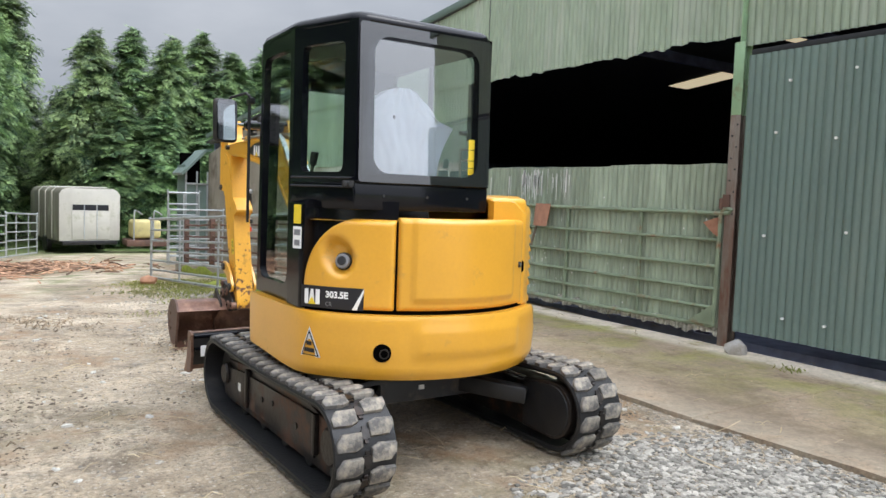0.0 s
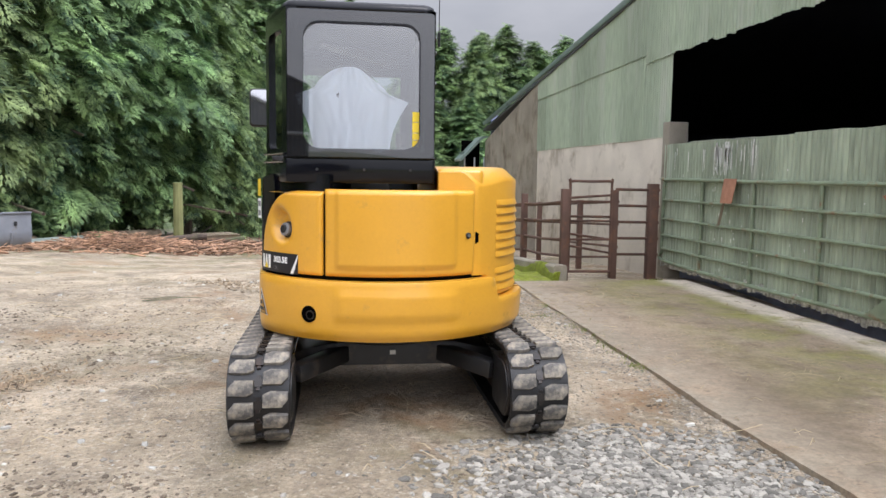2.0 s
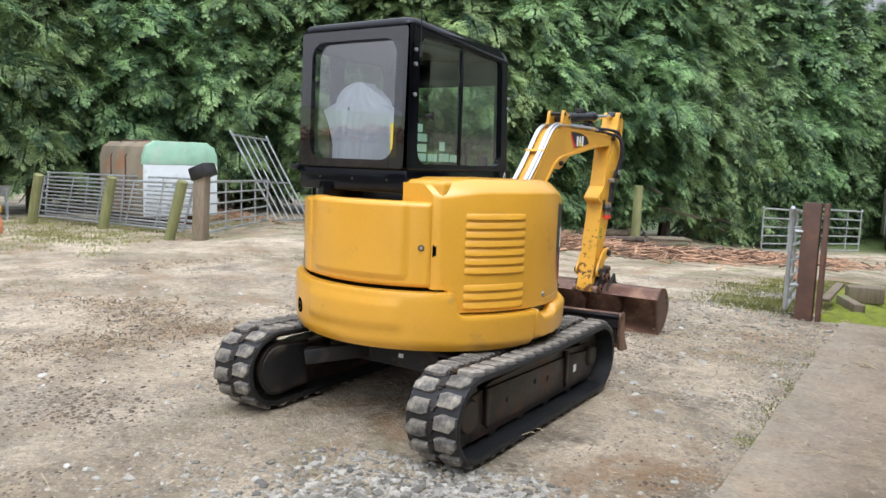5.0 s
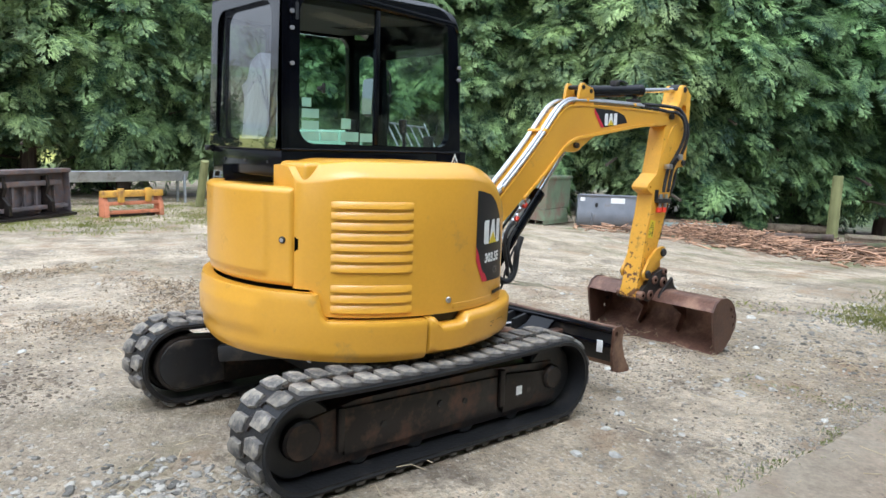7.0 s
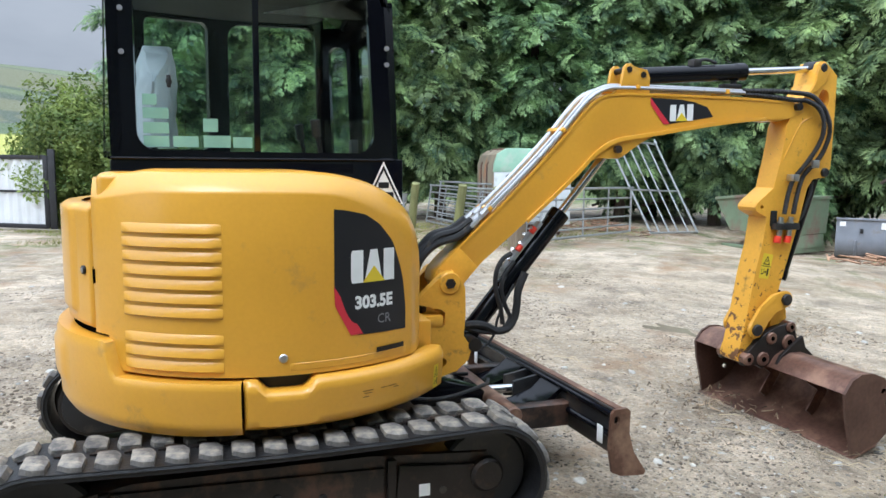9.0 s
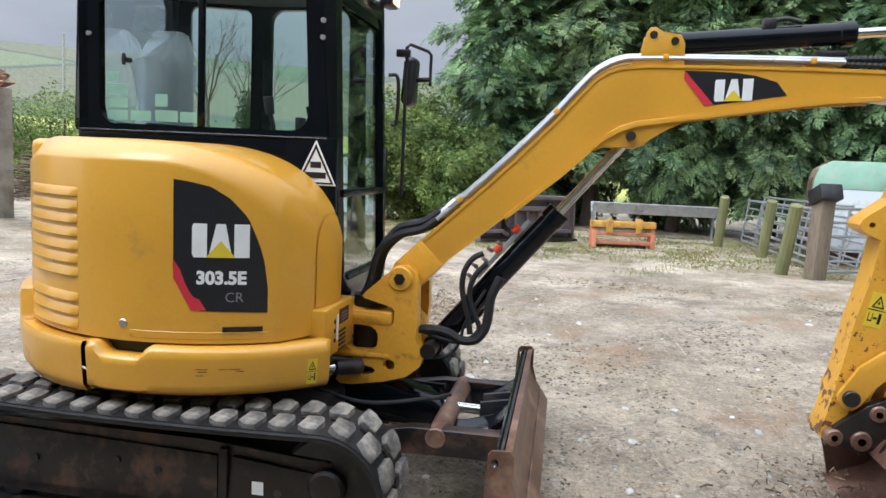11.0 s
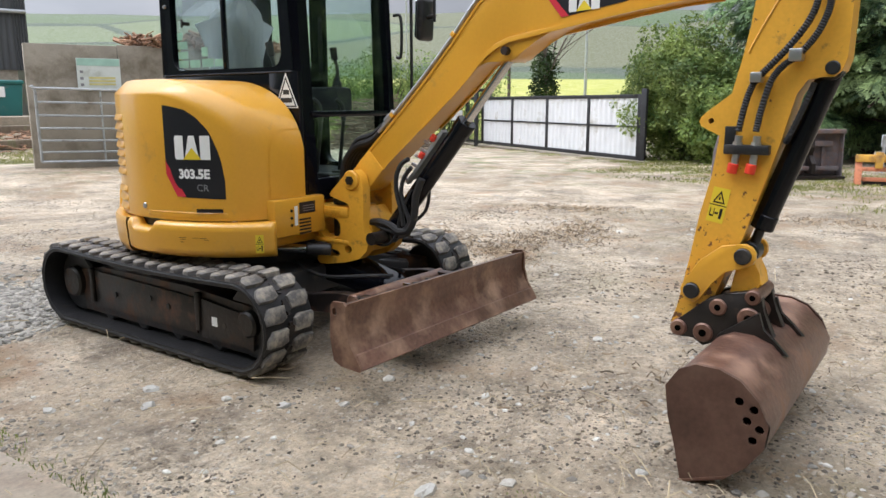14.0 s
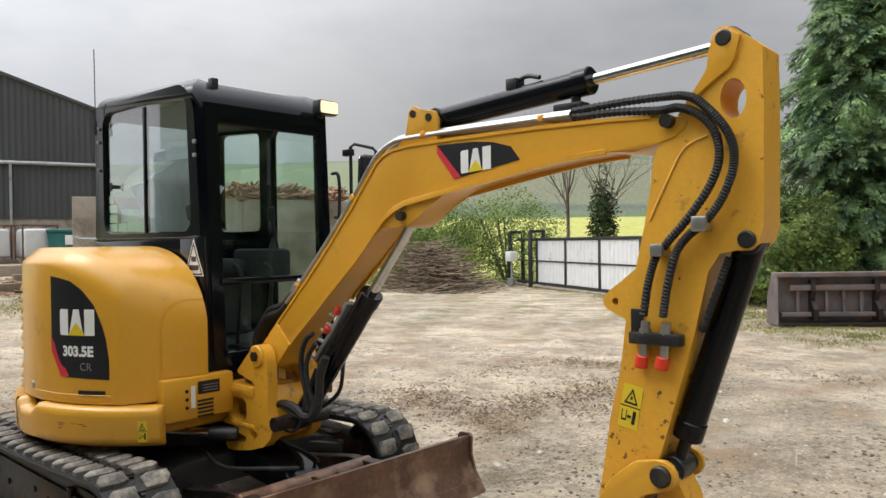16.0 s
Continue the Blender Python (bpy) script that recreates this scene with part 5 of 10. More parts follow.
bm = arc_shell(-11.0, 52.5, 0.545, 0.733, cw_radius, 0.06, 64, 8, 0.02, high=skirt_top)
part("side_skirt", bm, "yellow", digger, "yellow lower side cover, scuffed", 50)
bm = BM()
for k in range(9):
    a = random.uniform(14, 30)
    z = random.uniform(0.60, 0.66)
    da = random.uniform(0.8, 3.0)
    strip = [polar(a + da * i / 4, R_CW + 0.0012 - 0.055 * ease(0.66 - z, 0, 0.13) ** 1.5, z + dz) for dz in (0, 0.0025) for i in range(5)]
    vs = [bm.verts.new(p) for p in strip]
    for i in range(4):
        bm.faces.new((vs[i], vs[i + 1], vs[i + 6], vs[i + 5]))
part("scratch", bm, "rust_dark", digger, "dark scratches in the paint")

# exhaust outlet: black discs paint the shade in the recess and the pipe
bm = BM()
e0, e1 = polar(-121.7, 0.80, 0.668), polar(-121.7, 0.8835, 0.668)
cyl(bm, e0, e1, 0.047, 24)
part("exhaust_recess", bm, "hole", digger, "black disc for the shade in the exhaust opening")
bm = BM()
cyl(bm, polar(-121.0, 0.84, 0.664), polar(-121.0, 0.8875, 0.664), 0.026, 18)
part("exhaust_pipe", bm, "rust_dark", digger)
bm = BM()
cyl(bm, polar(-121.0, 0.88, 0.664), polar(-121.0, 0.8885, 0.664), 0.019, 18)
part("pipe_mouth", bm, "hole", digger)

# left rear cover with the fuel cap in a hollow
def left_end(z):
    t = max(0.0, min(1.0, (z - 0.98) / (1.345 - 0.98)))
    return -153.6 + 24.0 * (1 - math.sqrt(max(0.0, 1 - t * t))) if z > 0.98 else -153.6


def cap_dent(a, z):
    u = (a + 139.0) * math.pi / 180 * 0.835
    w = z - 1.145
    u2, w2 = u * 0.86 + w * 0.5, -u * 0.5 + w * 0.86
    d = math.hypot(u2 / 0.098, w2 / 0.125)
    return 0.062 * ease(1.0 - d, 0.0, 0.62)


bm = arc_shell(-153.6, -118.0, 0.868, 1.338, R_COVER, 0.06, 44, 40, 0.03, end0=left_end, dent=cap_dent)
lc = part("left_cover", bm, "yellow", digger, "yellow left rear cover with a moulded hollow", 60)
bm = BM()
cyl(bm, polar(-137.6, 0.755, 1.112), polar(-137.6, 0.802, 1.118), 0.046, 28, bevel=0.004)
fc = part("fuel_cap", bm, "black_matt", lc, "black fuel cap with a grey rim")
bm = BM()
cyl(bm, polar(-137.6, 0.795, 1.116), polar(-137.6, 0.824, 1.122), 0.038, 28, bevel=0.006)
part("cap_rim", bm, "grey_mark", fc)
bm = BM()
cyl(bm, polar(-137.6, 0.80, 1.118), polar(-137.6, 0.832, 1.124), 0.024, 20, bevel=0.004)
part("cap_grip", bm, "black_matt", fc)
bm = BM()
cyl(bm, polar(-133.6, 0.81, 1.195), polar(-133.6, 0.822, 1.197), 0.011, 12, bevel=0.003)
part("cover_screw", bm, "grey_mark", lc)

# black strips behind the gaps between the covers, painting the shade in them
bm = arc_shell(-118.4, -117.0, 0.872, 1.325, 0.812, 0.03, 4, 6, 0.001)
part("cover_seam", bm, "hole", digger, "black strip for the shade in the gap beside the engine door", 0)
bm = arc_shell(-153.0, -50.0, 0.846, 0.880, 0.818, 0.03, 60, 2, 0.001)
part("cover_seam", bm, "hole", digger, "black strip for the shade in the gap under the covers", 0)
bm = arc_shell(-56.2, -54.6, 0.878, 1.335, 0.815, 0.03, 4, 6, 0.001)
part("cover_seam", bm, "hole", digger, "black strip for the shade in the gap beside the hood", 0)

# rear engine door
def door_dent(a, z):
    return raised(a, z, -112.0, -65.5, 0.925, 1.42, 0.014, 0.011)


bm = arc_shell(-117.4, -55.6, 0.872, 1.352, R_COVER, 0.06, 60, 30, 0.022, dent=door_dent)
door = part("engine_door", bm, "yellow", digger, "yellow rear engine door", 60)
bm = BM()
kp = polar(-59.8, 0.83, 1.10)
cyl(bm, kp, polar(-59.8, 0.845, 1.10), 0.017, 18, bevel=0.003)
lock = part("key_lock", bm, "black_matt", door, "round key lock")
bm = BM()
cyl(bm, polar(-59.8, 0.843, 1.10), polar(-59.8, 0.8465, 1.10), 0.010, 14)
part("key_plate", bm, "pipe", lock, "bright key plate")
# the notch is not cut in: a black patch paints its shade
bm = arc_shell(-55.5, -53.9, 1.050, 1.118, R_COVER + 0.0015, 0.02, 6, 6, 0.004)
part("finger_notch", bm, "hole", digger, "black patch for the shade in the finger notch beside the lock", 0)
bm = BM()
top = []
for k in range(20):
    a = -153 + (153 - 56) * k / 19
    top.append((polar(a, 0.80, 1.325 if a < -118 else 1.338)))
inner = [Vector((max(-0.62, min(0.30, p.x)) * 0.9, -0.40, 1.335)) for p in top]
vs0 = [bm.verts.new(p) for p in top]
vs1 = [bm.verts.new(p) for p in inner]
for k in range(19):
    bm.faces.new((vs0[k], vs0[k + 1], vs1[k + 1], vs1[k]))
part("cover_top", bm, "yellow", digger)

# right-hand hood, with its rounded top
def hood_top(y):
    t = max(0.0, min(0.999, y / 0.642))
    return 1.487 - 0.035 * ease(-y, 0.45, 0.70) - 0.50 * (1 - (1 - t ** 2.4) ** (1 / 2.4))


def hood_side(y):
    """How far out the hood's wall stands: round, with a small rounded corner to the front."""
    x = math.sqrt(R_COVER ** 2 - y * y)
    if y > 0.30:
        x = min(x, 0.25 + 0.53 * math.sqrt(max(0.0, 1 - ((y - 0.30) / 0.335) ** 2)))
    return x


def hood_low(y):
    a = math.degrees(math.atan2(y, hood_side(y)))
    return 0.868 - 0.128 * ease(a, -48.5, -45.5)


def hood(ys, low, name, label):
    bm = BM()
    secs = []
    for y in ys:
        x, h, z0 = hood_side(y), hood_top(y), low(y)
        q = min(0.085 + 0.05 * ease(y, 0.15, 0.55), (h - z0) * 0.8)
        w = ease(y, 0.05, 0.5)
        sec = [(0.255, z0), (0.255, h)]
        flat = ((1.25, 0.0), (1.0, -0.05), (0.85, -0.14), (0.45, -0.49), (0.05, -0.84), (0.0, -1.0))
        arc = [(1 - math.cos(radians(b)), math.sin(radians(b)) - 1) for b in (90, 75, 58, 40, 20, 0)]
        for (d0, e0), (d1, e1) in zip(flat, arc):
            sec.append((max(0.26, x - q * (d0 + (d1 - d0) * w)), h + q * (e0 + (e1 - e0) * w)))
        for f in (0.6, 0.3, 0.0):
            sec.append((x, z0 + (h - q - z0) * f))
        secs.append([Vector((a, y, b)) for a, b in sec])
    loft(bm, secs, closed=True)
    return part(name, bm, "yellow", digger, label, 38)


hd = hood([-0.682 + 1.279 * math.sin(k * math.pi / 2 / 80 * 0.98) / math.sin(math.pi / 2 * 0.98) for k in range(81)], hood_low, "side_hood", "yellow right-hand hood with louvres")
hood([0.6015 + 0.0315 * math.sin(k * math.pi / 40) for k in range(21)], lambda y: 0.845, "front_corner_cover", "yellow front corner cover")
bm = BM()
box(bm, (0.255, -0.66, 1.30), (0.52, -0.45, 1.475), 0.03, seg=3)
part("hood_shoulder", bm, "yellow", digger)

# louvres pressed into the hood
def louvre_mesh():
    bm = BM()
    secs = []
    for i in range(17):
        a = -43.0 + 27.2 * i / 16
        endk = min(i, 16 - i)
        k = 1.0 if endk > 0 else 0.15
        prof = [(-0.004, -0.022), (0.008 * k, -0.0195), (0.0115 * k, -0.015), (0.0095 * k, -0.006), (0.003 * k, 0.014), (-0.004, 0.022)]
        secs.append([polar(a, R_COVER + dr, dz) for dr, dz in prof])
    loft(bm, secs)
    return finish(bm, "louvre", "yellow", 45)


LOUVRE = louvre_mesh()
zs = [1.280 - 0.0505 * k for k in range(7)] + [0.880 - 0.0505 * k for k in range(3)]
for z in zs:
    piece("louvre", LOUVRE, hd, Matrix.Translation((0, 0, z)))
bm = BM()
cyl(bm, polar(-1.4, 0.825, 0.805), polar(-1.4, 0.842, 0.805), 0.017, 18, bevel=0.004)
part("cover_lock", bm, "pipe", hd, "round bright lock")
# shallow hand recess along the hood's lower front
bm = arc_shell(-1.0, 37, 0.745, 0.795, R_COVER + 0.0015, 0.03, 24, 4, 0.012)
part("hood_rib", bm, "yellow", hd)
bm = arc_shell(-30, 36, 0.60, 0.92, R_COVER - 0.035, 0.01, 24, 3, 0.002)
part("inner_guard", bm, "black_matt", digger, "black inner guard behind the covers")


# --- decals, bent round the covers
def decal_strip(bm, a_list, zlo, zhi, r, lift=0.002, rows=2):
    cols = []
    for a in a_list:
        cols.append([bm.verts.new(polar(a, r + lift, zlo(a) + (zhi(a) - zlo(a)) * k / rows)) for k in range(rows + 1)])
    for c, d in zip(cols, cols[1:]):
        for k in range(rows):
            bm.faces.new((c[k], d[k], d[k + 1], c[k + 1]))
    return bm


def span(a, b, n):
    return [a + (b - a) * i / n for i in range(n + 1)]


def interp(x, table):
    for (x0, y0), (x1, y1) in zip(table, table[1:]):
        if x <= x1:
            t = (x - x0) / (x1 - x0)
            return y0 + (y1 - y0) * max(0.0, min(1.0, t))
    return table[-1][1]


HOOD_TOP = [(11.8, 1.348), (15, 1.343), (21, 1.325), (25.5, 1.285), (30, 1.216), (33, 1.115), (34.8, 1.02), (35.2, 0.95)]
HOOD_LOW = [(11.8, 1.052), (17.8, 0.866), (35.2, 0.857)]
bm = decal_strip(BM(), span(11.8, 35.2, 24), lambda a: interp(a, HOOD_LOW), lambda a: interp(a, HOOD_TOP), R_COVER, 0.002, 3)
dec = part("side_decal", bm, "black_mark", hd, "black curved decal with white figures")
bm = decal_strip(BM(), span(11.8, 20.5, 8), lambda a: interp(a, [(11.8, 1.052), (17.8, 0.866), (20.5, 0.866)]), lambda a: interp(a, [(11.8, 1.052), (11.9, 1.05), (20.5, 0.872)]) + 0.0, R_COVER, 0.0035, 1)
bm.free()
bm = BM()
q = [polar(11.7, R_COVER + 0.0035, 1.06), polar(11.9, R_COVER + 0.0035, 0.985), polar(16.3, R_COVER + 0.0035, 0.868), polar(20.0, R_COVER + 0.0035, 0.868)]
vs = [bm.verts.new(p) for p in q]
bm.faces.new((vs[0], vs[1], vs[2], vs[3]))
part("red_stripe", bm, "red_mark", dec, "red slanting stripe")


def word(text, size, name, mat, parent, place, label="", thin=0.0):
    """Lettering as flat mesh; place maps (u, v) in metres to the surface."""
    cu = bpy.data.curves.new(name, "FONT")
    cu.body = text
    cu.size = size
    cu.align_x = "CENTER"
    cu.offset = thin
    cu.resolution_u = 4
    tmp = bpy.data.objects.new(name, cu)
    me = bpy.data.meshes.new_from_object(tmp)
    bpy.data.objects.remove(tmp)
    for v in me.vertices:
        v.co = place(v.co.x, v.co.y)
    me.materials.clear()
    me.materials.append(M[mat])
    ob = new(name, me)
    ob.parent = parent
    if label:
        tagged(ob, label)
    return ob


def on_arc(a_mid, z_mid, r, squeeze=1.0):
    return lambda u, v: polar(a_mid + u * squeeze / r * 180 / math.pi, r, z_mid + v)


def maker_mark(parent, place, w, h, name="maker_mark", k=1.0):
    """The maker's mark as three plain white blocks with a yellow triangle."""
    bm = BM()
    blocks = ([(-0.47, -0.5), (-0.24, -0.5), (-0.24, 0.5), (-0.47, 0.5), (-0.5, 0.4), (-0.5, -0.4)],
              [(-0.20, -0.36), (0.18, -0.36), (0.08, 0.5), (-0.08, 0.5)],
              [(0.23, -0.5), (0.5, -0.5), (0.5, 0.5), (0.23, 0.5)])
    for ring in blocks:
        bm.faces.new([bm.verts.new(place(u * w, v * h)) for u, v in ring])
    a = part(name, bm, "white_mark", parent, "plain white blocks of the maker's mark", 0)
    bm = BM()
    ring = [(-0.26 * w, -0.5 * h), (0.26 * w, -0.5 * h), (0.0, 0.0)]
    up = (place(0, 0) - place(0, 0.001)).cross(place(0.001, 0) - place(0, 0)).normalized() * 0.001
    bm.faces.new([bm.verts.new(place(u, v) + up * k) for u, v in ring])
    part("mark_triangle", bm, "yellow_mark", parent, "yellow triangle", 0)
    return a


maker_mark(dec, on_arc(23.4, 1.128, R_COVER + 0.004), 0.205, 0.125)
word("303.5E", 0.066, "model_number", "white_mark", dec, on_arc(23.6, 0.968, R_COVER + 0.004), "white model number", 0.0030)
word("CR", 0.052, "model_suffix", "grey_mark", dec, on_arc(26.8, 0.900, R_COVER + 0.004), "grey outlined letters", 0.0)
bm = decal_strip(BM(), span(24.0, 34.0, 6), lambda a: 0.786, lambda a: 0.806, R_COVER + 0.006, 0.002, 1)
part("dealer_mark", bm, "rust_dark", hd, "dark bar of dealer lettering", 0)

# left badge
bm = decal_strip(BM(), span(-153.4, -128.9, 14), lambda a: 0.872, lambda a: 0.986 if a < -131.5 else 0.986, R_COVER, 0.002, 2)
bl = part("rear_decal", bm, "black_mark", lc, "black decal strip with white figures")
bm = BM()
for q in ([(-133.0, 0.874), (-131.2, 0.874), (-128.9, 0.965), (-128.9, 0.985)],):
    bm.faces.new([bm.verts.new(polar(a, R_COVER + 0.0035, z)) for a, z in q])
part("white_slash", bm, "white_mark", bl, "white slanting end")
maker_mark(bl, on_arc(-148.6, 0.928, R_COVER + 0.004), 0.095, 0.078)
word("303.5E", 0.046, "model_number", "white_mark", bl, on_arc(-138.8, 0.930, R_COVER + 0.004), "white model number", 0.0020)
word("CR", 0.030, "model_suffix", "grey_mark", bl, on_arc(-141.8, 0.886, R_COVER + 0.004))


def warning_triangle(place, s, parent, name="registration_triangle"):
    """A white triangle with black border and plain bars."""
    bm = BM()
    bm.faces.new([bm.verts.new(place(u * s, v * s, 0.0)) for u, v in ((-0.5, 0), (0.5, 0), (0.0, 1.05))])
    a = part(name, bm, "white_mark", parent, "white triangular plate with black bars", 0)
    bm = BM()
    o = [(-0.44, 0.03), (0.44, 0.03), (0.0, 0.95)]
    i = [(-0.37, 0.07), (0.37, 0.07), (0.0, 0.83)]
    ov = [bm.verts.new(place(u * s, v * s, 0.0012)) for u, v in o]
    iv = [bm.verts.new(place(u * s, v * s, 0.0012)) for u, v in i]
    for k in range(3):
        bm.faces.new((ov[k], ov[(k + 1) % 3], iv[(k + 1) % 3], iv[k]))
    for u0, u1, v0, v1 in ((-0.13, 0.13, 0.40, 0.54), (-0.25, 0.25, 0.16, 0.30)):
        bm.faces.new([bm.verts.new(place(u * s, v * s, 0.0012)) for u, v in ((u0, v0), (u1, v0), (u1, v1), (u0, v1))])
    part("plate_bars", bm, "black_mark", a, "", 0)
    return a


warning_triangle(lambda u, v, o: flat_left(polar(-147.5 + u / R_CW * 57.3, cw_radius(0.622 + v) + 0.007 + o * 1.5, 0.622 + v)), 0.15, cw)


def warning_label(parent, place, w, h, name="warning_label"):
    """Yellow label: a triangle in the upper half, a plain sign below."""
    bm = BM()
    bm.faces.new([bm.verts.new(place(u * w, v * h, 0)) for u, v in ((-0.5, 0), (0.5, 0), (0.5, 1), (-0.5, 1))])
    a = part(name, bm, "yellow_mark", parent, "yellow warning label with black signs", 0)
    bm = BM()
    o, i = [(-0.36, 0.56), (0.36, 0.56), (0, 0.92)], [(-0.25, 0.60), (0.25, 0.60), (0, 0.84)]
    ov = [bm.verts.new(place(u * w, v * h, 0.0012)) for u, v in o]
    iv = [bm.verts.new(place(u * w, v * h, 0.0012)) for u, v in i]
    for k in range(3):
        bm.faces.new((ov[k], ov[(k + 1) % 3], iv[(k + 1) % 3], iv[k]))
    for u0, u1, v0, v1 in ((-0.5, 0.5, 0.485, 0.51), (-0.38, -0.12, 0.16, 0.20), (-0.38, -0.34, 0.16, 0.40), (-0.12, -0.16, 0.16, 0.40), (-0.08, 0.12, 0.24, 0.30), (0.18, 0.34, 0.12, 0.42), (-0.05, 0.05, 0.66, 0.74)):
        bm.faces.new([bm.verts.new(place(u * w, v * h, 0.0012)) for u, v in ((u0, v0), (u1, v0), (u1, v1), (u0, v1))])
    part("label_signs", bm, "black_mark", a, "", 0)
    return a


warning_label(digger, lambda u, v, o: polar(46.5 + u / 0.86 * 57.3, cw_radius(0.572 + v) + 0.002 + o, 0.572 + v), 0.042, 0.10)

# --- cab
CAB_Z0, CAB_Z1 = 1.515, 2.335
cab = new("cab")
cab.parent = digger
tagged(cab, "black steel cab with large windows")
PLAN = [(0.235, -0.63), (0.235, 0.555), (0.20, 0.605), (-0.60, 0.605), (-0.715, 0.42), (-0.735, -0.17), (-0.585, -0.63)]


def cab_wall(i, z0, z1, hole, name, glass="glass", rad=0.05, label="", thick=0.045, drop=0.0):
    p0, p1 = PLAN[i], PLAN[(i + 1) % len(PLAN)]
    bm, pane = wall_frame(p0, p1, z0, z1, hole, thick, rad, 0.0, drop)
    for mesh in (bm, pane):
        # the front leans back above the sill
        for v in (mesh.verts if mesh is not None else ()):
            v.co.y -= 0.07 * max(0.0, v.co.z - 1.42) * ease(v.co.y, 0.2, 0.6)
    w = part(name, bm, "black", cab, label)
    if pane is not None:
        g = part("window_pane", pane, glass, w, "clear window glass", 0)
        g.visible_shadow = False
    return w


def seg_len(i):
    a, b = PLAN[i], PLAN[(i + 1) % len(PLAN)]
    return math.hypot(b[0] - a[0], b[1] - a[1])


rs = cab_wall(0, CAB_Z0, CAB_Z1, (0.100, 1.100, 1.558, 2.285), "right_side", rad=0.085, drop=0.19)
cab_wall(1, 0.90, 2.20, None, "front_right_pillar")
fw = cab_wall(2, 0.86, 2.225, (0.07, seg_len(2) - 0.05, 0.90, 2.165), "front_window_frame", rad=0.06)
dr = cab_wall(3, 0.86, 2.24, (0.05, seg_len(3) - 0.05, 0.95, 2.14), "left_front_pillar", rad=0.05)
cab_wall(4, 0.86, CAB_Z1, (0.06, seg_len(4) - 0.05, 0.95, 2.24), "cab_door", rad=0.07, label="black cab door with tall window")
cab_wall(5, CAB_Z0, CAB_Z1, (0.07, seg_len(5) - 0.09, 1.575, 2.235), "left_quarter", rad=0.04)
rw = cab_wall(6, CAB_Z0, CAB_Z1, (0.035, seg_len(6) - 0.035, 1.555, 2.298), "rear_wall", "glass_rear", rad=0.04)
for v in next(c for c in rw.children if c.name.startswith("window_pane")).data.vertices:
    v.co.y += 0.030 * (v.co.z - 1.93)
# rear window: smoke-grey glued border round the clear pane
bm = BM()
p6, p0 = Vector((*PLAN[6], 0)), Vector((*PLAN[0], 0))
ring_o = rounded_rect(-0.578, 0.228, 1.528, 2.325, 0.02, 6)
ring_i = rounded_rect(-0.495, 0.150, 1.575, 2.265, 0.09, 6)
vo = [bm.verts.new((u, -0.634 - 0.030 * (2.325 - w), w)) for u, w in ring_o]
vi = [bm.verts.new((u, -0.634 - 0.030 * (2.325 - w), w)) for u, w in ring_i]
for k in range(len(vo)):
    j = (k + 1) % len(vo)
    bm.faces.new((vo[k], vo[j], vi[j], vi[k]))
M["smoke"] = glass_material("smoked_glass_border", (0.07, 0.072, 0.08), 0.15, 0.012)
part("window_border", bm, "smoke", rw, "smoked border of the rear window", 0)
for z0, z1, mat in ((1.592, 1.628, "yellow_mark"), (1.632, 1.668, "yellow_mark"), (1.672, 1.728, "yellow_mark"), (1.732, 1.786, "yellow_mark")):
    bm = BM()
    box(bm, (0.110, -0.622, z0), (0.148, -0.620, z1))
    part("warning_label", bm, mat, rw, "yellow label inside the rear window", 0)
# mullions and cross bars
bm = BM()
box(bm, (0.196, -0.062, 1.55), (0.222, -0.036, 2.27), 0.003)
part("window_bar", bm, "black", rs)
bm = BM()
box(bm, (-0.56, 0.565, 1.278), (0.15, 0.600, 1.312), 0.004)
part("window_bar", bm, "black", fw, "cross bar of the front window")
for y, z in ((-0.575, 2.20), (-0.575, 2.12), (-0.575, 1.95), (0.515, 2.02), (0.515, 1.95)):
    bm = BM()
    cyl(bm, (0.235, y, z), (0.247, y, z), 0.011, 12)
    part("hinge_bolt", bm, "grey_mark", rs)
bm = BM()
cyl(bm, (0.20, -0.40, 1.84), (0.25, -0.40, 1.84), 0.012, 12)
box(bm, (0.243, -0.408, 1.815), (0.253, -0.392, 1.865), 0.003)
part("window_catch", bm, "black_matt", rs)
# pale stickers along the lower edge of the right window
M["sticker"] = material("pale_green_sticker", (0.42, 0.62, 0.52), 0.5, vary=0.15, scale=8)
for y0, z0, w, h in ((-0.505, 1.575, .10, .045), (-0.505, 1.63, .10, .045), (-0.505, 1.69, .10, .045), (-0.505, 1.745, .055, .045), (-0.39, 1.575, .10, .045), (-0.27, 1.575, .11, .05), (-0.27, 1.64, .06, .055), (-0.15, 1.575, .08, .045)):
    bm = BM()
    v = [bm.verts.new((0.212, y0 + a * w, z0 + b * h)) for a, b in ((0, 0), (1, 0), (1, 1), (0, 1))]
    bm.faces.new(v)
    part("sticker", bm, "sticker", rs, "pale green paper sticker inside the glass", 0)


def ring_plan(k, inset=0.0):
    """The cab's plan, rounded, grown or shrunk about its middle."""
    out = []
    n = len(PLAN)
    for i in range(n):
        a, b, c = Vector(PLAN[i - 1]), Vector(PLAN[i]), Vector(PLAN[(i + 1) % n])
        r = min(0.07, (b - a).length * 0.4, (c - b).length * 0.4)
        s, e = b + (a - b).normalized() * r, b + (c - b).normalized() * r
        for t in (0, 0.25, 0.5, 0.75, 1.0):
            out.append(s.lerp(b, t).lerp(b.lerp(e, t), t))
    cx, cy = -0.22, 0.03
    return [Vector((cx + (p.x - cx) * k, cy + (p.y - cy) * k)) for p in out]


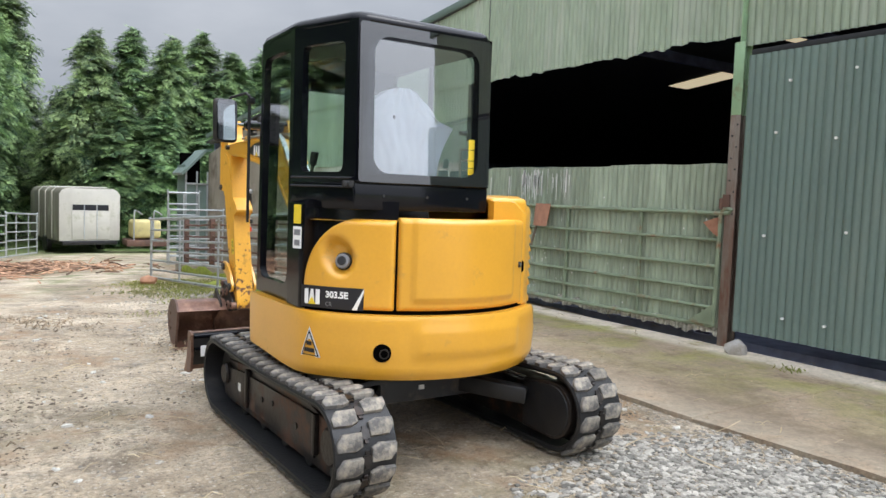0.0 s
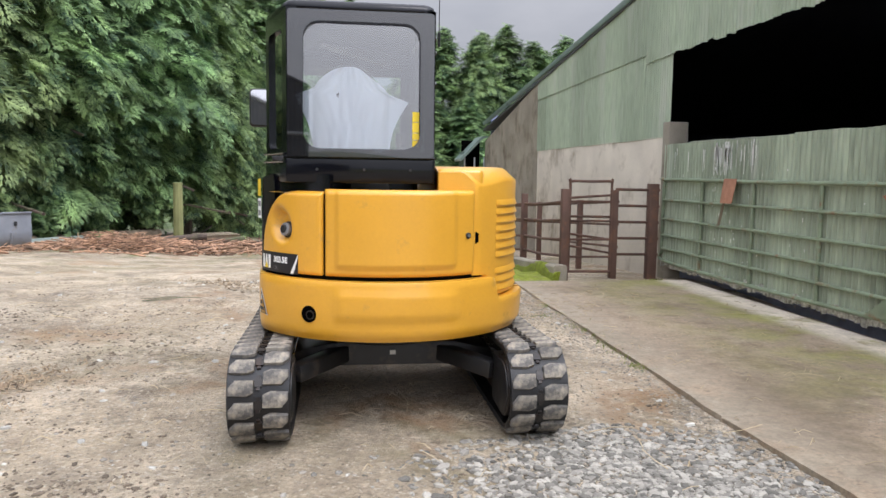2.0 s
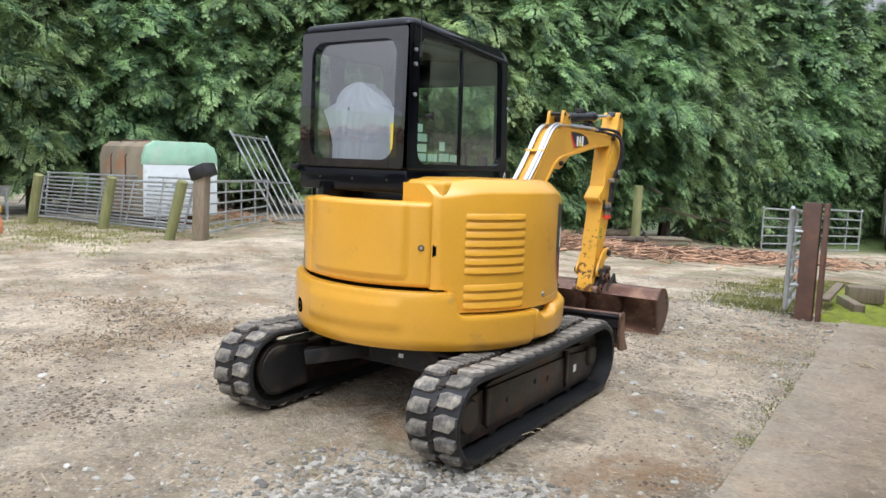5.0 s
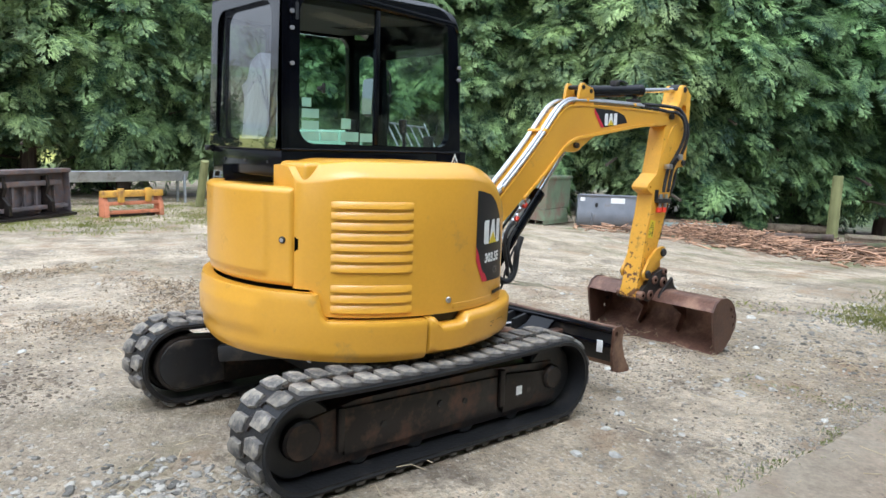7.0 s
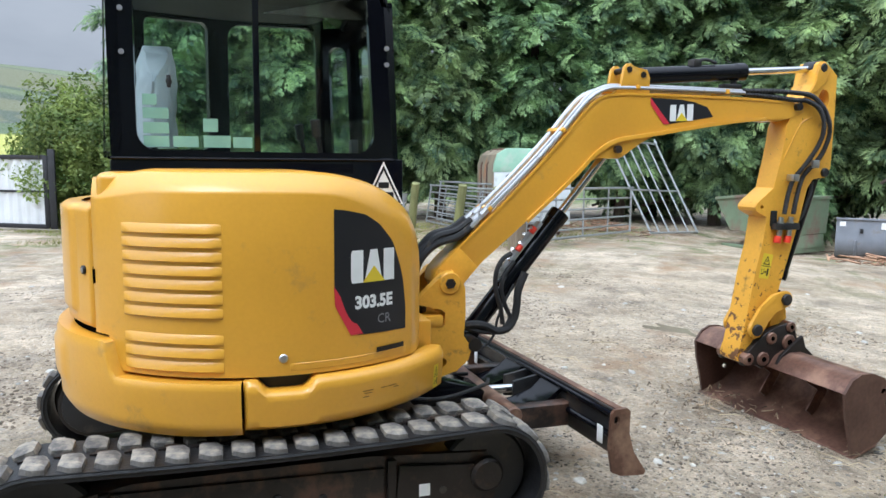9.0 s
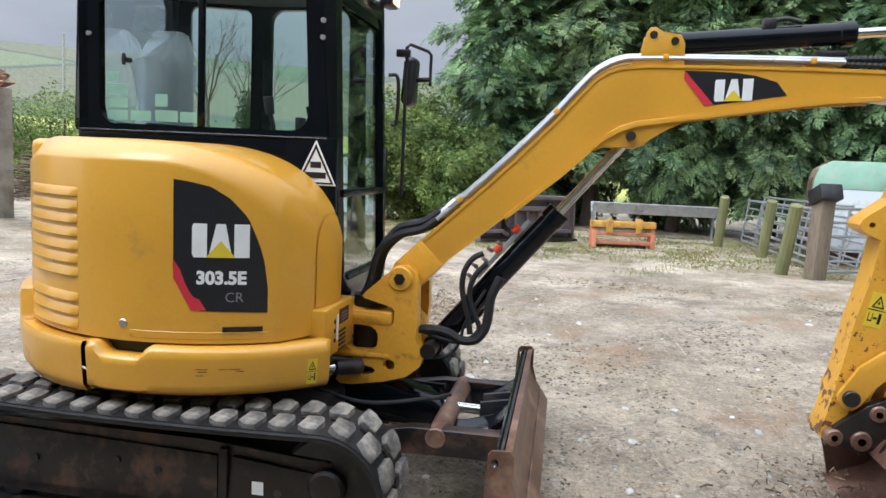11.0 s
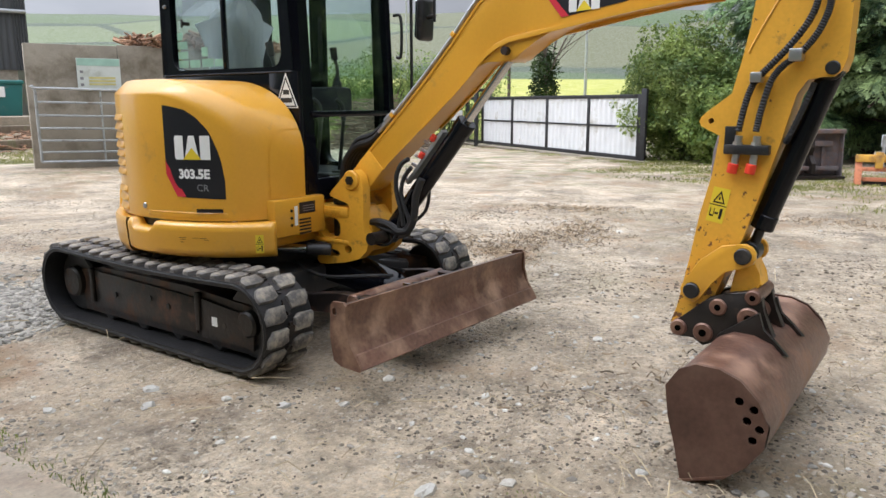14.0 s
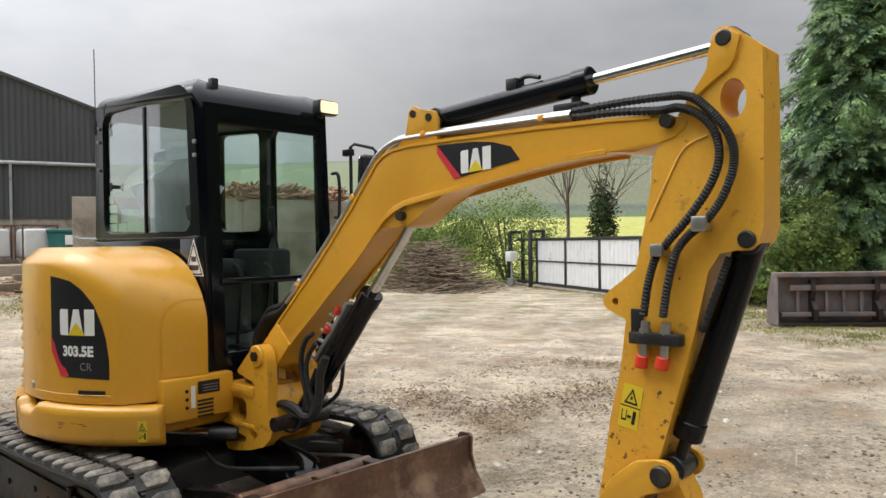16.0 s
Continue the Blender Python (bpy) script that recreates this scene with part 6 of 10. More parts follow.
bm = BM()
secs = []
for k, z in ((0.985, 2.312), (1.0, 2.322), (1.003, 2.342), (0.990, 2.364), (0.955, 2.378), (0.80, 2.389), (0.4, 2.395)):
    ring = []
    for p in ring_plan(k):
        q = p.y if p.y < 0.2 else 0.2 + (p.y - 0.2) * 0.86
        ring.append(Vector((p.x, q, z - 0.235 + math.sqrt(max(0.0, 0.235 ** 2 - max(0.0, q - 0.315) ** 2)))))
    secs.append(ring)
loft(bm, secs)
part("roof", bm, "black", cab, "black rounded cab roof", 50)
# skirt below the sill: overhangs the engine door, stops at the cab door
for i in (5, 6, 0):
    a, b = Vector(PLAN[i]), Vector(PLAN[(i + 1) % len(PLAN)])
    d2 = (b - a).normalized()
    o = Vector((d2.y, -d2.x)) * 0.006
    if i == 0:
        b = Vector((b.x, 0.40))
    bm, _ = wall_frame(a + o - d2 * 0.004, b + o, 1.385, 1.522, None, 0.10)
    bmesh.ops.bevel(bm, geom=bm.edges[:], offset=0.010, segments=2, profile=0.5, affect="EDGES")
    part("cab_base", bm, "black", cab, "black cab base with a pressed sill line")
bm = BM()
for z in (1.500, 1.545):
    tube(bm, [(-0.745, -0.19, z), (-0.60, -0.635, z)], 0.007, 6)
    tube(bm, [(-0.60, -0.636, 1.528), (0.24, -0.636, 1.528)], 0.006, 6)
    tube(bm, [(0.242, -0.63, 1.528), (0.242, 0.545, 1.528)], 0.006, 6)
part("sill_trim", bm, "black", cab)
# black left side panels down to the lower band
bm = BM()
secs = []
for i in range(15):
    a = -153.6 + (-167.5 + 153.6) * i / 14
    p = polar(a, 0.828, 0)
    p.x = max(p.x, -0.752)
    sec = [Vector((p.x, p.y, 0.86)), Vector((p.x, p.y, 1.1)), Vector((p.x * 0.99, p.y, 1.41)), Vector((p.x * 0.93, p.y * 0.95, 1.43)), Vector((p.x * 0.6, p.y * 0.9, 1.43)), Vector((p.x * 0.6, p.y * 0.9, 0.86))]
    secs.append(sec)
loft(bm, secs)
part("left_side_panel", bm, "black", cab, "black lower side panel under the door")
bm = BM()
secs = []
for i in range(13):
    a = -153.4 + 36 * i / 12
    p = polar(a, 0.765, 0)
    secs.append([Vector((p.x, p.y, 0.95)), Vector((p.x, p.y, 1.36)), Vector((p.x, p.y, 1.43)), Vector((p.x * 0.6, p.y * 0.6, 1.43)), Vector((p.x * 0.6, p.y * 0.6, 0.95))])
loft(bm, secs)
part("rear_left_panel", bm, "black", cab, "black panel behind the yellow cover")
# stickers on the left panel
bm = BM()
for a, z0, z1 in ((-156.5, 1.30, 1.40),):
    bm.faces.new([bm.verts.new(polar(x, 0.834, z)) for x, z in ((-158.2, z0), (-154.6, z0), (-154.6, z1), (-158.2, z1))])
part("yellow_sticker", bm, "yellow_mark", cab, "yellow sticker", 0)
bm = BM()
bm.faces.new([bm.verts.new(polar(x, 0.834, z)) for x, z in ((-158.4, 1.17), (-154.2, 1.17), (-154.2, 1.285), (-158.4, 1.285))])
part("white_sticker", bm, "white_mark", cab, "white noise-rating sticker", 0)
for z0, z1, a0, a1 in ((1.185, 1.215, -157.6, -155.0), (1.24, 1.27, -157.8, -154.8)):
    bm = BM()
    bm.faces.new([bm.verts.new(polar(x, 0.8355, z)) for x, z in ((a0, z0), (a1, z0), (a1, z1), (a0, z1))])
    part("sticker_bar", bm, "grey_mark", cab, "", 0)
# right side below the sill, behind the hood, with the plate
bm = BM()
prism(bm, [(0.36, 0.80), (0.59, 0.80), (0.59, 1.53), (0.52, 1.54), (0.36, 1.53)], 0.205, 0.243, 0.006)
part("right_front_panel", bm, "black", cab)
warning_triangle(lambda u, v, o: Vector((0.2455 + o, 0.50 + u, 1.33 + v)), 0.185, cab)
bm = BM()
box(bm, (-0.62, 0.53, 0.80), (0.235, 0.60, 0.93), 0.012)
part("front_sill", bm, "black", cab)
# headliner, inner pillars and roof bracket
bm = BM()
prism(bm, [(0.18, -0.57), (0.18, 0.36), (-0.46, 0.36), (-0.66, 0.30), (-0.68, -0.15), (-0.55, -0.57)], 2.255, 2.285, axis="z")
M["liner"] = material("dark_headliner", (0.05, 0.05, 0.052), 0.8, vary=0.1)
part("headliner", bm, "liner", cab)
bm = BM()
box(bm, (0.065, 0.43, 2.30), (0.105, 0.47, 2.375), 0.004)
part("roof_bracket", bm, "black_matt", cab)
# floor and inside
bm = BM()
prism(bm, [(0.19, -0.57), (0.19, 0.555), (-0.56, 0.56), (-0.67, 0.40), (-0.69, -0.15), (-0.55, -0.57)], 0.88, 0.92, axis="z")
part("cab_floor", bm, "liner", cab)
bm = BM()
box(bm, (-0.52, -0.56, 0.92), (0.18, -0.10, 1.28), 0.03)
part("seat_box", bm, "liner", cab)
for x in (-0.53, 0.02):
    bm = BM()
    box(bm, (x, -0.12, 1.28), (x + 0.15, 0.30, 1.46), 0.03)
    part("side_console", bm, "seat", cab, "dark grey control console")
for x in (-0.45, 0.09):
    bm = BM()
    tube(bm, smooth_path([(x, 0.22, 1.46), (x, 0.24, 1.56), (x + 0.01, 0.22, 1.66)]), 0.011, 8)
    cyl(bm, (x, 0.23, 1.455), (x, 0.235, 1.53), 0.035, 12, 0.014)
    cyl(bm, (x + 0.005, 0.225, 1.63), (x + 0.012, 0.215, 1.71), 0.021, 12, 0.024, 0.005)
    part("joystick", bm, "black_matt", cab, "black joystick with rubber boot")
for x in (-0.27, -0.07):
    bm = BM()
    tube(bm, [(x, 0.40, 0.92), (x, 0.45, 1.25)], 0.012, 8)
    tube(bm, smooth_path([(x, 0.45, 1.25), (x, 0.44, 1.34), (x + 0.03, 0.42, 1.38)]), 0.016, 8)
    box(bm, (x - 0.05, 0.38, 0.92), (x + 0.05, 0.56, 0.94), 0.005)
    part("travel_lever", bm, "black_matt", cab)
bm = BM()
box(bm, (0.10, 0.37, 1.52), (0.17, 0.40, 1.62), 0.008)
part("monitor", bm, "black_matt", cab)
bm = BM()
box(bm, (-0.46, -0.45, 1.28), (0.0, 0.05, 1.40), 0.05, seg=3)
seat = part("seat", bm, "seat", cab, "dark seat under a plastic sheet")
bm = BM()
box(bm, (-0.36, -0.515, 1.38), (-0.10, -0.475, 1.90), 0.018, None, 3)
part("backrest", bm, "seat", seat)

# white plastic bag pulled over the seat back: wide shoulders, drooping corners
def sheet():
    bm = BM()
    nu, nv = 44, 30
    def outline(v):
        """Half width of the bag at a share of its height: straight sides, pulled-out ears, a round top."""
        if v < 0.68:
            return 0.215 + 0.110 * (v / 0.68) ** 1.8
        if v < 0.78:
            return 0.325 - 0.125 * ((v - 0.68) / 0.10) ** 0.8
        return 0.200 - 0.11 * ((v - 0.78) / 0.22) ** 1.6
    rows = []
    for side in (-1, 1):
        g = []
        for j in range(nv + 1):
            v = j / nv
            row = []
            for i in range(nu + 1):
                u = i / nu * 2 - 1
                half = outline(v) * (1.04 if u > 0 else 1.0)
                z = 1.575 + 0.465 * v - 0.035 * abs(u) ** 2.4 * v * (1.5 if u > 0 else 0.4)
                crease = 0.018 * max(0.0, 1 - abs(u * half - 0.06 + 0.10 * (1 - v)) / 0.03) - 0.014 * max(0.0, 1 - abs(u * half + 0.07) / 0.025)
                fold = 0.010 * math.sin(8 * u + 4 * v) + 0.008 * math.sin(15 * u - 11 * v) + 0.005 * math.sin(31 * u + 7 * v)
                belly = 0.085 * math.sqrt(max(0.0, 1 - min(1.0, abs(u * half) / 0.21) ** 2)) * (1 - 0.5 * v * v) + 0.006
                row.append(bm.verts.new((-0.232 + u * half, -0.485 + side * belly + fold * (1 - abs(u)) - crease + 0.03 * v, z)))
            g.append(row)
        for j in range(nv):
            for i in range(nu):
                bm.faces.new((g[j][i], g[j][i + 1], g[j + 1][i + 1], g[j + 1][i]))
        rows.append(g)
    a, b = rows
    for j in range(nv):
        for e in (0, nu):
            bm.faces.new((a[j][e], a[j + 1][e], b[j + 1][e], b[j][e]))
    for i in range(nu):
        bm.faces.new((a[nv][i], a[nv][i + 1], b[nv][i + 1], b[nv][i]))
    return part("plastic_cover", bm, "plastic", seat, "crumpled white plastic bag over the seat", 60)


sheet()
# mirror on its looped arm, left front, with the long upright rod
bm = BM()
tube(bm, [(-0.700, 0.655, 2.06), (-0.700, 0.655, 1.26)], 0.010, 8)
part("mirror_rod", bm, "black_matt", cab, "long upright black rod")
bm = BM()
box(bm, (-0.715, 0.60, 2.005), (-0.68, 0.675, 2.045), 0.006)
part("mirror_bracket", bm, "black_matt", cab)
bm = BM()
tube(bm, [(-0.700, 0.655, 2.055), (-0.715, 0.67, 2.075), (-0.785, 0.755, 2.05), (-0.795, 0.77, 2.03), (-0.795, 0.77, 1.865)], 0.009, 8)
part("mirror_arm", bm, "black_matt", cab, "thin black mirror arm")
bm = BM()
cyl(bm, (-0.795, 0.77, 1.90), (-0.835, 0.69, 1.90), 0.014, 10)
part("mirror_joint", bm, "black_matt", cab)
MT = Matrix.Translation((-0.855, 0.650, 1.89)) @ Matrix.Rotation(radians(-3), 4, "X")
bm = BM()
box(bm, (-0.075, -0.03, -0.135), (0.075, 0.03, 0.135), 0.028, MT, 3)
mh = part("mirror_housing", bm, "black_matt", cab, "black mirror housing")
bm = BM()
prism(bm, rounded_rect(-0.063, 0.063, -0.122, 0.122, 0.025), -0.036, -0.0315, axis="y")
bmesh.ops.transform(bm, matrix=MT, verts=bm.verts[:])
part("mirror_face", bm, "mirror", mh, "mirror glass", 0)
# work lamp on the roof's front, grab handles, aerial
bm = BM()
box(bm, (-0.645, 0.545, 2.238), (-0.50, 0.615, 2.325), 0.014)
box(bm, (-0.59, 0.47, 2.22), (-0.555, 0.55, 2.27), 0.005)
wl_ = part("work_lamp", bm, "black_matt", cab, "black work lamp housing")
lamp_glow = bpy.data.materials.new("lit_lamp")
lamp_glow.use_nodes = True
lg = lamp_glow.node_tree.nodes["Principled BSDF"]
lg.inputs["Base Color"].default_value = (1, 0.9, 0.7, 1)
lg.inputs["Emission Color"].default_value = (1.0, 0.72, 0.36, 1)
lg.inputs["Emission Strength"].default_value = 1.1
bm = BM()
prism(bm, rounded_rect(-0.635, -0.510, 2.248, 2.315, 0.012), 0.616, 0.621, axis="y")
part("lamp_lens", bm, lamp_glow, wl_, "lit warm white lamp lens", 0)
bm = BM()
tube(bm, smooth_path([(-0.615, 0.58, 1.90), (-0.625, 0.63, 1.88), (-0.625, 0.63, 1.66), (-0.615, 0.60, 1.64)]), 0.010, 8)
part("grab_handle", bm, "black_matt", cab)
bm = BM()
tube(bm, [(0.262, -0.56, 2.22), (0.262, -0.565, 2.68)], 0.0028, 5)
cyl(bm, (0.262, -0.56, 2.16), (0.262, -0.56, 2.24), 0.008, 8)
part("aerial", bm, "black_matt", cab, "thin black aerial")
bm = BM()
cyl(bm, (-0.62, -0.62, 1.515), (-0.62, -0.665, 1.515), 0.016, 10)
box(bm, (-0.66, -0.655, 1.50), (-0.60, -0.64, 1.53), 0.004)
part("latch", bm, "black_matt", cab)
for x in (-0.42, -0.16, 0.10):
    bm = BM()
    cyl(bm, (x, -0.632, 1.46), (x, -0.64, 1.46), 0.008, 8)
    part("screw", bm, "black_matt", cab)

# --- front frame and swing post
bm = BM()
box(bm, (-0.30, 0.25, 0.56), (0.44, 0.54, 0.84), 0.02)
part("deck_frame", bm, "yellow_worn", digger, "yellow main deck")
bm = BM()
box(bm, (0.12, 0.40, 0.632), (0.505, 0.652, 0.842), 0.014)
vb = part("vent_box", bm, "yellow", digger, "yellow box with a small grille")
for k in range(5):
    bm = BM()
    box(bm, (0.240, 0.650, 0.638 + 0.019 * k), (0.328, 0.655, 0.648 + 0.019 * k))
    part("grille_slot", bm, "black_mark", vb, "", 0)
bm = BM()
box(bm, (0.205, 0.651, 0.752), (0.325, 0.655, 0.815))
part("data_plate", bm, "black_mark", vb, "dark data plate", 0)
bm = BM()
for k in range(3):
    box(bm, (0.215, 0.655, 0.764 + 0.014 * k), (0.300, 0.6555, 0.768 + 0.014 * k))
part("plate_bars", bm, "grey_mark", vb, "", 0)
bm = BM()
box(bm, (0.340, 0.651, 0.690), (0.362, 0.655, 0.798))
part("white_strip", bm, "white_mark", vb, "", 0)
for z in (0.695, 0.735, 0.775):
    bm = BM()
    cyl(bm, (0.385, 0.650, z), (0.385, 0.656, z), 0.009, 10)
    part("screw", bm, "rust_dark", vb)
bm = BM()
cyl(bm, (-0.02, 0.70, 0.47), (-0.02, 0.70, 0.83), 0.085, 24)
part("king_pin", bm, "black_matt", digger)
post = new("swing_post")
post.parent = digger
tagged(post, "heavy yellow cast swing post")
BXC = -0.03
POST = [(0.60, 0.575), (0.66, 0.562), (0.655, 0.542), (0.590, 0.480), (0.578, 0.450), (0.600, 0.432), (0.66, 0.434), (0.80, 0.458), (0.905, 0.490), (0.965, 0.540), (0.985, 0.60), (0.940, 0.665), (0.948, 0.777), (0.945, 0.90), (0.925, 0.965),
        (0.885, 0.992), (0.835, 0.982), (0.800, 0.950), (0.705, 0.862), (0.692, 0.846), (0.702, 0.834), (0.825, 0.802), (0.842, 0.785), (0.838, 0.725), (0.80, 0.722), (0.70, 0.728), (0.615, 0.722), (0.592, 0.66)]
for s in (-1, 1):
    bm = BM()
    x = BXC + s * 0.125
    hole = [(0.690 + 0.080 * math.copysign(abs(math.cos(k * math.pi / 10)) ** 0.7, math.cos(k * math.pi / 10)), 0.652 + 0.060 * math.copysign(abs(math.sin(k * math.pi / 10)) ** 0.7, math.sin(k * math.pi / 10))) for k in range(20)]
    prism(bm, POST, x - 0.03, x + 0.03, holes=[hole, circle2(0.700, 0.505, 0.062, 16, 0.022), circle2(0.825, 0.538, 0.028, 12, 0.024)])
    part("cheek", bm, "yellow_worn", post, "cast cheek with oval openings", 40)
bm = BM()
prism(bm, [(0.84, 0.50), (0.93, 0.53), (0.965, 0.62), (0.95, 0.72), (0.90, 0.78), (0.84, 0.74)], BXC - 0.10, BXC + 0.10, 0.02)
part("post_body", bm, "yellow_worn", post)
for z0, z1 in ((0.560, 0.590), (0.716, 0.778)):
    bm = BM()
    box(bm, (BXC - 0.10, 0.56, z0), (BXC + 0.162, 0.832, z1), 0.012)
    part("swing_bracket", bm, "yellow_worn", post)
bm = BM()
box(bm, (BXC + 0.158, 0.635, 0.736), (BXC + 0.166, 0.775, 0.762), 0.003)
part("cast_plate", bm, "yellow_worn", post, "raised cast lettering plate, worn brown")
for s in (-1, 1):
    bm = BM()
    cyl(bm, (BXC + s * 0.10, 0.862, 0.934), (BXC + s * 0.166, 0.862, 0.934), 0.056, 24, bevel=0.006)
    part("pin_boss", bm, "yellow_worn", post)
bm = BM()
cyl(bm, (BXC - 0.178, 0.862, 0.934), (BXC + 0.178, 0.862, 0.934), 0.026, 6)
part("pin", bm, "rust_dark", post)
bm = BM()
cyl(bm, (BXC - 0.16, 1.00, 0.615), (BXC + 0.16, 1.00, 0.615), 0.035, 18)
part("pin", bm, "rust_dark", post)
bm = BM()
cyl(bm, (0.42, 0.36, 0.545), (0.22, 0.62, 0.535), 0.024, 16)
part("swing_rod", bm, "chrome", digger, "bright slewing cylinder rod")
bm = BM()
cyl(bm, (0.235, 0.60, 0.535), (0.13, 0.70, 0.525), 0.036, 16, bevel=0.008)
part("rod_eye", bm, "black_matt", digger, "dark rod end in the slot of the casting")

# --- boom
bm = BM()
BOOM = [(0.810, 0.985), (0.86, 1.035), (0.93, 1.100), (1.02, 1.185), (1.17, 1.325), (1.33, 1.482), (1.49, 1.650), (1.58, 1.755), (1.655, 1.838), (1.70, 1.868), (1.75, 1.885), (1.85, 1.895), (2.10, 1.898), (2.50, 1.898), (2.75, 1.893),
        (2.94, 1.884), (3.02, 1.872), (3.046, 1.850), (3.035, 1.825), (3.00, 1.808), (2.93, 1.788), (2.86, 1.770), (2.75, 1.780), (2.60, 1.770), (2.39, 1.745), (2.187, 1.715), (2.07, 1.688), (1.96, 1.645), (1.90, 1.595), (1.865, 1.563), (1.825, 1.548), (1.76, 1.560),
        (1.70, 1.560), (1.655, 1.542), (1.60, 1.485), (1.52, 1.413), (1.36, 1.275), (1.20, 1.140), (1.06, 1.022), (0.97, 0.925), (0.93, 0.880), (0.88, 0.862), (0.83, 0.880), (0.80, 0.93)]
prism(bm, BOOM, BXC - 0.080, BXC + 0.080, 0.010)
boom = part("boom", bm, "yellow", digger, "yellow cranked boom")
bm = BM()
for s in (-1, 1):
    line = [(1.30, 1.235), (1.52, 1.425), (1.61, 1.510), (1.653, 1.556), (1.706, 1.602), (1.761, 1.638), (1.828, 1.662), (2.07, 1.698), (2.40, 1.752), (2.60, 1.780), (2.76, 1.790)]
    prism(bm, line + [(a + 0.006, b - 0.020) for a, b in reversed(line)], BXC + s * 0.085 - 0.008, BXC + s * 0.085 + 0.008, 0.003)
    line = [(0.93, 1.100), (1.17, 1.325), (1.33, 1.482), (1.49, 1.650), (1.58, 1.755), (1.655, 1.838), (1.70, 1.868), (1.75, 1.885), (1.85, 1.895), (2.10, 1.898), (2.50, 1.898), (2.75, 1.893), (2.92, 1.885)]
    prism(bm, [(a, b - 0.002) for a, b in line] + [(a + 0.004, b - 0.014) for a, b in reversed(line)], BXC + s * 0.081 - 0.004, BXC + s * 0.081 + 0.004, 0.0)
part("boom_rib", bm, "yellow", boom)
for s in (-1, 1):
    bm = BM()
    prism(bm, [(0.815, 0.985), (0.935, 1.100), (1.035, 0.998), (0.97, 0.928), (0.93, 0.884), (0.88, 0.866), (0.835, 0.882), (0.804, 0.93)], BXC + s * 0.082 - 0.006, BXC + s * 0.082 + 0.006, 0.004)
    part("foot_casting", bm, "yellow_worn", boom, "cast foot with a welded seam")
for y, z, r in ((1.812, 1.598, 0.020), (2.982, 1.856, 0.022)):
    bm = BM()
    cyl(bm, (BXC - 0.108, y, z), (BXC + 0.108, y, z), r, 16)
    part("pin", bm, "rust_dark", boom)
for s in (-1, 1):
    bm = BM()
    prism(bm, [(1.78, 1.885), (1.835, 1.935), (1.845, 2.025), (1.862, 2.046), (1.884, 2.048), (1.905, 2.028), (1.945, 2.024), (1.985, 2.018), (2.002, 1.985), (2.005, 1.89)], BXC + s * 0.065 - 0.012, BXC + s * 0.065 + 0.012, 0.004)
    part("cylinder_lug", bm, "yellow", boom)
for y, z in ((1.874, 2.016), (1.961, 1.992)):
    bm = BM()
    cyl(bm, (BXC - 0.082, y, z), (BXC + 0.082, y, z), 0.016, 14)
    part("pin", bm, "rust_dark", boom)
# boom decals on both faces
for s in (-1, 1):
    x = BXC + s * 0.0815
    bd = None
    bm = BM()
    ring = [(2.008, 1.874), (2.20, 1.870), (2.285, 1.860), (2.37, 1.836), (2.412, 1.784), (2.13, 1.738), (2.095, 1.734)]
    bm.faces.new([bm.verts.new((x, a, b)) for a, b in ring])
    bd = part("boom_decal", bm, "black_mark", boom, "black decal with white blocks", 0)
    bm = BM()
    xr = x + s * 0.0015
    bm.faces.new([bm.verts.new((xr, a, b)) for a, b in [(2.008, 1.874), (2.008, 1.840), (2.095, 1.734), (2.132, 1.7385)]])
    part("red_stripe", bm, "red_mark", bd, "red slanting stripe", 0)
    maker_mark(bd, lambda u, v: Vector((x + s * 0.002, 2.205 + u, 1.800 + v + 0.06 * u)), 0.148, 0.088, k=s)

# steel pipes along the boom's top
for k, dx in enumerate((0.072, 0.050, 0.028, -0.07, -0.05)):
    bm = BM()
    lift = 0.022 + (0.012 if k == 1 else 0)
    line = [(1.00, 1.178 + lift), (1.17, 1.335 + lift), (1.33, 1.490 + lift), (1.49, 1.658 + lift), (1.58, 1.763 + lift), (1.66, 1.846 + lift), (1.75, 1.890 + lift), (1.85, 1.899 + lift), (2.10, 1.902 + lift), (2.40, 1.902 + lift), (2.62, 1.900 + lift)]
    tube(bm, smooth_path([(BXC + dx, a, b) for a, b in line], 5), 0.0110, 8)
    part("hydraulic_pipe", bm, "pipe", boom, "bright zinc hydraulic pipe")
for y, z, a in ((1.10, 1.290, 43), (1.50, 1.690, 47), (1.93, 1.925, 0), (2.50, 1.922, 0)):
    bm = BM()
    box(bm, (-0.086, -0.012, -0.010), (0.086, 0.012, 0.014), 0.003, Matrix.Translation((BXC, y, z)) @ Matrix.Rotation(radians(a), 4, "X"))
    part("pipe_clamp", bm, "yellow_worn", boom)
for k, dx in enumerate((-0.06, -0.03, 0.0, 0.03, 0.06, -0.045, 0.045)):
    bm = BM()
    o = 0.03 * (k // 5)
    tube(bm, smooth_path([(BXC + dx, 1.01, 1.205 + o), (BXC + dx, 0.93, 1.150 + o), (BXC + dx, 0.82, 1.115 + o), (BXC + dx, 0.735, 1.03), (BXC + dx, 0.70, 0.90), (BXC + dx, 0.66, 0.80)]), 0.019, 8)
    part("hose", bm, "hose", boom, "black hydraulic hose at the boom foot")


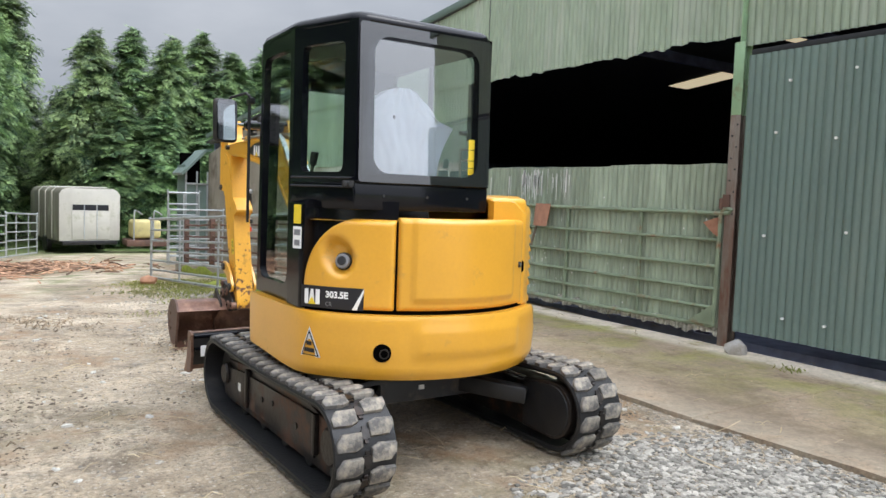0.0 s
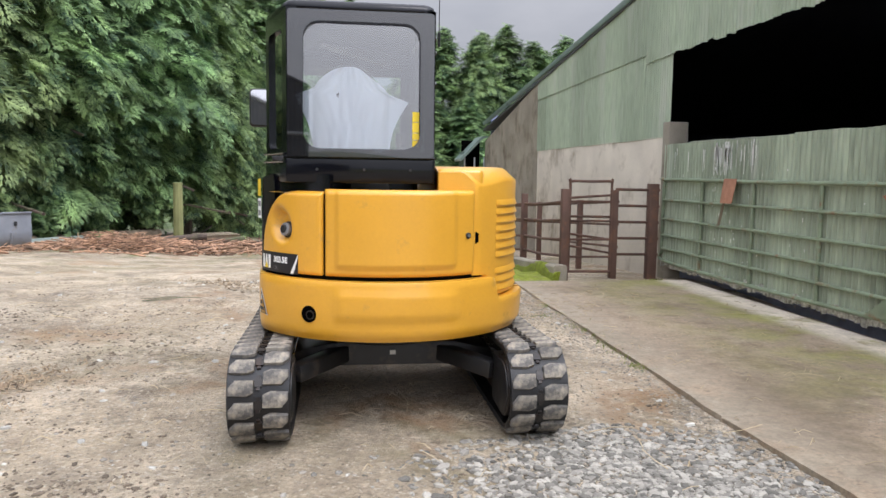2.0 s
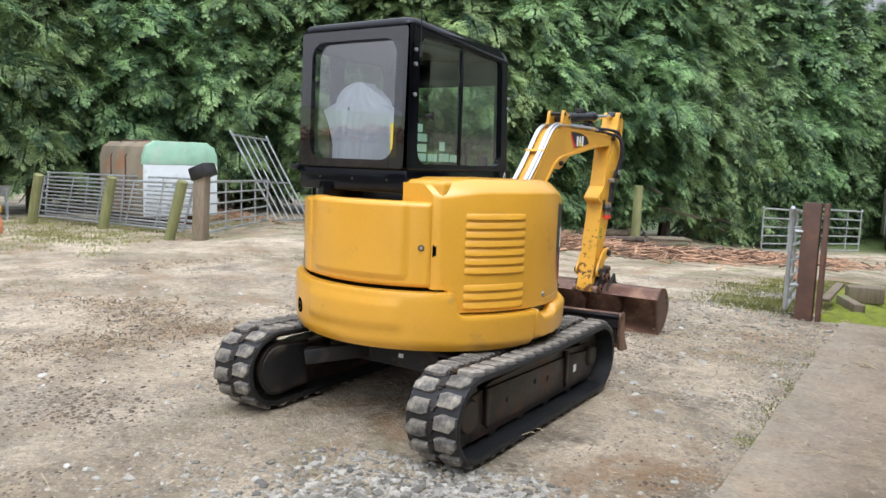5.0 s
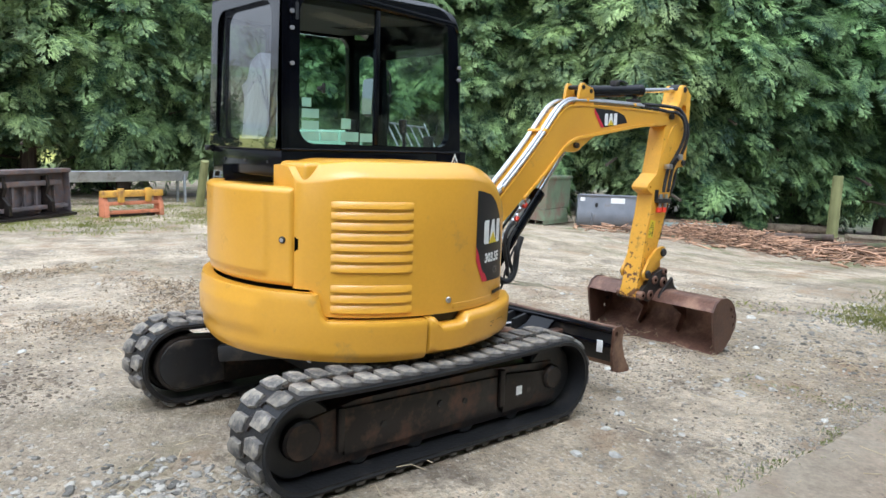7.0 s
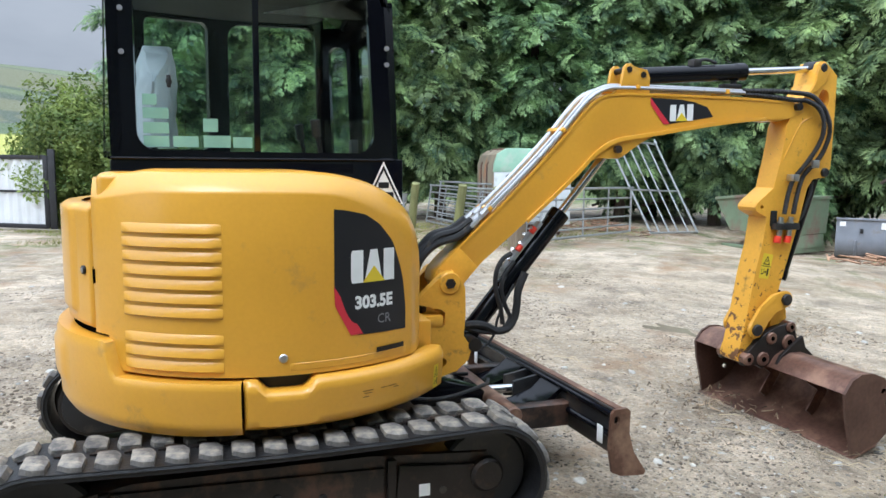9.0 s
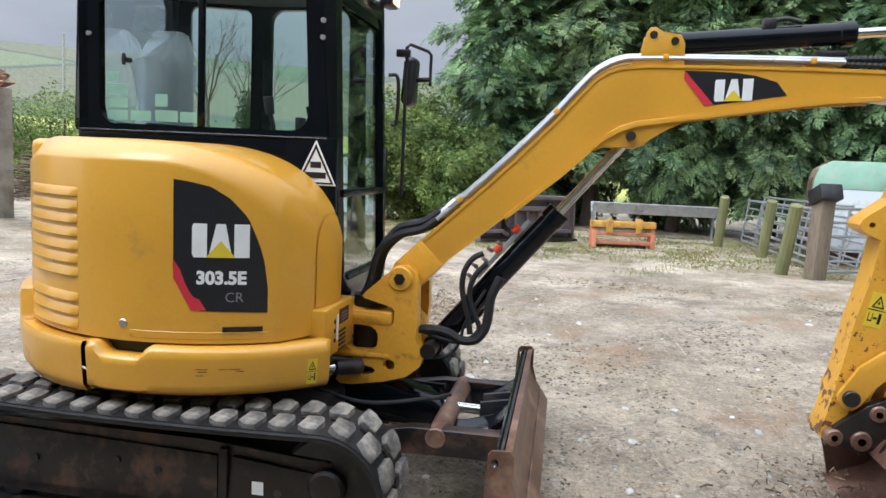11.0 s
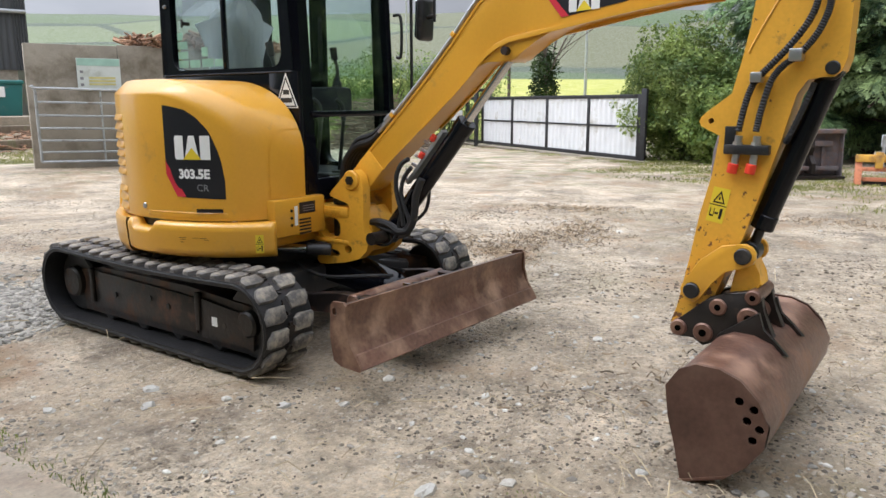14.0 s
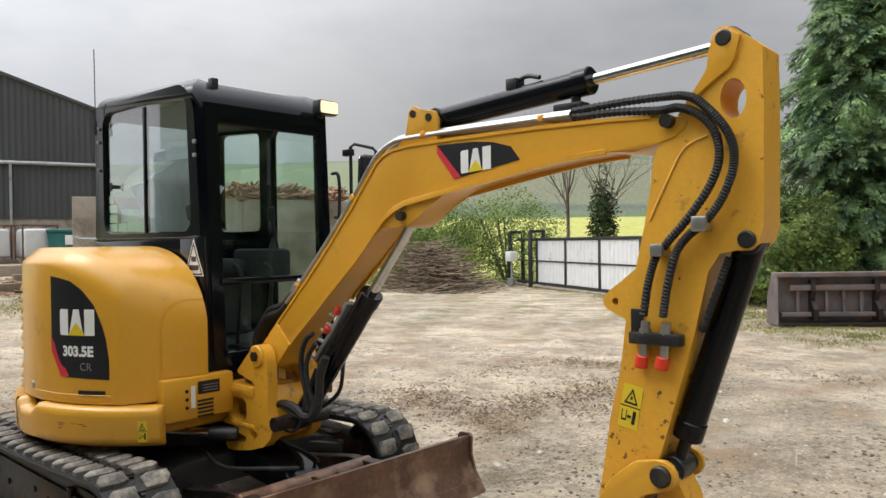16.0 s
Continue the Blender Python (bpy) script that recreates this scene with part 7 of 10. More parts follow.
for k, dx in enumerate((-0.07, -0.05, -0.02, 0.028, 0.050, 0.072)):
    bm = BM()
    y0 = 0.99 + 0.03 * (k % 3)
    z0 = 1.182 + 0.028 * (k % 3) + 0.022
    cyl(bm, (BXC + dx, y0, z0), (BXC + dx, y0 + 0.032, z0 + 0.030), 0.016, 6)
    cyl(bm, (BXC + dx, y0 + 0.03, z0 + 0.028), (BXC + dx, y0 + 0.055, z0 + 0.052), 0.013, 8)
    part("pipe_fitting", bm, "pipe", boom, "bright hexagon fitting")


def cylinder(name, p0, p1, r, split, rod_r, parent, label, eye=0.045, rod_mat="chrome"):
    """A hydraulic ram: barrel from p0, rod to p1; split: the barrel's share."""
    p0, p1 = Vector(p0), Vector(p1)
    mid = p0.lerp(p1, split)
    bm = BM()
    cyl(bm, p0, mid, r, 24, bevel=0.006)
    cyl(bm, mid - (mid - p0).normalized() * 0.06, mid + (mid - p0).normalized() * 0.004, r * 1.1, 24, bevel=0.004)
    b = part(name, bm, "black", parent, label)
    bm = BM()
    cyl(bm, mid, p1, rod_r, 18)
    part("rod", bm, rod_mat, b, "bright rod")
    for p in (p0, p1):
        bm = BM()
        cyl(bm, p - Vector((eye, 0, 0)), p + Vector((eye, 0, 0)), r * 0.95, 18, bevel=0.004)
        part("rod_eye", bm, "black_matt", b)
    return b


bc = cylinder("boom_cylinder", (BXC, 1.00, 0.615), (BXC, 1.812, 1.598), 0.050, 0.655, 0.022, digger, "black boom cylinder")
bm = BM()
for r, line in ((0.013, ((1.217, 1.063), (1.173, 1.037), (1.140, 0.985), (1.130, 0.921), (1.139, 0.858), (1.163, 0.778), (1.176, 0.697))),
                (0.021, ((0.900, 0.690), (1.004, 0.704), (1.078, 0.694), (1.141, 0.665), (1.203, 0.673), (1.241, 0.724), (1.254, 0.789), (1.262, 0.870), (1.300, 0.960))),
                (0.007, ((0.905, 0.640), (0.964, 0.585), (1.029, 0.573), (1.092, 0.598), (1.132, 0.655), (1.145, 0.721), (1.177, 0.798), (1.235, 0.900))),
                (0.012, ((1.235, 1.020), (1.185, 0.960), (1.165, 0.880), (1.190, 0.790), (1.215, 0.720), (1.150, 0.660), (1.040, 0.668), (0.940, 0.700)))):
    tube(bm, smooth_path([(0.048 + 0.012 * math.sin(7 * y), y, z) for y, z in line], 8), r, 8)
tube(bm, smooth_path([(BXC - 0.06, 1.40, 1.16), (BXC - 0.09, 1.24, 0.95), (BXC - 0.08, 1.20, 0.76), (BXC - 0.03, 1.05, 0.64)]), 0.010, 8)
part("hose", bm, "hose", bc, "looped black hoses")
bm = BM()
d = (Vector((BXC, 1.812, 1.598)) - Vector((BXC, 1.00, 0.615))).normalized()
nrm = Vector((0, -d.z, d.y))
for t0, t1, off, w in ((0.38, 0.72, 0.068, 0.05), (0.34, 0.40, 0.075, 0.035)):
    p = Vector((BXC + 0.02, 1.00, 0.615)) + d * t0 + nrm * off
    q = Vector((BXC + 0.02, 1.00, 0.615)) + d * t1 + nrm * off
    bar(bm, p, q, w, 0.022, 0.004)
part("valve_block", bm, "galv", bc, "grey valve block on the cylinder")
for t0 in (0.64, 0.52):
    bm = BM()
    p = Vector((BXC + 0.05, 1.00, 0.615)) + d * t0 + nrm * 0.085
    cyl(bm, p, p + d * 0.035, 0.016, 12, bevel=0.003)
    part("red_cap", bm, "red_plastic", bc, "red plastic cap")
for k in range(7):
    bm = BM()
    p = Vector((BXC + 0.035, 1.00, 0.615)) + d * (0.36 + 0.05 * k) + nrm * (0.085 + 0.012 * (k % 2))
    cyl(bm, p, p + nrm * 0.02 + Vector((0.02, 0, 0)), 0.009, 8)
    part("fitting", bm, "pipe", bc)

# --- stick
stick = new("stick_arm")
stick.parent = digger
tagged(stick, "yellow stick with scuffed lower end")


def chipped_paint():
    """Worn yellow paint that has flaked off to rust over the lowest half metre."""
    m = material("chipped_yellow_paint", (0.775, 0.395, 0.038), 0.42, vary=0.05, scale=4, grain=0.04, dirt=(0.14, 0.08, 0.035), dirt_amount=0.06, dirt_scale=9, bump=0.03, bump_scale=60)
    n, l = m.node_tree.nodes, m.node_tree.links
    p = n["Principled BSDF"]
    src = p.inputs["Base Color"].links[0].from_socket
    co = n.new("ShaderNodeTexCoord")
    sep = n.new("ShaderNodeSeparateXYZ")
    l.new(co.outputs["Object"], sep.inputs["Vector"])
    low = n.new("ShaderNodeMapRange")
    for key, v in (("From Min", 0.42), ("From Max", 1.15), ("To Min", 0.535), ("To Max", 0.68)):
        low.inputs[key].default_value = v
    l.new(sep.outputs["Z"], low.inputs["Value"])
    t = n.new("ShaderNodeTexNoise")
    t.inputs["Scale"].default_value, t.inputs["Detail"].default_value, t.inputs["Roughness"].default_value = 26, 6, 0.6
    l.new(co.outputs["Object"], t.inputs["Vector"])
    g = n.new("ShaderNodeMath")
    g.operation = "GREATER_THAN"
    l.new(t.outputs["Fac"], g.inputs[0])
    l.new(low.outputs["Result"], g.inputs[1])
    x = n.new("ShaderNodeMixRGB")
    l.new(g.outputs["Value"], x.inputs["Fac"])
    l.new(src, x.inputs["Color1"])
    x.inputs["Color2"].default_value = (0.17, 0.075, 0.03, 1)
    l.new(x.outputs["Color"], p.inputs["Base Color"])
    return m


M["yellow_chipped"] = chipped_paint()
ARM = [(3.112, 2.065), (3.106, 2.00), (3.078, 1.958), (3.045, 1.925), (3.00, 1.86), (2.945, 1.79), (2.925, 1.74), (2.915, 1.657), (2.893, 1.535), (2.860, 1.392), (2.81, 1.352), (2.765, 1.318), (2.745, 1.298), (2.738, 1.280), (2.745, 1.262), (2.765, 1.250), (2.823, 1.223),
       (2.802, 1.06), (2.762, 0.890), (2.735, 0.72), (2.690, 0.48), (2.668, 0.415), (2.675, 0.385), (2.71, 0.365), (2.75, 0.385), (2.80, 0.46), (2.85, 0.56), (2.90, 0.70), (2.942, 0.805), (3.02, 1.07), (3.058, 1.205), (3.100, 1.385), (3.135, 1.440), (3.18, 1.450), (3.222, 1.450), (3.250, 1.474), (3.264, 1.52),
       (3.268, 1.85), (3.266, 2.044), (3.245, 2.063), (3.19, 2.108), (3.165, 2.122), (3.14, 2.120), (3.122, 2.105)]
bm = BM()
prism(bm, ARM, BXC - 0.075, BXC + 0.075, 0.010, holes=[circle2(3.180, 1.903, 0.039, 20, 0.060), circle2(2.785, 1.282, 0.012, 10)])
part("arm_body", bm, "yellow_chipped", stick, "yellow box-section arm, paint chipped low down", 35)
for s in (-1, 1):
    bm = BM()
    x = BXC + s * 0.080
    prism(bm, [(3.114, 2.062), (3.108, 1.998), (3.080, 1.956), (3.050, 1.925), (3.068, 1.912), (3.10, 1.945), (3.128, 1.968), (3.165, 1.985), (3.178, 1.998), (3.19, 2.02), (3.205, 2.085), (3.165, 2.118), (3.124, 2.102)], x - 0.007, x + 0.007, 0.003)
    tube(bm, smooth_path([(BXC + s * 0.075, 3.104, 1.80), (BXC + s * 0.075, 3.056, 1.784), (BXC + s * 0.075, 3.02, 1.756), (BXC + s * 0.075, 2.982, 1.688), (BXC + s * 0.075, 2.934, 1.593), (BXC + s * 0.075, 2.914, 1.548)], 4), 0.005, 6)
    part("cheek_plate", bm, "yellow", stick)
for y, z, r, w in ((3.157, 2.085, 0.025, 0.092), (3.218, 1.483, 0.026, 0.092), (2.982, 1.856, 0.022, 0.095), (2.762, 0.572, 0.034, 0.135), (2.96, 0.742, 0.034, 0.135)):
    bm = BM()
    cyl(bm, (BXC - w, y, z), (BXC + w, y, z), r, 18, bevel=0.005)
    part("pin", bm, "black_matt", stick, "black pin end")
for s in (-1, 1):
    bm = BM()
    x = BXC + s * 0.105
    # curved link plates from the arm to the bucket ram
    a0 = [(2.762 + 0.050 * math.cos(radians(t)), 0.572 + 0.050 * math.sin(radians(t))) for t in range(120, 331, 30)]
    a1 = [(2.96 + 0.050 * math.cos(radians(t)), 0.742 + 0.050 * math.sin(radians(t))) for t in range(-70, 121, 30)]
    prism(bm, a0 + [(2.84, 0.615), (2.89, 0.67)] + a1 + [(2.87, 0.775), (2.78, 0.70)], x - 0.012, x + 0.012, 0.004)
    part("link_plate", bm, "yellow", stick, "curved yellow link plate")
bm = BM()
prism(bm, [(2.93, 0.73), (2.99, 0.73), (3.01, 0.66), (3.03, 0.62), (3.0, 0.595), (2.98, 0.52), (2.91, 0.50), (2.90, 0.56)], BXC - 0.06, BXC + 0.06, 0.008)
part("short_link", bm, "yellow_worn", stick)
# hose bracket, hoses with coil guards, clamps, red caps
bm = BM()
box(bm, (BXC + 0.075, 2.852, 1.152), (BXC + 0.118, 3.026, 1.190), 0.005)
box(bm, (BXC + 0.075, 2.845, 1.170), (BXC + 0.086, 2.888, 1.262), 0.004)
part("hose_bracket", bm, "black_matt", stick)
for k, dy in ((0, 0.0), (1, 0.055)):
    bm = BM()
    run = (((2.62, 1.915), (2.80, 1.908), (2.956, 1.893), (3.03, 1.890), (3.10, 1.855), (3.142, 1.80), (3.153, 1.724), (3.123, 1.642), (3.058, 1.552), (2.988, 1.475), (2.951, 1.431), (2.925, 1.351), (2.906, 1.243)),
           ((2.62, 1.935), (2.80, 1.938), (2.957, 1.934), (3.057, 1.921), (3.126, 1.869), (3.175, 1.805), (3.196, 1.745), (3.191, 1.68), (3.157, 1.599), (3.105, 1.534), (3.052, 1.492), (3.015, 1.44), (2.987, 1.335), (2.972, 1.243)))[k]
    line = [(BXC + (0.06, 0.075, 0.09, 0.105)[min(i, 3)] + (0.012 if i > 3 else 0), a, b) for i, (a, b) in enumerate(run)]
    tube(bm, smooth_path(line, 18), 0.0115, 8, 0.0035)
    part("guarded_hose", bm, "hose", stick, "black hose in a coiled guard")
for k, dy in ((0, 0.0), (1, 0.07)):
    bm = BM()
    cyl(bm, (BXC + 0.098, 2.905 + dy, 1.225), (BXC + 0.098, 2.895 + dy, 1.11), 0.015, 12)
    cyl(bm, (BXC + 0.098, 2.903 + dy, 1.20), (BXC + 0.098, 2.902 + dy, 1.185), 0.020, 6)
    part("fitting", bm, "pipe", stick)
for lo, hi in (((3.072, 1.508), (3.12, 1.555)), ((2.938, 1.432), (2.982, 1.472))):
    bm = BM()
    box(bm, (BXC + 0.08, *lo), (BXC + 0.14, *hi), 0.006)
    part("hose_clamp", bm, "pipe", stick)
for dy in (0.0, 0.07):
    bm = BM()
    cyl(bm, (BXC + 0.098, 2.892 + dy, 1.115), (BXC + 0.098, 2.885 + dy, 1.075), 0.021, 12, bevel=0.003)
    part("red_cap", bm, "red_plastic", stick, "red plastic hose cap")
warning_label(stick, lambda u, v, o: Vector((BXC + 0.0765 + o, 2.836 + (v - 0.07) * 0.19 + u * 0.98, 0.866 + v - u * 0.17)), 0.070, 0.144)
warning_label(stick, lambda u, v, o: Vector((BXC - 0.0765 - o, 2.836 + (v - 0.07) * 0.19 + u * 0.98, 0.866 + v - u * 0.17)), 0.070, 0.144)
cylinder("stick_cylinder", (BXC, 1.961, 1.992), (BXC, 3.157, 2.085), 0.046, 0.585, 0.020, digger, "black stick cylinder on top of the boom")
bm = BM()
box(bm, (BXC - 0.03, 2.31, 2.055), (BXC + 0.03, 2.36, 2.10), 0.006)
tube(bm, smooth_path([(BXC, 2.34, 2.09), (BXC + 0.01, 2.40, 2.10), (BXC + 0.02, 2.46, 2.085)]), 0.009, 8)
part("port_block", bm, "black_matt", digger)
bm = BM()
cyl(bm, (BXC, 2.60, 2.02), (BXC, 2.60, 1.955), 0.018, 10)
box(bm, (BXC - 0.03, 2.52, 1.95), (BXC + 0.03, 2.64, 1.975), 0.006)
part("port_block", bm, "black_matt", digger)
cylinder("bucket_cylinder", (BXC, 3.205, 1.478), (BXC, 2.962, 0.747), 0.045, 0.86, 0.020, digger, "black bucket cylinder", rod_mat="black_matt")
bm = BM()
tube(bm, smooth_path([(BXC + 0.05, 3.155, 1.43), (BXC + 0.065, 3.135, 1.36), (BXC + 0.065, 3.09, 1.24), (BXC + 0.05, 3.07, 1.20)], 14), 0.010, 8, 0.003)
part("guarded_hose", bm, "hose", digger)

# --- coupler and bucket
bm = BM()
for s in (-1, 1):
    x = BXC + s * 0.09
    prism(bm, [(2.69, 0.36), (2.68, 0.41), (2.72, 0.445), (2.83, 0.545), (2.90, 0.575), (3.0, 0.60), (3.045, 0.575), (3.05, 0.52), (3.10, 0.42), (3.0, 0.40), (2.93, 0.43), (2.87, 0.36), (2.82, 0.335), (2.78, 0.37), (2.74, 0.36)], x - 0.022, x + 0.022, 0.006)
cp = part("quick_coupler", bm, "rust_dark", digger, "dark rusty quick coupler")
for y, z, r in ((2.715, 0.400, 0.036), (2.82, 0.395, 0.042), (3.0, 0.485, 0.046), (2.875, 0.515, 0.036), (3.01, 0.575, 0.032)):
    bm = BM()
    cyl(bm, (BXC - 0.125, y, z), (BXC + 0.125, y, z), r, 18, bevel=0.006)
    pin = part("coupler_pin", bm, "bucket_rust", cp, "worn brown pin boss")
    bm = BM()
    cyl(bm, (BXC - 0.127, y, z), (BXC + 0.127, y, z), r * 0.38, 10)
    part("pin_bore", bm, "hole", pin)
M["side_rust"] = material("dark_brown_bucket_side", (0.100, 0.052, 0.037), 0.45, metal=0.2, vary=0.3, scale=4, grain=0.15, grain_scale=45, dirt=(0.16, 0.095, 0.065), dirt_amount=0.3, dirt_scale=4, bump=0.12, bump_scale=35)
BK0, BK1 = -0.585, 0.635
bucket = new("grading_bucket")
bucket.parent = digger
tagged(bucket, "wide rust-brown grading bucket resting on the ground")
shell = [(2.868, 0.352), (2.905, 0.41), (2.96, 0.438), (3.04, 0.436), (3.11, 0.41), (3.17, 0.35), (3.208, 0.27), (3.20, 0.19), (3.15, 0.115), (3.08, 0.055), (2.930, -0.010)]
bm = BM()
inn = []
for i, (y, z) in enumerate(shell):
    a = Vector(shell[max(0, i - 1)])
    b = Vector(shell[min(len(shell) - 1, i + 1)])
    d2 = (b - a).normalized()
    inn.append((y - d2.y * -0.012 * -1, z + d2.x * -0.012))
prism(bm, shell + list(reversed(inn)), BK0, BK1, 0.0)
part("bucket_shell", bm, "bucket_rust", bucket, "curved rusty bucket shell", 40)
side = [(2.855, 0.345), (2.90, 0.415), (2.96, 0.445), (3.04, 0.443), (3.115, 0.415), (3.178, 0.353), (3.216, 0.27), (3.207, 0.187), (3.155, 0.108), (3.085, 0.047), (2.930, -0.016), (2.90, 0.12), (2.87, 0.23)]
for x in (BK0, BK1):
    bm = BM()
    holes = [circle2(y, z, 0.0155, 12) for y, z in ((3.115, 0.343), (3.165, 0.322), (3.145, 0.278), (3.188, 0.256), (3.168, 0.211))] if x > 0 else [circle2(y, z, 0.019, 10) for y, z in ((3.10, 0.30), (3.13, 0.22), (3.10, 0.16))]
    prism(bm, side, x - 0.009, x + 0.009, 0.0, holes=holes)
    part("side_plate", bm, "side_rust", bucket, "rusty side plate with drain holes")
bm = BM()
prism(bm, [(3.10, 0.061), (3.08, 0.040), (2.910, -0.022), (2.905, -0.012)], BK0 - 0.012, BK1 + 0.012, 0.002)
part("cutting_edge", bm, "bucket_rust", bucket)
for x in (BXC - 0.16, BXC + 0.16):
    bm = BM()
    prism(bm, [(2.87, 0.36), (2.90, 0.42), (3.05, 0.53), (3.07, 0.46), (3.13, 0.41), (3.17, 0.37), (3.10, 0.38), (2.96, 0.36)], x - 0.012, x + 0.012, 0.003)
    part("hanger_plate", bm, "rust_dark", bucket)
for x in (-0.18, 0.20):
    bm = BM()
    prism(bm, [(2.90, 0.36), (3.18, 0.30), (3.19, 0.2), (3.10, 0.06), (3.05, 0.1), (3.12, 0.22)], x - 0.006, x + 0.006)
    part("inner_rib", bm, "bucket_rust", bucket)

# ------------------------------------------------------------------ things round the yard
def gz(x, y):
    return ground_z(x, y)


def rails(bm, p0, p1, zs, r, n=8, sag=0.0):
    for z in zs:
        a, b = Vector((*p0, z[0] if isinstance(z, tuple) else z)), Vector((*p1, z[1] if isinstance(z, tuple) else z))
        m = a.lerp(b, 0.5) - Vector((0, 0, sag))
        tube(bm, [a, m, b], r, n)


def tube_gate(name, label, p0, p1, height, bars, uprights, mat, z0=None, low=0.12, r=0.020, lean=(0, 0), group="", braces=(), category="gate"):
    """A tubular field gate between two places in plan: frame, each rail and each upright a part."""
    a, b = Vector((*p0, 0)), Vector((*p1, 0))
    za, zb = (gz(*p0), gz(*p1)) if z0 is None else (z0, z0)
    g = thing(name, label, category, group)
    def at(u, h):
        p = a.lerp(b, u)
        return Vector((p.x + lean[0] * h, p.y + lean[1] * h, za + (zb - za) * u + h))
    bm = BM()
    top = height
    tube(bm, smooth_path([at(0, low), at(0, top - 0.08), at(0.02, top), at(0.5, top), at(0.98, top), at(1, top - 0.08), at(1, low)], 5), r * 1.2, 8)
    tube(bm, [at(0, low), at(1, low)], r * 1.2, 8)
    part("gate_frame", bm, mat, g)
    for k in range(1, bars - 1):
        h = low + (top - low) * (k / (bars - 1)) ** 1.12
        bm = BM()
        tube(bm, [at(0, h), at(1, h)], r, 7)
        part("rail", bm, mat, g)
    for u in uprights:
        bm = BM()
        tube(bm, [at(u, low), at(u, top)], r * 0.9, 7)
        part("upright", bm, mat, g)
    return g


# --- sheeted gate across the barn's open bay
GX = BX - 0.09
M["shovel"] = material("orange_rust", (0.35, 0.17, 0.105), 0.8, vary=0.25, scale=9, dirt=(0.2, 0.08, 0.04), dirt_amount=0.3)
bg = thing("sheeted_gate", "green tube gate backed with algae-stained corrugated sheets, closed", "gate")
bm = BM()
tube(bm, smooth_path([(GX, 0.98, 0.21), (GX, 0.97, 1.36), (GX, 1.02, 1.40), (GX, 3.3, 1.395), (GX, 5.66, 1.40), (GX, 5.74, 1.34), (GX, 5.75, 0.62), (GX, 5.74, 0.34), (GX, 5.62, 0.20), (GX, 3.3, 0.18), (GX, 0.98, 0.21)], 5), 0.024, 8)
part("gate_frame", bm, "gate_tube", bg)
for z in (0.39, 0.59, 0.83, 1.11):
    bm = BM()
    tube(bm, [(GX, 0.98, z + 0.01), (GX, 5.74, z - 0.01)], 0.019, 8)
    part("rail", bm, "gate_tube", bg)
for y in (2.04, 3.30, 4.55):
    bm = BM()
    tube(bm, [(GX, y, 0.19), (GX, y, 1.39)], 0.021, 8)
    part("upright", bm, "gate_tube", bg)
M["pale_crust"] = material("pale_corroded_sheet", (0.52, 0.51, 0.46), 0.9, vary=0.3, scale=9, grain=0.25, grain_scale=40, dirt=(0.17, 0.16, 0.13), dirt_amount=0.45, dirt_scale=14, bump=0.3)
k = 0
y = 0.94
while y < 5.7:
    y1 = min(y + 0.82, 5.82)
    bm = BM()
    top = lambda v, k=k: 1.925 + 0.008 * math.sin(k * 2.1) + 0.012 * noise.noise((v * 3, k, 0))
    low = lambda v, k=k: 0.115 + 0.05 * noise.noise((v * 4.0, 2, k)) + 0.03 * noise.noise((v * 13.0, 5, k))
    corrugated(bm, y, y1 + 0.02, 0, 0, GX + 0.062 - 0.006 * (k % 2), depth=0.034, slope0=low, slope1=top)
    part("corrugated_sheet", bm, "gate_sheet", bg, smooth=60)
    # the lowest hand's width has corroded to a pale crust
    bm = BM()
    crust = lambda v, k=k: low(v) + 0.075 + 0.045 * noise.noise((v * 6.0, 9, k)) + 0.02 * noise.noise((v * 23.0, 4, k))
    corrugated(bm, y, y1 + 0.02, 0, 0, GX + 0.0585 - 0.006 * (k % 2), depth=0.034, slope0=lambda v: low(v) - 0.006, slope1=crust)
    part("corroded_edge", bm, "pale_crust", bg, "pale corroded lower edge", 60)
    y, k = y1, k + 1
# pale drips where birds perch and torn white edge below
bm = BM()
r2 = random.Random(5)
for i in range(120):
    y = r2.choice((r2.uniform(3.3, 4.3), r2.uniform(3.9, 4.3), r2.uniform(1.0, 5.6)))
    z1 = 1.90 - r2.random() * 0.12 if r2.random() < 0.6 and y > 3.2 else r2.uniform(0.25, 1.8)
    L = r2.uniform(0.06, 0.36) if z1 > 1.77 else r2.uniform(0.012, 0.05)
    w = r2.uniform(0.006, 0.022)
    vs = [bm.verts.new((GX + 0.0205, y + a * w, z1 - b * L)) for a, b in ((0, 0), (1, 0), (0.8, 1), (0.2, 1))]
    bm.faces.new(vs)
tagged(part("dripping", bm, "white_mark", bg, "white bird droppings", 0), kind="stuff")
bm = BM()
prism(bm, [(0.98, 1.36), (1.16, 1.30), (1.04, 1.20), (0.97, 1.16)], GX - 0.03, GX - 0.022)
part("hinge_plate", bm, "shovel", bg, "red rusted hinge plate")
bm = BM()
prism(bm, [(0.98, 0.22), (1.30, 0.21), (0.98, 0.44)], GX - 0.03, GX - 0.022)
part("corner_plate", bm, "gate_tube", bg)
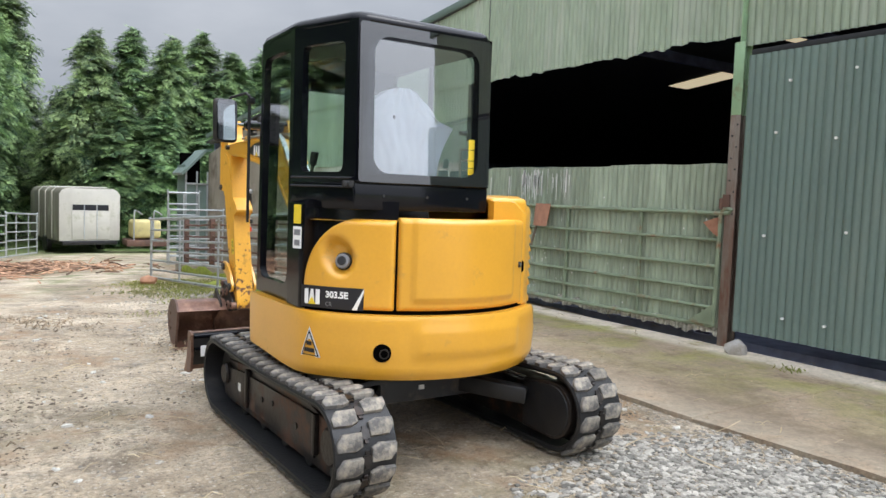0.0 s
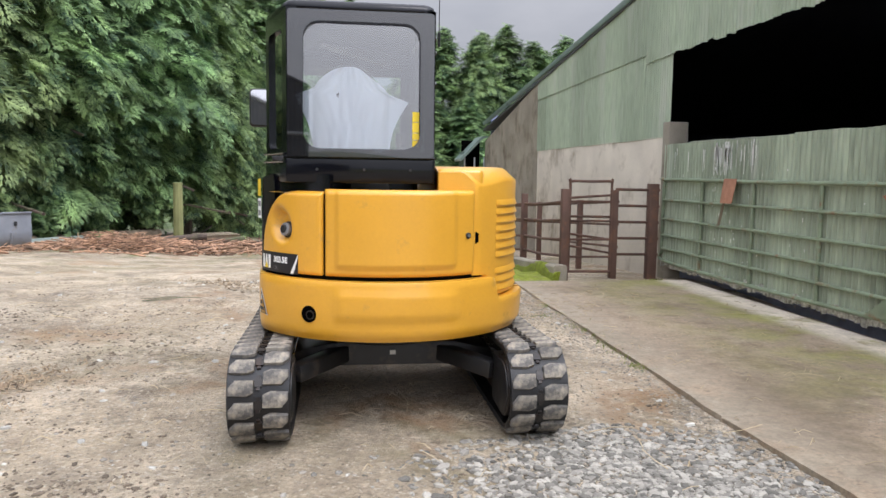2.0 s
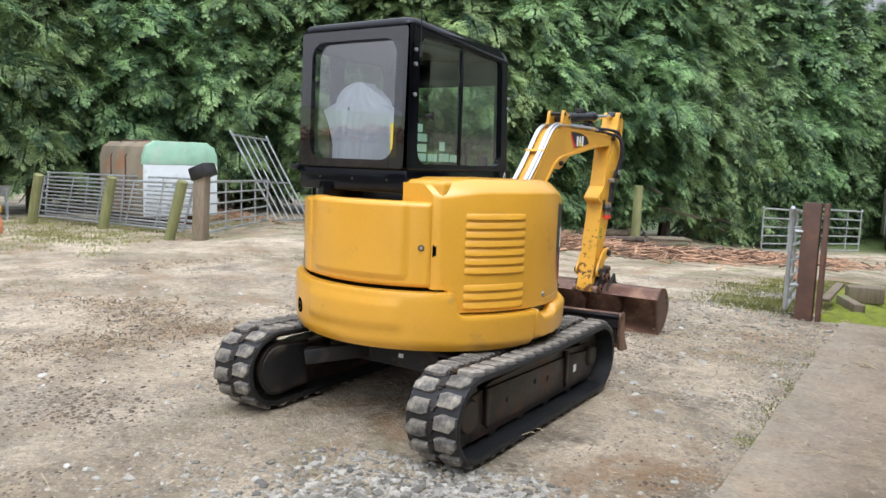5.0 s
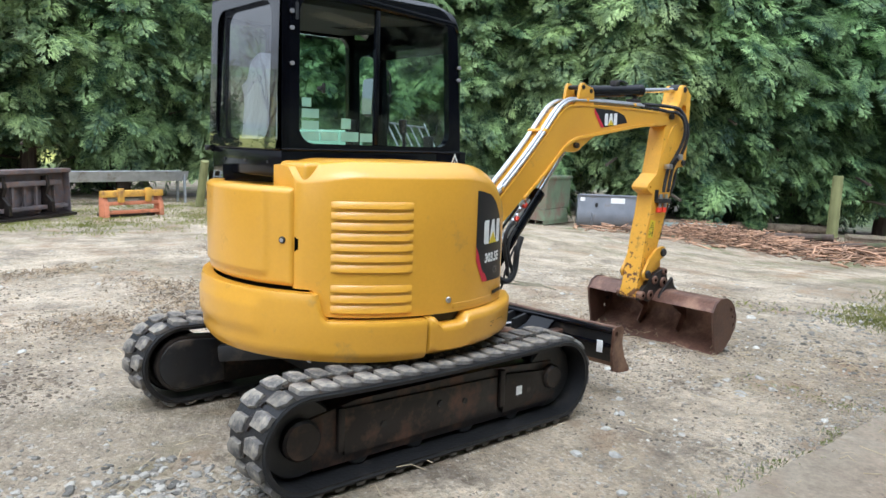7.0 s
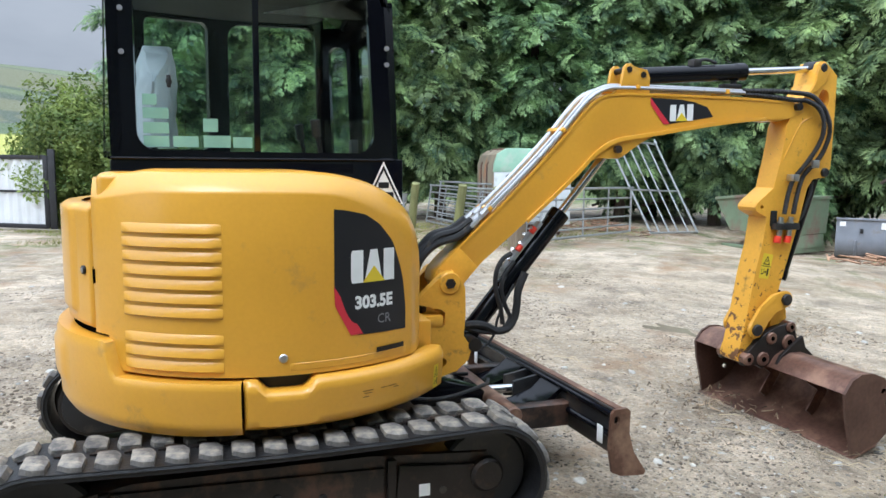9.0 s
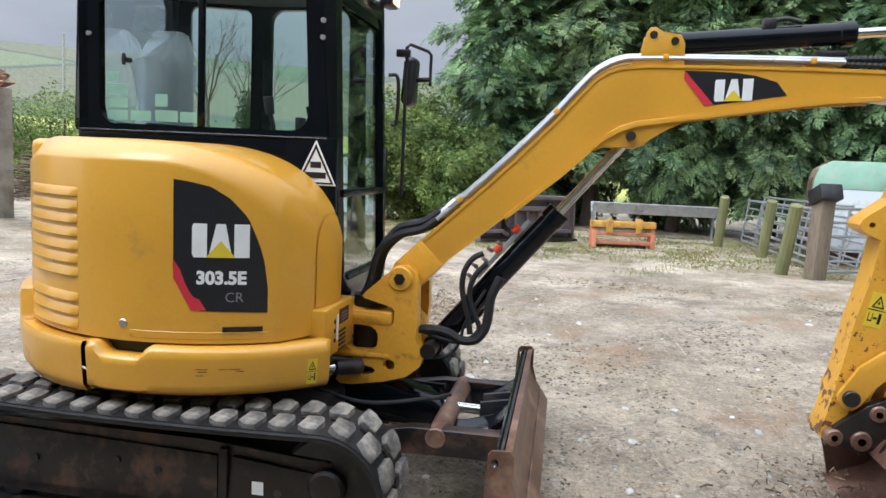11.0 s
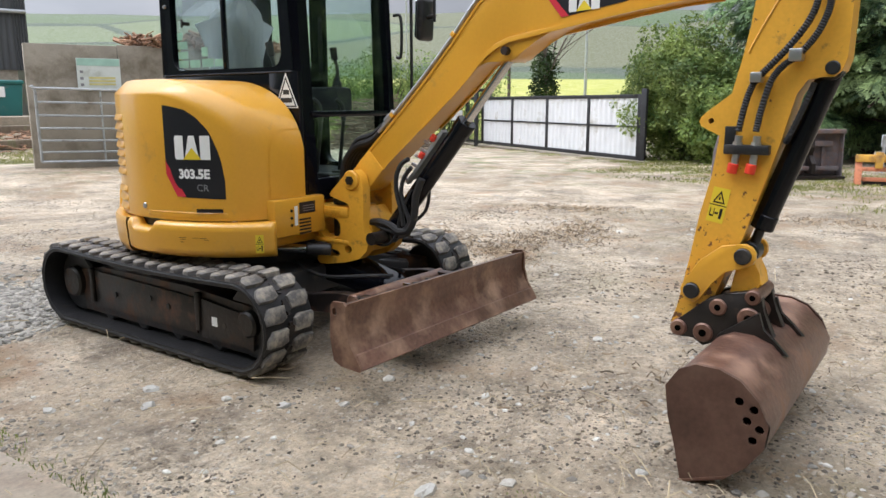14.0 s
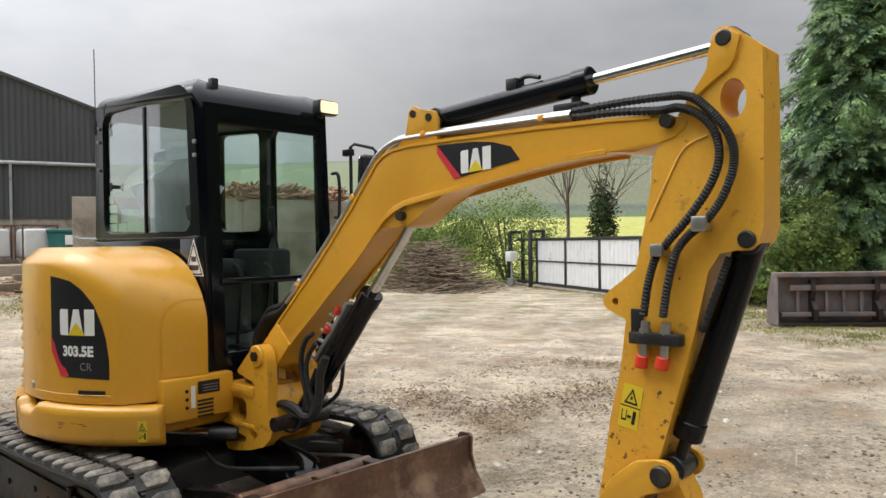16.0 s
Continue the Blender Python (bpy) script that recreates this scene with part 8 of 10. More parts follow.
# shovel hung over the top rail
sh = thing("rusty_shovel", "rusty orange shovel blade hung over the gate rail", "shovel")
bm = BM()
secs = []
for i in range(7):
    t = i / 6
    w = 0.155 * (1 - 0.12 * t)
    secs.append([Vector((GX - 0.055 - 0.05 * math.sin(math.pi * k / 4) * 0.5 - 0.05 * t, 3.74 - w + 2 * w * k / 4, 1.43 - 0.30 * t)) for k in range(5)] +
                [Vector((GX - 0.050 - 0.05 * math.sin(math.pi * k / 4) * 0.5 - 0.05 * t, 3.74 - w + 2 * w * k / 4, 1.43 - 0.30 * t)) for k in range(4, -1, -1)])
loft(bm, secs)
part("shovel_blade", bm, "shovel", sh)
bm = BM()
tube(bm, [(GX - 0.06, 3.80, 1.30), (GX - 0.08, 3.93, 0.85)], 0.017, 8)
part("shaft", bm, "wood", sh)
st = thing("corner_stone", "pale rough stone at the foot of the post", "stone")


def rock(seed, sx, sy, sz, n=2):
    bm = BM()
    bmesh.ops.create_icosphere(bm, subdivisions=n, radius=1)
    for v in bm.verts:
        k = 1 + 0.28 * noise.noise(v.co * 1.3 + Vector((seed * 7, 0, 0))) + 0.1 * noise.noise(v.co * 3.1 + Vector((0, seed * 3, 0)))
        v.co = Vector((v.co.x * sx * k, v.co.y * sy * k, max(v.co.z, -0.6) * sz * k))
    return bm


M["stone"] = material("pale_grey_stone", (0.42, 0.40, 0.37), 0.85, vary=0.2, scale=6, grain=0.1, bump=0.25, dirt=(0.26, 0.22, 0.17), dirt_amount=0.3, random_tone=0.2)
b = rock(1, 0.12, 0.11, 0.09)
bmesh.ops.translate(b, verts=b.verts[:], vec=(4.28, 0.55, 0.06))
part("rock", b, "stone", st, smooth=50)

# --- pens beside the barn: rusty posts and rails, a frame gate, low kerb wall
def post_thing(x, y, h, w=0.10, label="rusty square steel post", mat="rust_post", tilt=(0, 0)):
    p = thing("steel_post", label, "post", "pen posts")
    bm = BM()
    z = gz(x, y)
    bar(bm, (x, y, z - 0.2), (x + tilt[0], y + tilt[1], z + h), w, w, 0.008)
    part("shaft", bm, mat, p)
    return p


post_thing(2.874, 5.46, 1.30, 0.11)
post_thing(3.70, 5.72, 1.30, 0.10)
post_thing(4.30, 5.74, 1.40, 0.14, "dark rusty gate post by the barn corner")
f1 = thing("rail_fence", "rusty tube rails between post and barn", "fence")
for z in (0.28, 0.52, 0.76, 1.0, 1.24):
    bm = BM()
    tube(bm, [(3.72, 5.72, z + 0.01), (4.42, 5.78, z)], 0.021, 8)
    part("rail", bm, "rust_post", f1)
fg = tube_gate("frame_gate", "rusty tube gate standing higher than its fence", (3.02, 5.70), (3.64, 5.68), 1.42, 6, (), "rust_post", low=0.10, r=0.017)
f2 = thing("rail_fence", "bent rusty tube rails crossing the pen", "fence")
for z0, z1 in ((1.12, 1.16), (0.86, 0.84), (0.62, 0.50), (0.45, 0.30)):
    bm = BM()
    tube(bm, [(2.89, 5.53, z0), (3.68, 5.78, z1)], 0.018, 8)
    part("rail", bm, "rust_post", f2)
# pen line running back, standing on the kerb wall
kerb = thing("kerb_wall", "low mossy concrete kerb wall under the pen rails", "wall")
bm = BM()
secs = []
for i in range(15):
    y = 5.22 + 8.9 * i / 14
    x, g = 2.66 - 0.065 * (y - 5.3), gz(2.6, y)
    secs.append([Vector((x, y, g - 0.4)), Vector((x, y, g + 0.20)), Vector((x + 0.02, y, g + 0.225)), Vector((x + 0.17, y, g + 0.225)), Vector((x + 0.19, y, g + 0.20)), Vector((x + 0.19, y, g - 0.4))])
loft(bm, secs)
part("kerb", bm, "wall_concrete", kerb, smooth=30)
bm = BM()
secs = []
for i in range(40):
    y = 5.17 + 8.4 * i / 39
    x, g = 2.66 - 0.065 * (y - 5.3), gz(2.6, y)
    j = 0.03 * noise.noise((y * 2, 0, 0)) + 0.02 * noise.noise((y * 6, 3, 0))
    up = 0.12 + 0.10 * ease(noise.noise((y * 1.1, 7, 0)), -0.2, 0.3)
    secs.append([Vector((x - 0.03, y, g - 0.02)), Vector((x - 0.02, y, g + up * 0.8 + j)), Vector((x + 0.02, y, g + up + 0.015 + j)), Vector((x + 0.09 + j, y, g + up + 0.012)), Vector((x + 0.05, y, g - 0.02))])
loft(bm, secs)
part("moss_cap", bm, "moss", kerb, "moss over the kerb's edge", 60)
PEN = []
for i, (x, y) in enumerate(((2.795, 7.52), (2.636, 9.13), (2.53, 10.7), (2.42, 12.3), (2.31, 14.0))):
    post_thing(x, y, 1.29, 0.10)
    PEN.append((x, y))
pf = thing("rail_fence", "long rusty tube rails of the cattle pen", "fence")
prev = (2.874, 5.46)
for x, y in PEN:
    za, zb = gz(*prev), gz(x, y)
    for h in (0.34, 0.58, 0.86, 1.12):
        bm = BM()
        tube(bm, [(prev[0], prev[1], za + h), ((prev[0] + x) / 2, (prev[1] + y) / 2, (za + zb) / 2 + h - 0.02), (x, y, zb + h)], 0.022, 7)
        part("rail", bm, "rust_post", pf)
    prev = (x, y)
# second line against the barn wall
pf2 = thing("rail_fence", "inner rusty rails along the barn wall", "fence")
for h in (0.4, 0.75, 1.1):
    bm = BM()
    tube(bm, [(3.95, 6.2, h - 0.05), (3.8, 12.5, h - 0.40)], 0.020, 7)
    part("rail", bm, "rust_post", pf2)
for y in (7.8, 10.3):
    post_thing(3.90 - 0.02 * (y - 6), y, 1.2, 0.09)
# heavy I-section gate post, split in two channels
ip = thing("steel_gate_post", "heavy brown steel gate post of two channels", "post")
for x0, x1 in ((1.525, 1.705), (1.735, 1.785)):
    bm = BM()
    box(bm, (x0, 4.98, -0.25), (x1, 5.11, 1.27), 0.006)
    part("channel", bm, "rust_post", ip)
for z in (0.35, 0.95):
    bm = BM()
    cyl(bm, (1.54, 4.985, z), (1.46, 4.95, z), 0.02, 8)
    part("hinge", bm, "galv", ip)
tube_gate("field_gate", "galvanised tube gate standing open on the steel post", (1.43, 4.96), (0.87, 10.9), 1.20, 7, (0.16, 0.45, 0.74), "galv", low=0.10)
tube_gate("hurdle_gate", "galvanised hurdle with a rounded top at the pen's far end", (2.41, 16.3), (3.20, 16.3), 1.98, 8, (0.5,), "galv", low=0.12, r=0.022)
tube_gate("hurdle_gate", "galvanised hurdle across the pen's far end", (2.42, 16.2), (3.80, 16.15), 1.53, 7, (0.5,), "galv", low=0.12, r=0.020)
# the mossy corner with timber and stones
moss = thing("moss_patch", "bright green moss growing over rubble", "moss", kind="stuff")
bm = BM()
bmesh.ops.create_grid(bm, x_segments=34, y_segments=70, size=0.5)
for v in bm.verts:
    u, w = v.co.x, v.co.y
    x, y = 2.24 + u * 0.98 * (1 + 0.1 * math.sin(w * 9)), 7.6 + w * 5.2
    edge = min(1, (0.5 - abs(u)) * 9, (0.5 - abs(w)) * 9)
    v.co = Vector((x - 0.062 * (y - 5.3), y, gz(x, y) - 0.03 + 0.11 * max(0, edge) ** 0.6 * (0.75 + 0.9 * noise.noise((x * 3, y * 3, 1)))))
part("moss_cushion", bm, "moss", moss, smooth=80)
for nm, lab, a, b2, w, h in (("timber_block", "sawn yellowish timber block on the moss", (1.86, 6.9, 0.06), (2.27, 7.0, 0.06), 0.24, 0.20),
                            ("timber_log", "short grey log lying on the moss", (2.12, 5.62, 0.06), (1.86, 6.3, 0.06), 0.12, 0.11),
                            ("timber_plank", "weathered plank leaning on rubble", (1.68, 6.3, 0.02), (1.76, 7.1, 0.14), 0.11, 0.05)):
    t = thing(nm, lab, "timber")
    bm = BM()
    bar(bm, a, b2, w, h, 0.015)
    part("timber", bm, "wood", t)
sq = thing("yard_stone", "orange-brown stone lying by the open gate", "stone")
b = rock(4, 0.15, 0.14, 0.11)
bmesh.ops.translate(b, verts=b.verts[:], vec=(0.72, 10.4, gz(0.72, 10.4) + 0.06))
M["brickstone"] = material("orange_stone", (0.42, 0.22, 0.13), 0.85, vary=0.2, scale=8, bump=0.2)
part("rock", b, "brickstone", sq, smooth=40)

# --- green lean-to beyond the barn's end wall
lt = thing("lean_to_shed", "small green sheeted lean-to behind the barn", "shed", kind="structure")
bm = BM()
corrugated(bm, 20.4, 21.3, -1.3, 2.2, 3.86)
part("cladding_sheet", bm, "clad_dark", lt, smooth=60)
for z in (1.60, 0.55, -0.35):
    bm = BM()
    box(bm, (3.84, 20.24, z - 0.03), (4.54, 20.29, z + 0.03), 0.004)
    part("frame_bar", bm, "galv", lt)
for x in (3.86, 4.20, 4.53):
    bm = BM()
    box(bm, (x - 0.025, 20.25, -1.25), (x + 0.025, 20.30, 2.0), 0.004)
    part("frame_bar", bm, "galv", lt)
bm = BM()
prism(bm, [(3.84, -1.3), (4.54, -1.3), (4.54, 1.58), (3.84, 1.58)], 20.31, 20.36, axis="y")
part("shed_door", bm, "clad_dark", lt)
# near-black sheet added for the shade inside the lean-to
bm = BM()
box(bm, (3.90, 21.2, 1.2), (4.54, 21.26, 2.6))
part("dark_back", bm, "hole", lt)
bm = BM()
prism(bm, [(3.70, 1.86), (4.42, 2.62), (4.60, 2.66), (4.60, 2.72), (4.40, 2.70), (3.66, 1.93)], 20.0, 21.3, axis="y")
part("shed_roof", bm, "clad_dark", lt)

# --- horse box
HB = Matrix.Translation((1.36, 30.6, gz(1.4, 30.6))) @ Matrix.Rotation(radians(10), 4, "Z") @ Matrix.Scale(1.17, 4)
hb = thing("horse_box", "old white horse trailer with algae streaks, ramp closed", "trailer", m=HB)
M["hb_white"] = material("grubby_white_panel", (0.50, 0.475, 0.415), 0.6, vary=0.1, scale=2, dirt=(0.34, 0.33, 0.24), dirt_amount=0.3, dirt_scale=2)
M["hb_side"] = material("algae_stained_side", (0.16, 0.15, 0.11), 0.8, vary=0.2, scale=2, dirt=(0.25, 0.25, 0.18), dirt_amount=0.35, dirt_scale=3, stretch=(1, 1, 0.3))
bm = BM()
prism(bm, [(0.0, 0.45), (2.1, 0.45), (2.1, 2.12), (2.0, 2.30), (1.85, 2.36), (0.25, 2.36), (0.10, 2.30), (0.0, 2.15)], 0.05, 3.6, axis="y", bevel=0.02)
part("body", bm, "hb_side", hb, "green-grey stained sides")
bm = BM()
prism(bm, [(0.0, 0.45), (2.1, 0.45), (2.1, 2.12), (2.0, 2.28), (1.85, 2.34), (0.25, 2.34), (0.10, 2.28), (0.0, 2.12)], 0.0, 0.05, axis="y", bevel=0.015)
part("front_panel", bm, "hb_white", hb, "grubby white end panel")
bm = BM()
box(bm, (0.42, -0.025, 0.50), (1.72, 0.0, 1.55), 0.01)
ramp = part("ramp_door", bm, "hb_white", hb)
bm = BM()
for x in (0.44, 0.86, 1.30):
    box(bm, (x, -0.03, 1.56), (x + 0.38, -0.002, 1.76), 0.004)
part("vent_opening", bm, "black_mark", hb, "dark slots above the ramp", 0)
bm = BM()
for x in (0.82, 1.26):
    box(bm, (x, -0.035, 0.5), (x + 0.03, -0.02, 1.76))
part("door_strip", bm, "galv", hb)
for x in (0.05, 1.95):
    bm = BM()
    cyl(bm, (x - 0.08, 1.7, 0.30), (x + 0.12, 1.7, 0.30), 0.31, 20, bevel=0.03)
    part("wheel", bm, "rubber", hb)
for y in (0.8, 1.6, 2.4):
    bm = BM()
    tube(bm, [(-0.02, y, 0.5), (-0.02, y, 2.2), (0.12, y, 2.36), (1.9, y, 2.39)], 0.02, 6)
    part("body_rib", bm, "hb_white", hb)
bm = BM()
box(bm, (0.1, -0.05, 0.30), (2.0, 3.5, 0.45), 0.02)
part("chassis", bm, "black_matt", hb)

# sprayer beside it
sp = thing("crop_sprayer", "yellow plastic sprayer tank on a rusty frame", "sprayer", m=Matrix.Translation((4.75, 30.4, gz(4.7, 30.4))) @ Matrix.Scale(1.15, 4))
M["tank"] = material("faded_yellow_plastic", (0.52, 0.44, 0.19), 0.6, vary=0.15, scale=3, dirt=(0.35, 0.30, 0.18), dirt_amount=0.3)
bm = BM()
box(bm, (-0.5, 0.0, 0.55), (0.55, 0.9, 1.25), 0.12, seg=3)
part("tank", bm, "tank", sp)
bm = BM()
for s in (-0.45, 0.25):
    tube(bm, smooth_path([(s, -0.05, 0.4), (s, -0.08, 1.5), (s + 0.1, -0.08, 1.58), (s + 0.3, -0.08, 1.45)]), 0.025, 6)
part("hoop", bm, "galv", sp)
bm = BM()
box(bm, (-0.7, -0.1, 0.25), (0.8, 1.0, 0.5), 0.03)
part("frame", bm, "rust_post", sp)

# --- galvanised gate and post by the wood pile
tube_gate("field_gate", "galvanised gate leaning shut beside the wood pile", (-1.90, 21.5), (-0.85, 24.6), 1.50, 6, (0.5,), "galv", low=0.15, r=0.024)
tube_gate("field_gate", "second galvanised gate in the far fence", (-0.84, 24.65), (0.33, 28.0), 1.60, 6, (0.3, 0.7), "galv", low=0.15, r=0.024)
mp = thing("mossy_post", "moss-green timber post under the conifers", "post")
bm = BM()
cyl(bm, (-5.3, 19.3, -1.2), (-5.3, 19.35, 1.05), 0.16, 10, 0.14, 0.02)
M["green_wood"] = material("green_algae_wood", (0.21, 0.215, 0.09), 0.9, vary=0.25, scale=4, bump=0.2, stretch=(1, 1, 0.3))
part("timber", bm, "green_wood", mp)


def pallet(m, label="old grey timber pallet in a low stack", mat="wood"):
    p = thing("pallet", label, "pallet", "pallets", m=m)
    for k in range(5):
        bm = BM()
        box(bm, (-0.6, -0.48 + 0.215 * k, 0.10), (0.6, -0.38 + 0.215 * k, 0.122), 0.003)
        part("deck_board", bm, mat, p)
    for y in (-0.45, -0.0, 0.40):
        bm = BM()
        box(bm, (-0.6, y, 0.0), (0.6, y + 0.09, 0.10), 0.003)
        part("bearer", bm, mat, p)
    return p


pal = pallet(Matrix.Translation((-4.2, 19.0, gz(-4.2, 19.0))) @ Matrix.Rotation(radians(20), 4, "Z"))
for k in range(1, 3):
    copy_thing(pal, Matrix.Translation((-4.2 + 0.04 * k, 19.0, gz(-4.2, 19.0) + 0.125 * k)) @ Matrix.Rotation(radians(20 + 5 * k), 4, "Z"))

# bark litter and branches on the ground before the trees
def litter(name, label, cx, cy, ax, ay, turn, count, mat, seed, size=(0.15, 0.7), thick=0.02, kind="stuff", heap=0.0):
    r = random.Random(seed)
    bm = BM()
    for i in range(count):
        u, v = r.gauss(0, 0.42), r.gauss(0, 0.42)
        x = cx + u * ax * math.cos(turn) - v * ay * math.sin(turn)
        y = cy + u * ax * math.sin(turn) + v * ay * math.cos(turn)
        L, a = r.uniform(*size), r.uniform(0, 6.28)
        z = gz(x, y) + r.uniform(0.0, 0.03) + heap * max(0, 1 - u * u - v * v) * r.random()
        d = Vector((math.cos(a), math.sin(a), r.uniform(-0.05, 0.25)))
        p = Vector((x, y, z + 0.01))
        tube(bm, [p, p + d * L * 0.5 + Vector((0, 0, r.uniform(-0.01, 0.03))), p + d * L], r.uniform(0.35, 1.0) * thick, 4)
    o = part(name, bm, mat, None, "", 0)
    return tagged(o, label, "debris", kind=kind)


M["log_side"] = material("peeling_log_bark", (0.21, 0.165, 0.115), 0.9, vary=0.3, scale=5, grain=0.2, grain_scale=30, dirt=(0.09, 0.065, 0.045), dirt_amount=0.4, dirt_scale=4, bump=0.3)
M["litter"] = material("red_brown_bark_litter", (0.31, 0.185, 0.115), 0.9, vary=0.3, scale=6, island_tone=0.75, bump=0.2)
M["brush"] = material("dull_brown_brush", (0.19, 0.145, 0.10), 0.9, vary=0.3, scale=6, island_tone=0.6, bump=0.2)
M["straw"] = material("dry_straw", (0.42, 0.34, 0.22), 0.9, vary=0.2, scale=6, island_tone=0.3)
litter("bark_litter", "reddish bark, twigs and broken branches under the trees", -4.0, 15.0, 5.0, 2.3, 0.42, 2400, "litter", 2, (0.10, 0.7), 0.022, heap=0.16)
litter("bark_litter", "reddish bark litter under the far trees", -2.8, 18.0, 4.2, 1.6, 0.55, 1200, "litter", 12, (0.10, 0.6), 0.022, heap=0.16)
litter("bark_litter", "heap of reddish twigs beside the skip", -5.2, 13.0, 1.9, 1.0, 0.7, 900, "litter", 3, (0.08, 0.30), 0.010, heap=0.42)
litter("brush_pile", "brown pile of cut branches and hedge trimmings", -17.6, -14.0, 2.6, 1.8, 0.9, 1700, "brush", 5, (0.2, 1.1), 0.020, heap=1.7)
litter("dead_fern", "dead brown bracken at the hedge foot", -12.4, 9.0, 1.2, 1.0, 0.2, 260, "litter", 8, (0.1, 0.4), 0.01, heap=0.25)
litter("straw_wisps", "loose straw and twigs trodden into the yard", 0.0, 1.5, 6.5, 6.0, 0, 900, "straw", 9, (0.02, 0.10), 0.003)
for k, (x, y, L, a, r) in enumerate(((-6.0, 15.4, 2.2, 0.25, 0.09), (-4.6, 16.0, 1.9, 0.6, 0.08), (-3.4, 16.6, 1.8, 0.9, 0.08), (-3.0, 17.2, 1.5, -0.1, 0.07), (-7.4, 14.2, 1.7, 0.1, 0.08))):
    lg_ = thing("felled_log", "felled conifer log with red-brown bark", "log", "felled logs")
    bm = BM()
    p = Vector((x, y, gz(x, y) + r * 0.8))
    tube(bm, [p, p + Vector((math.cos(a) * L / 2, math.sin(a) * L / 2, 0.03)), p + Vector((math.cos(a) * L, math.sin(a) * L, 0.1))], r, 10)
    part("trunk", bm, "bark", lg_)

# --- two steel skips
SK = Matrix.Translation((-10.395, 12.24, gz(-10.2, 11.9))) @ Matrix.Rotation(radians(14), 4, "Z") @ Matrix.Diagonal((0.80, 1, 1, 1))
sk = thing("tipping_skip", "green and rusty steel tipping skip on a fork base", "skip", m=SK)
M["skip_green"] = material("flaking_green_steel", (0.155, 0.205, 0.125), 0.6, vary=0.2, scale=2, dirt=(0.20, 0.125, 0.095), dirt_amount=0.5, dirt_scale=1.6, bump=0.1)
HOP = [(-1.27, 1.10), (-0.74, 0.40), (1.20, 0.40), (1.24, 1.18), (-0.35, 1.18)]
HOP_IN = [(-1.22, 1.12), (-0.71, 0.43), (1.17, 0.43), (1.21, 1.20)]
bm = BM()
prism(bm, HOP[:4] + list(reversed(HOP_IN)), -0.57, 0.67, axis="y")
prism(bm, HOP, -0.60, -0.57, axis="y")
prism(bm, HOP, 0.67, 0.70, axis="y")
part("hopper", bm, "skip_green", sk)
for a, b in (((-0.35, -0.60, 1.20), (1.27, -0.60, 1.20)), ((-0.35, -0.60, 1.20), (-1.28, -0.60, 1.115)), ((1.24, -0.60, 1.20), (1.24, 0.70, 1.20)), ((-0.35, 0.70, 1.20), (1.27, 0.70, 1.20)), ((-0.35, 0.70, 1.20), (-1.28, 0.70, 1.115))):
    bm = BM()
    bar(bm, a, b, 0.07, 0.07, 0.008)
    part("rim", bm, "skip_green", sk)
bm = BM()
box(bm, (-0.05, -0.612, 0.88), (0.32, -0.603, 1.13))
part("label", bm, "white_mark", sk, "white paper label", 0)
bm = BM()
prism(bm, [(0.02, 0.39), (-0.08, 0.11), (1.24, 0.11), (1.19, 0.39)], -0.66, 0.60, axis="y")
part("fork_base", bm, "skip_green", sk, "sloping green base")
for x in (-0.06, 0.92):
    bm = BM()
    for lo, hi in (((x, -0.72, 0.0), (x + 0.30, 0.66, 0.015)), ((x, -0.72, 0.105), (x + 0.30, 0.66, 0.12)), ((x, -0.72, 0.015), (x + 0.015, 0.66, 0.105)), ((x + 0.285, -0.72, 0.015), (x + 0.30, 0.66, 0.105))):
        box(bm, lo, hi)
    part("fork_pocket", bm, "skip_green", sk, "hollow fork tube")
bm = BM()
box(bm, (-0.90, -0.70, 0.0), (-0.07, -0.58, 0.09), 0.006)
part("base_bar", bm, "skip_green", sk)
SK2 = Matrix.Translation((-8.57, 13.75, gz(-8.4, 13.6))) @ Matrix.Rotation(radians(43), 4, "Z")
sk2 = thing("loader_bucket", "grey steel loader bucket with a rounded back on the ground", "bucket", m=SK2)
M["grey_steel"] = material("grey_painted_steel", (0.22, 0.235, 0.265), 0.4, vary=0.15, scale=3, dirt=(0.20, 0.165, 0.13), dirt_amount=0.2, dirt_scale=3)
BACK = [(-0.33, 0.87), (-0.345, 0.48)] + [(0.02 - 0.37 * math.cos(k * math.pi / 16), 0.42 - 0.42 * math.sin(k * math.pi / 16)) for k in range(0, 9)] + [(0.30, 0.0)]
SHELL = BACK + [(p[0] + (0.0 if k > 9 else 0.03), p[1] + (0.03 if k > 5 else 0.0)) for k, p in reversed(list(enumerate(BACK)))]
bm = BM()
prism(bm, SHELL, -0.97, 0.97)
part("bucket_shell", bm, "grey_steel", sk2, smooth=35)
for x in (-0.985, 0.97):
    bm = BM()
    prism(bm, BACK + [(0.28, 0.3), (0.05, 0.84)], x, x + 0.015)
    part("side_plate", bm, "grey_steel", sk2)
bm = BM()
box(bm, (-0.99, -0.37, 0.86), (0.99, -0.27, 0.90), 0.008)
part("rim", bm, "grey_steel", sk2)
for x in (-0.50, 0.62):
    bm = BM()
    box(bm, (x - 0.03, -0.40, 0.58), (x + 0.03, -0.335, 0.68), 0.01)
    part("hook", bm, "black_matt", sk2, "dark lifting hook")
    bm = BM()
    tube(bm, [(x - 0.10, -0.364, 0.42), (x - 0.10, -0.337, 0.24), (x - 0.10, -0.24, 0.10)], 0.028, 6)
    part("wear_strap", bm, "grey_steel", sk2)
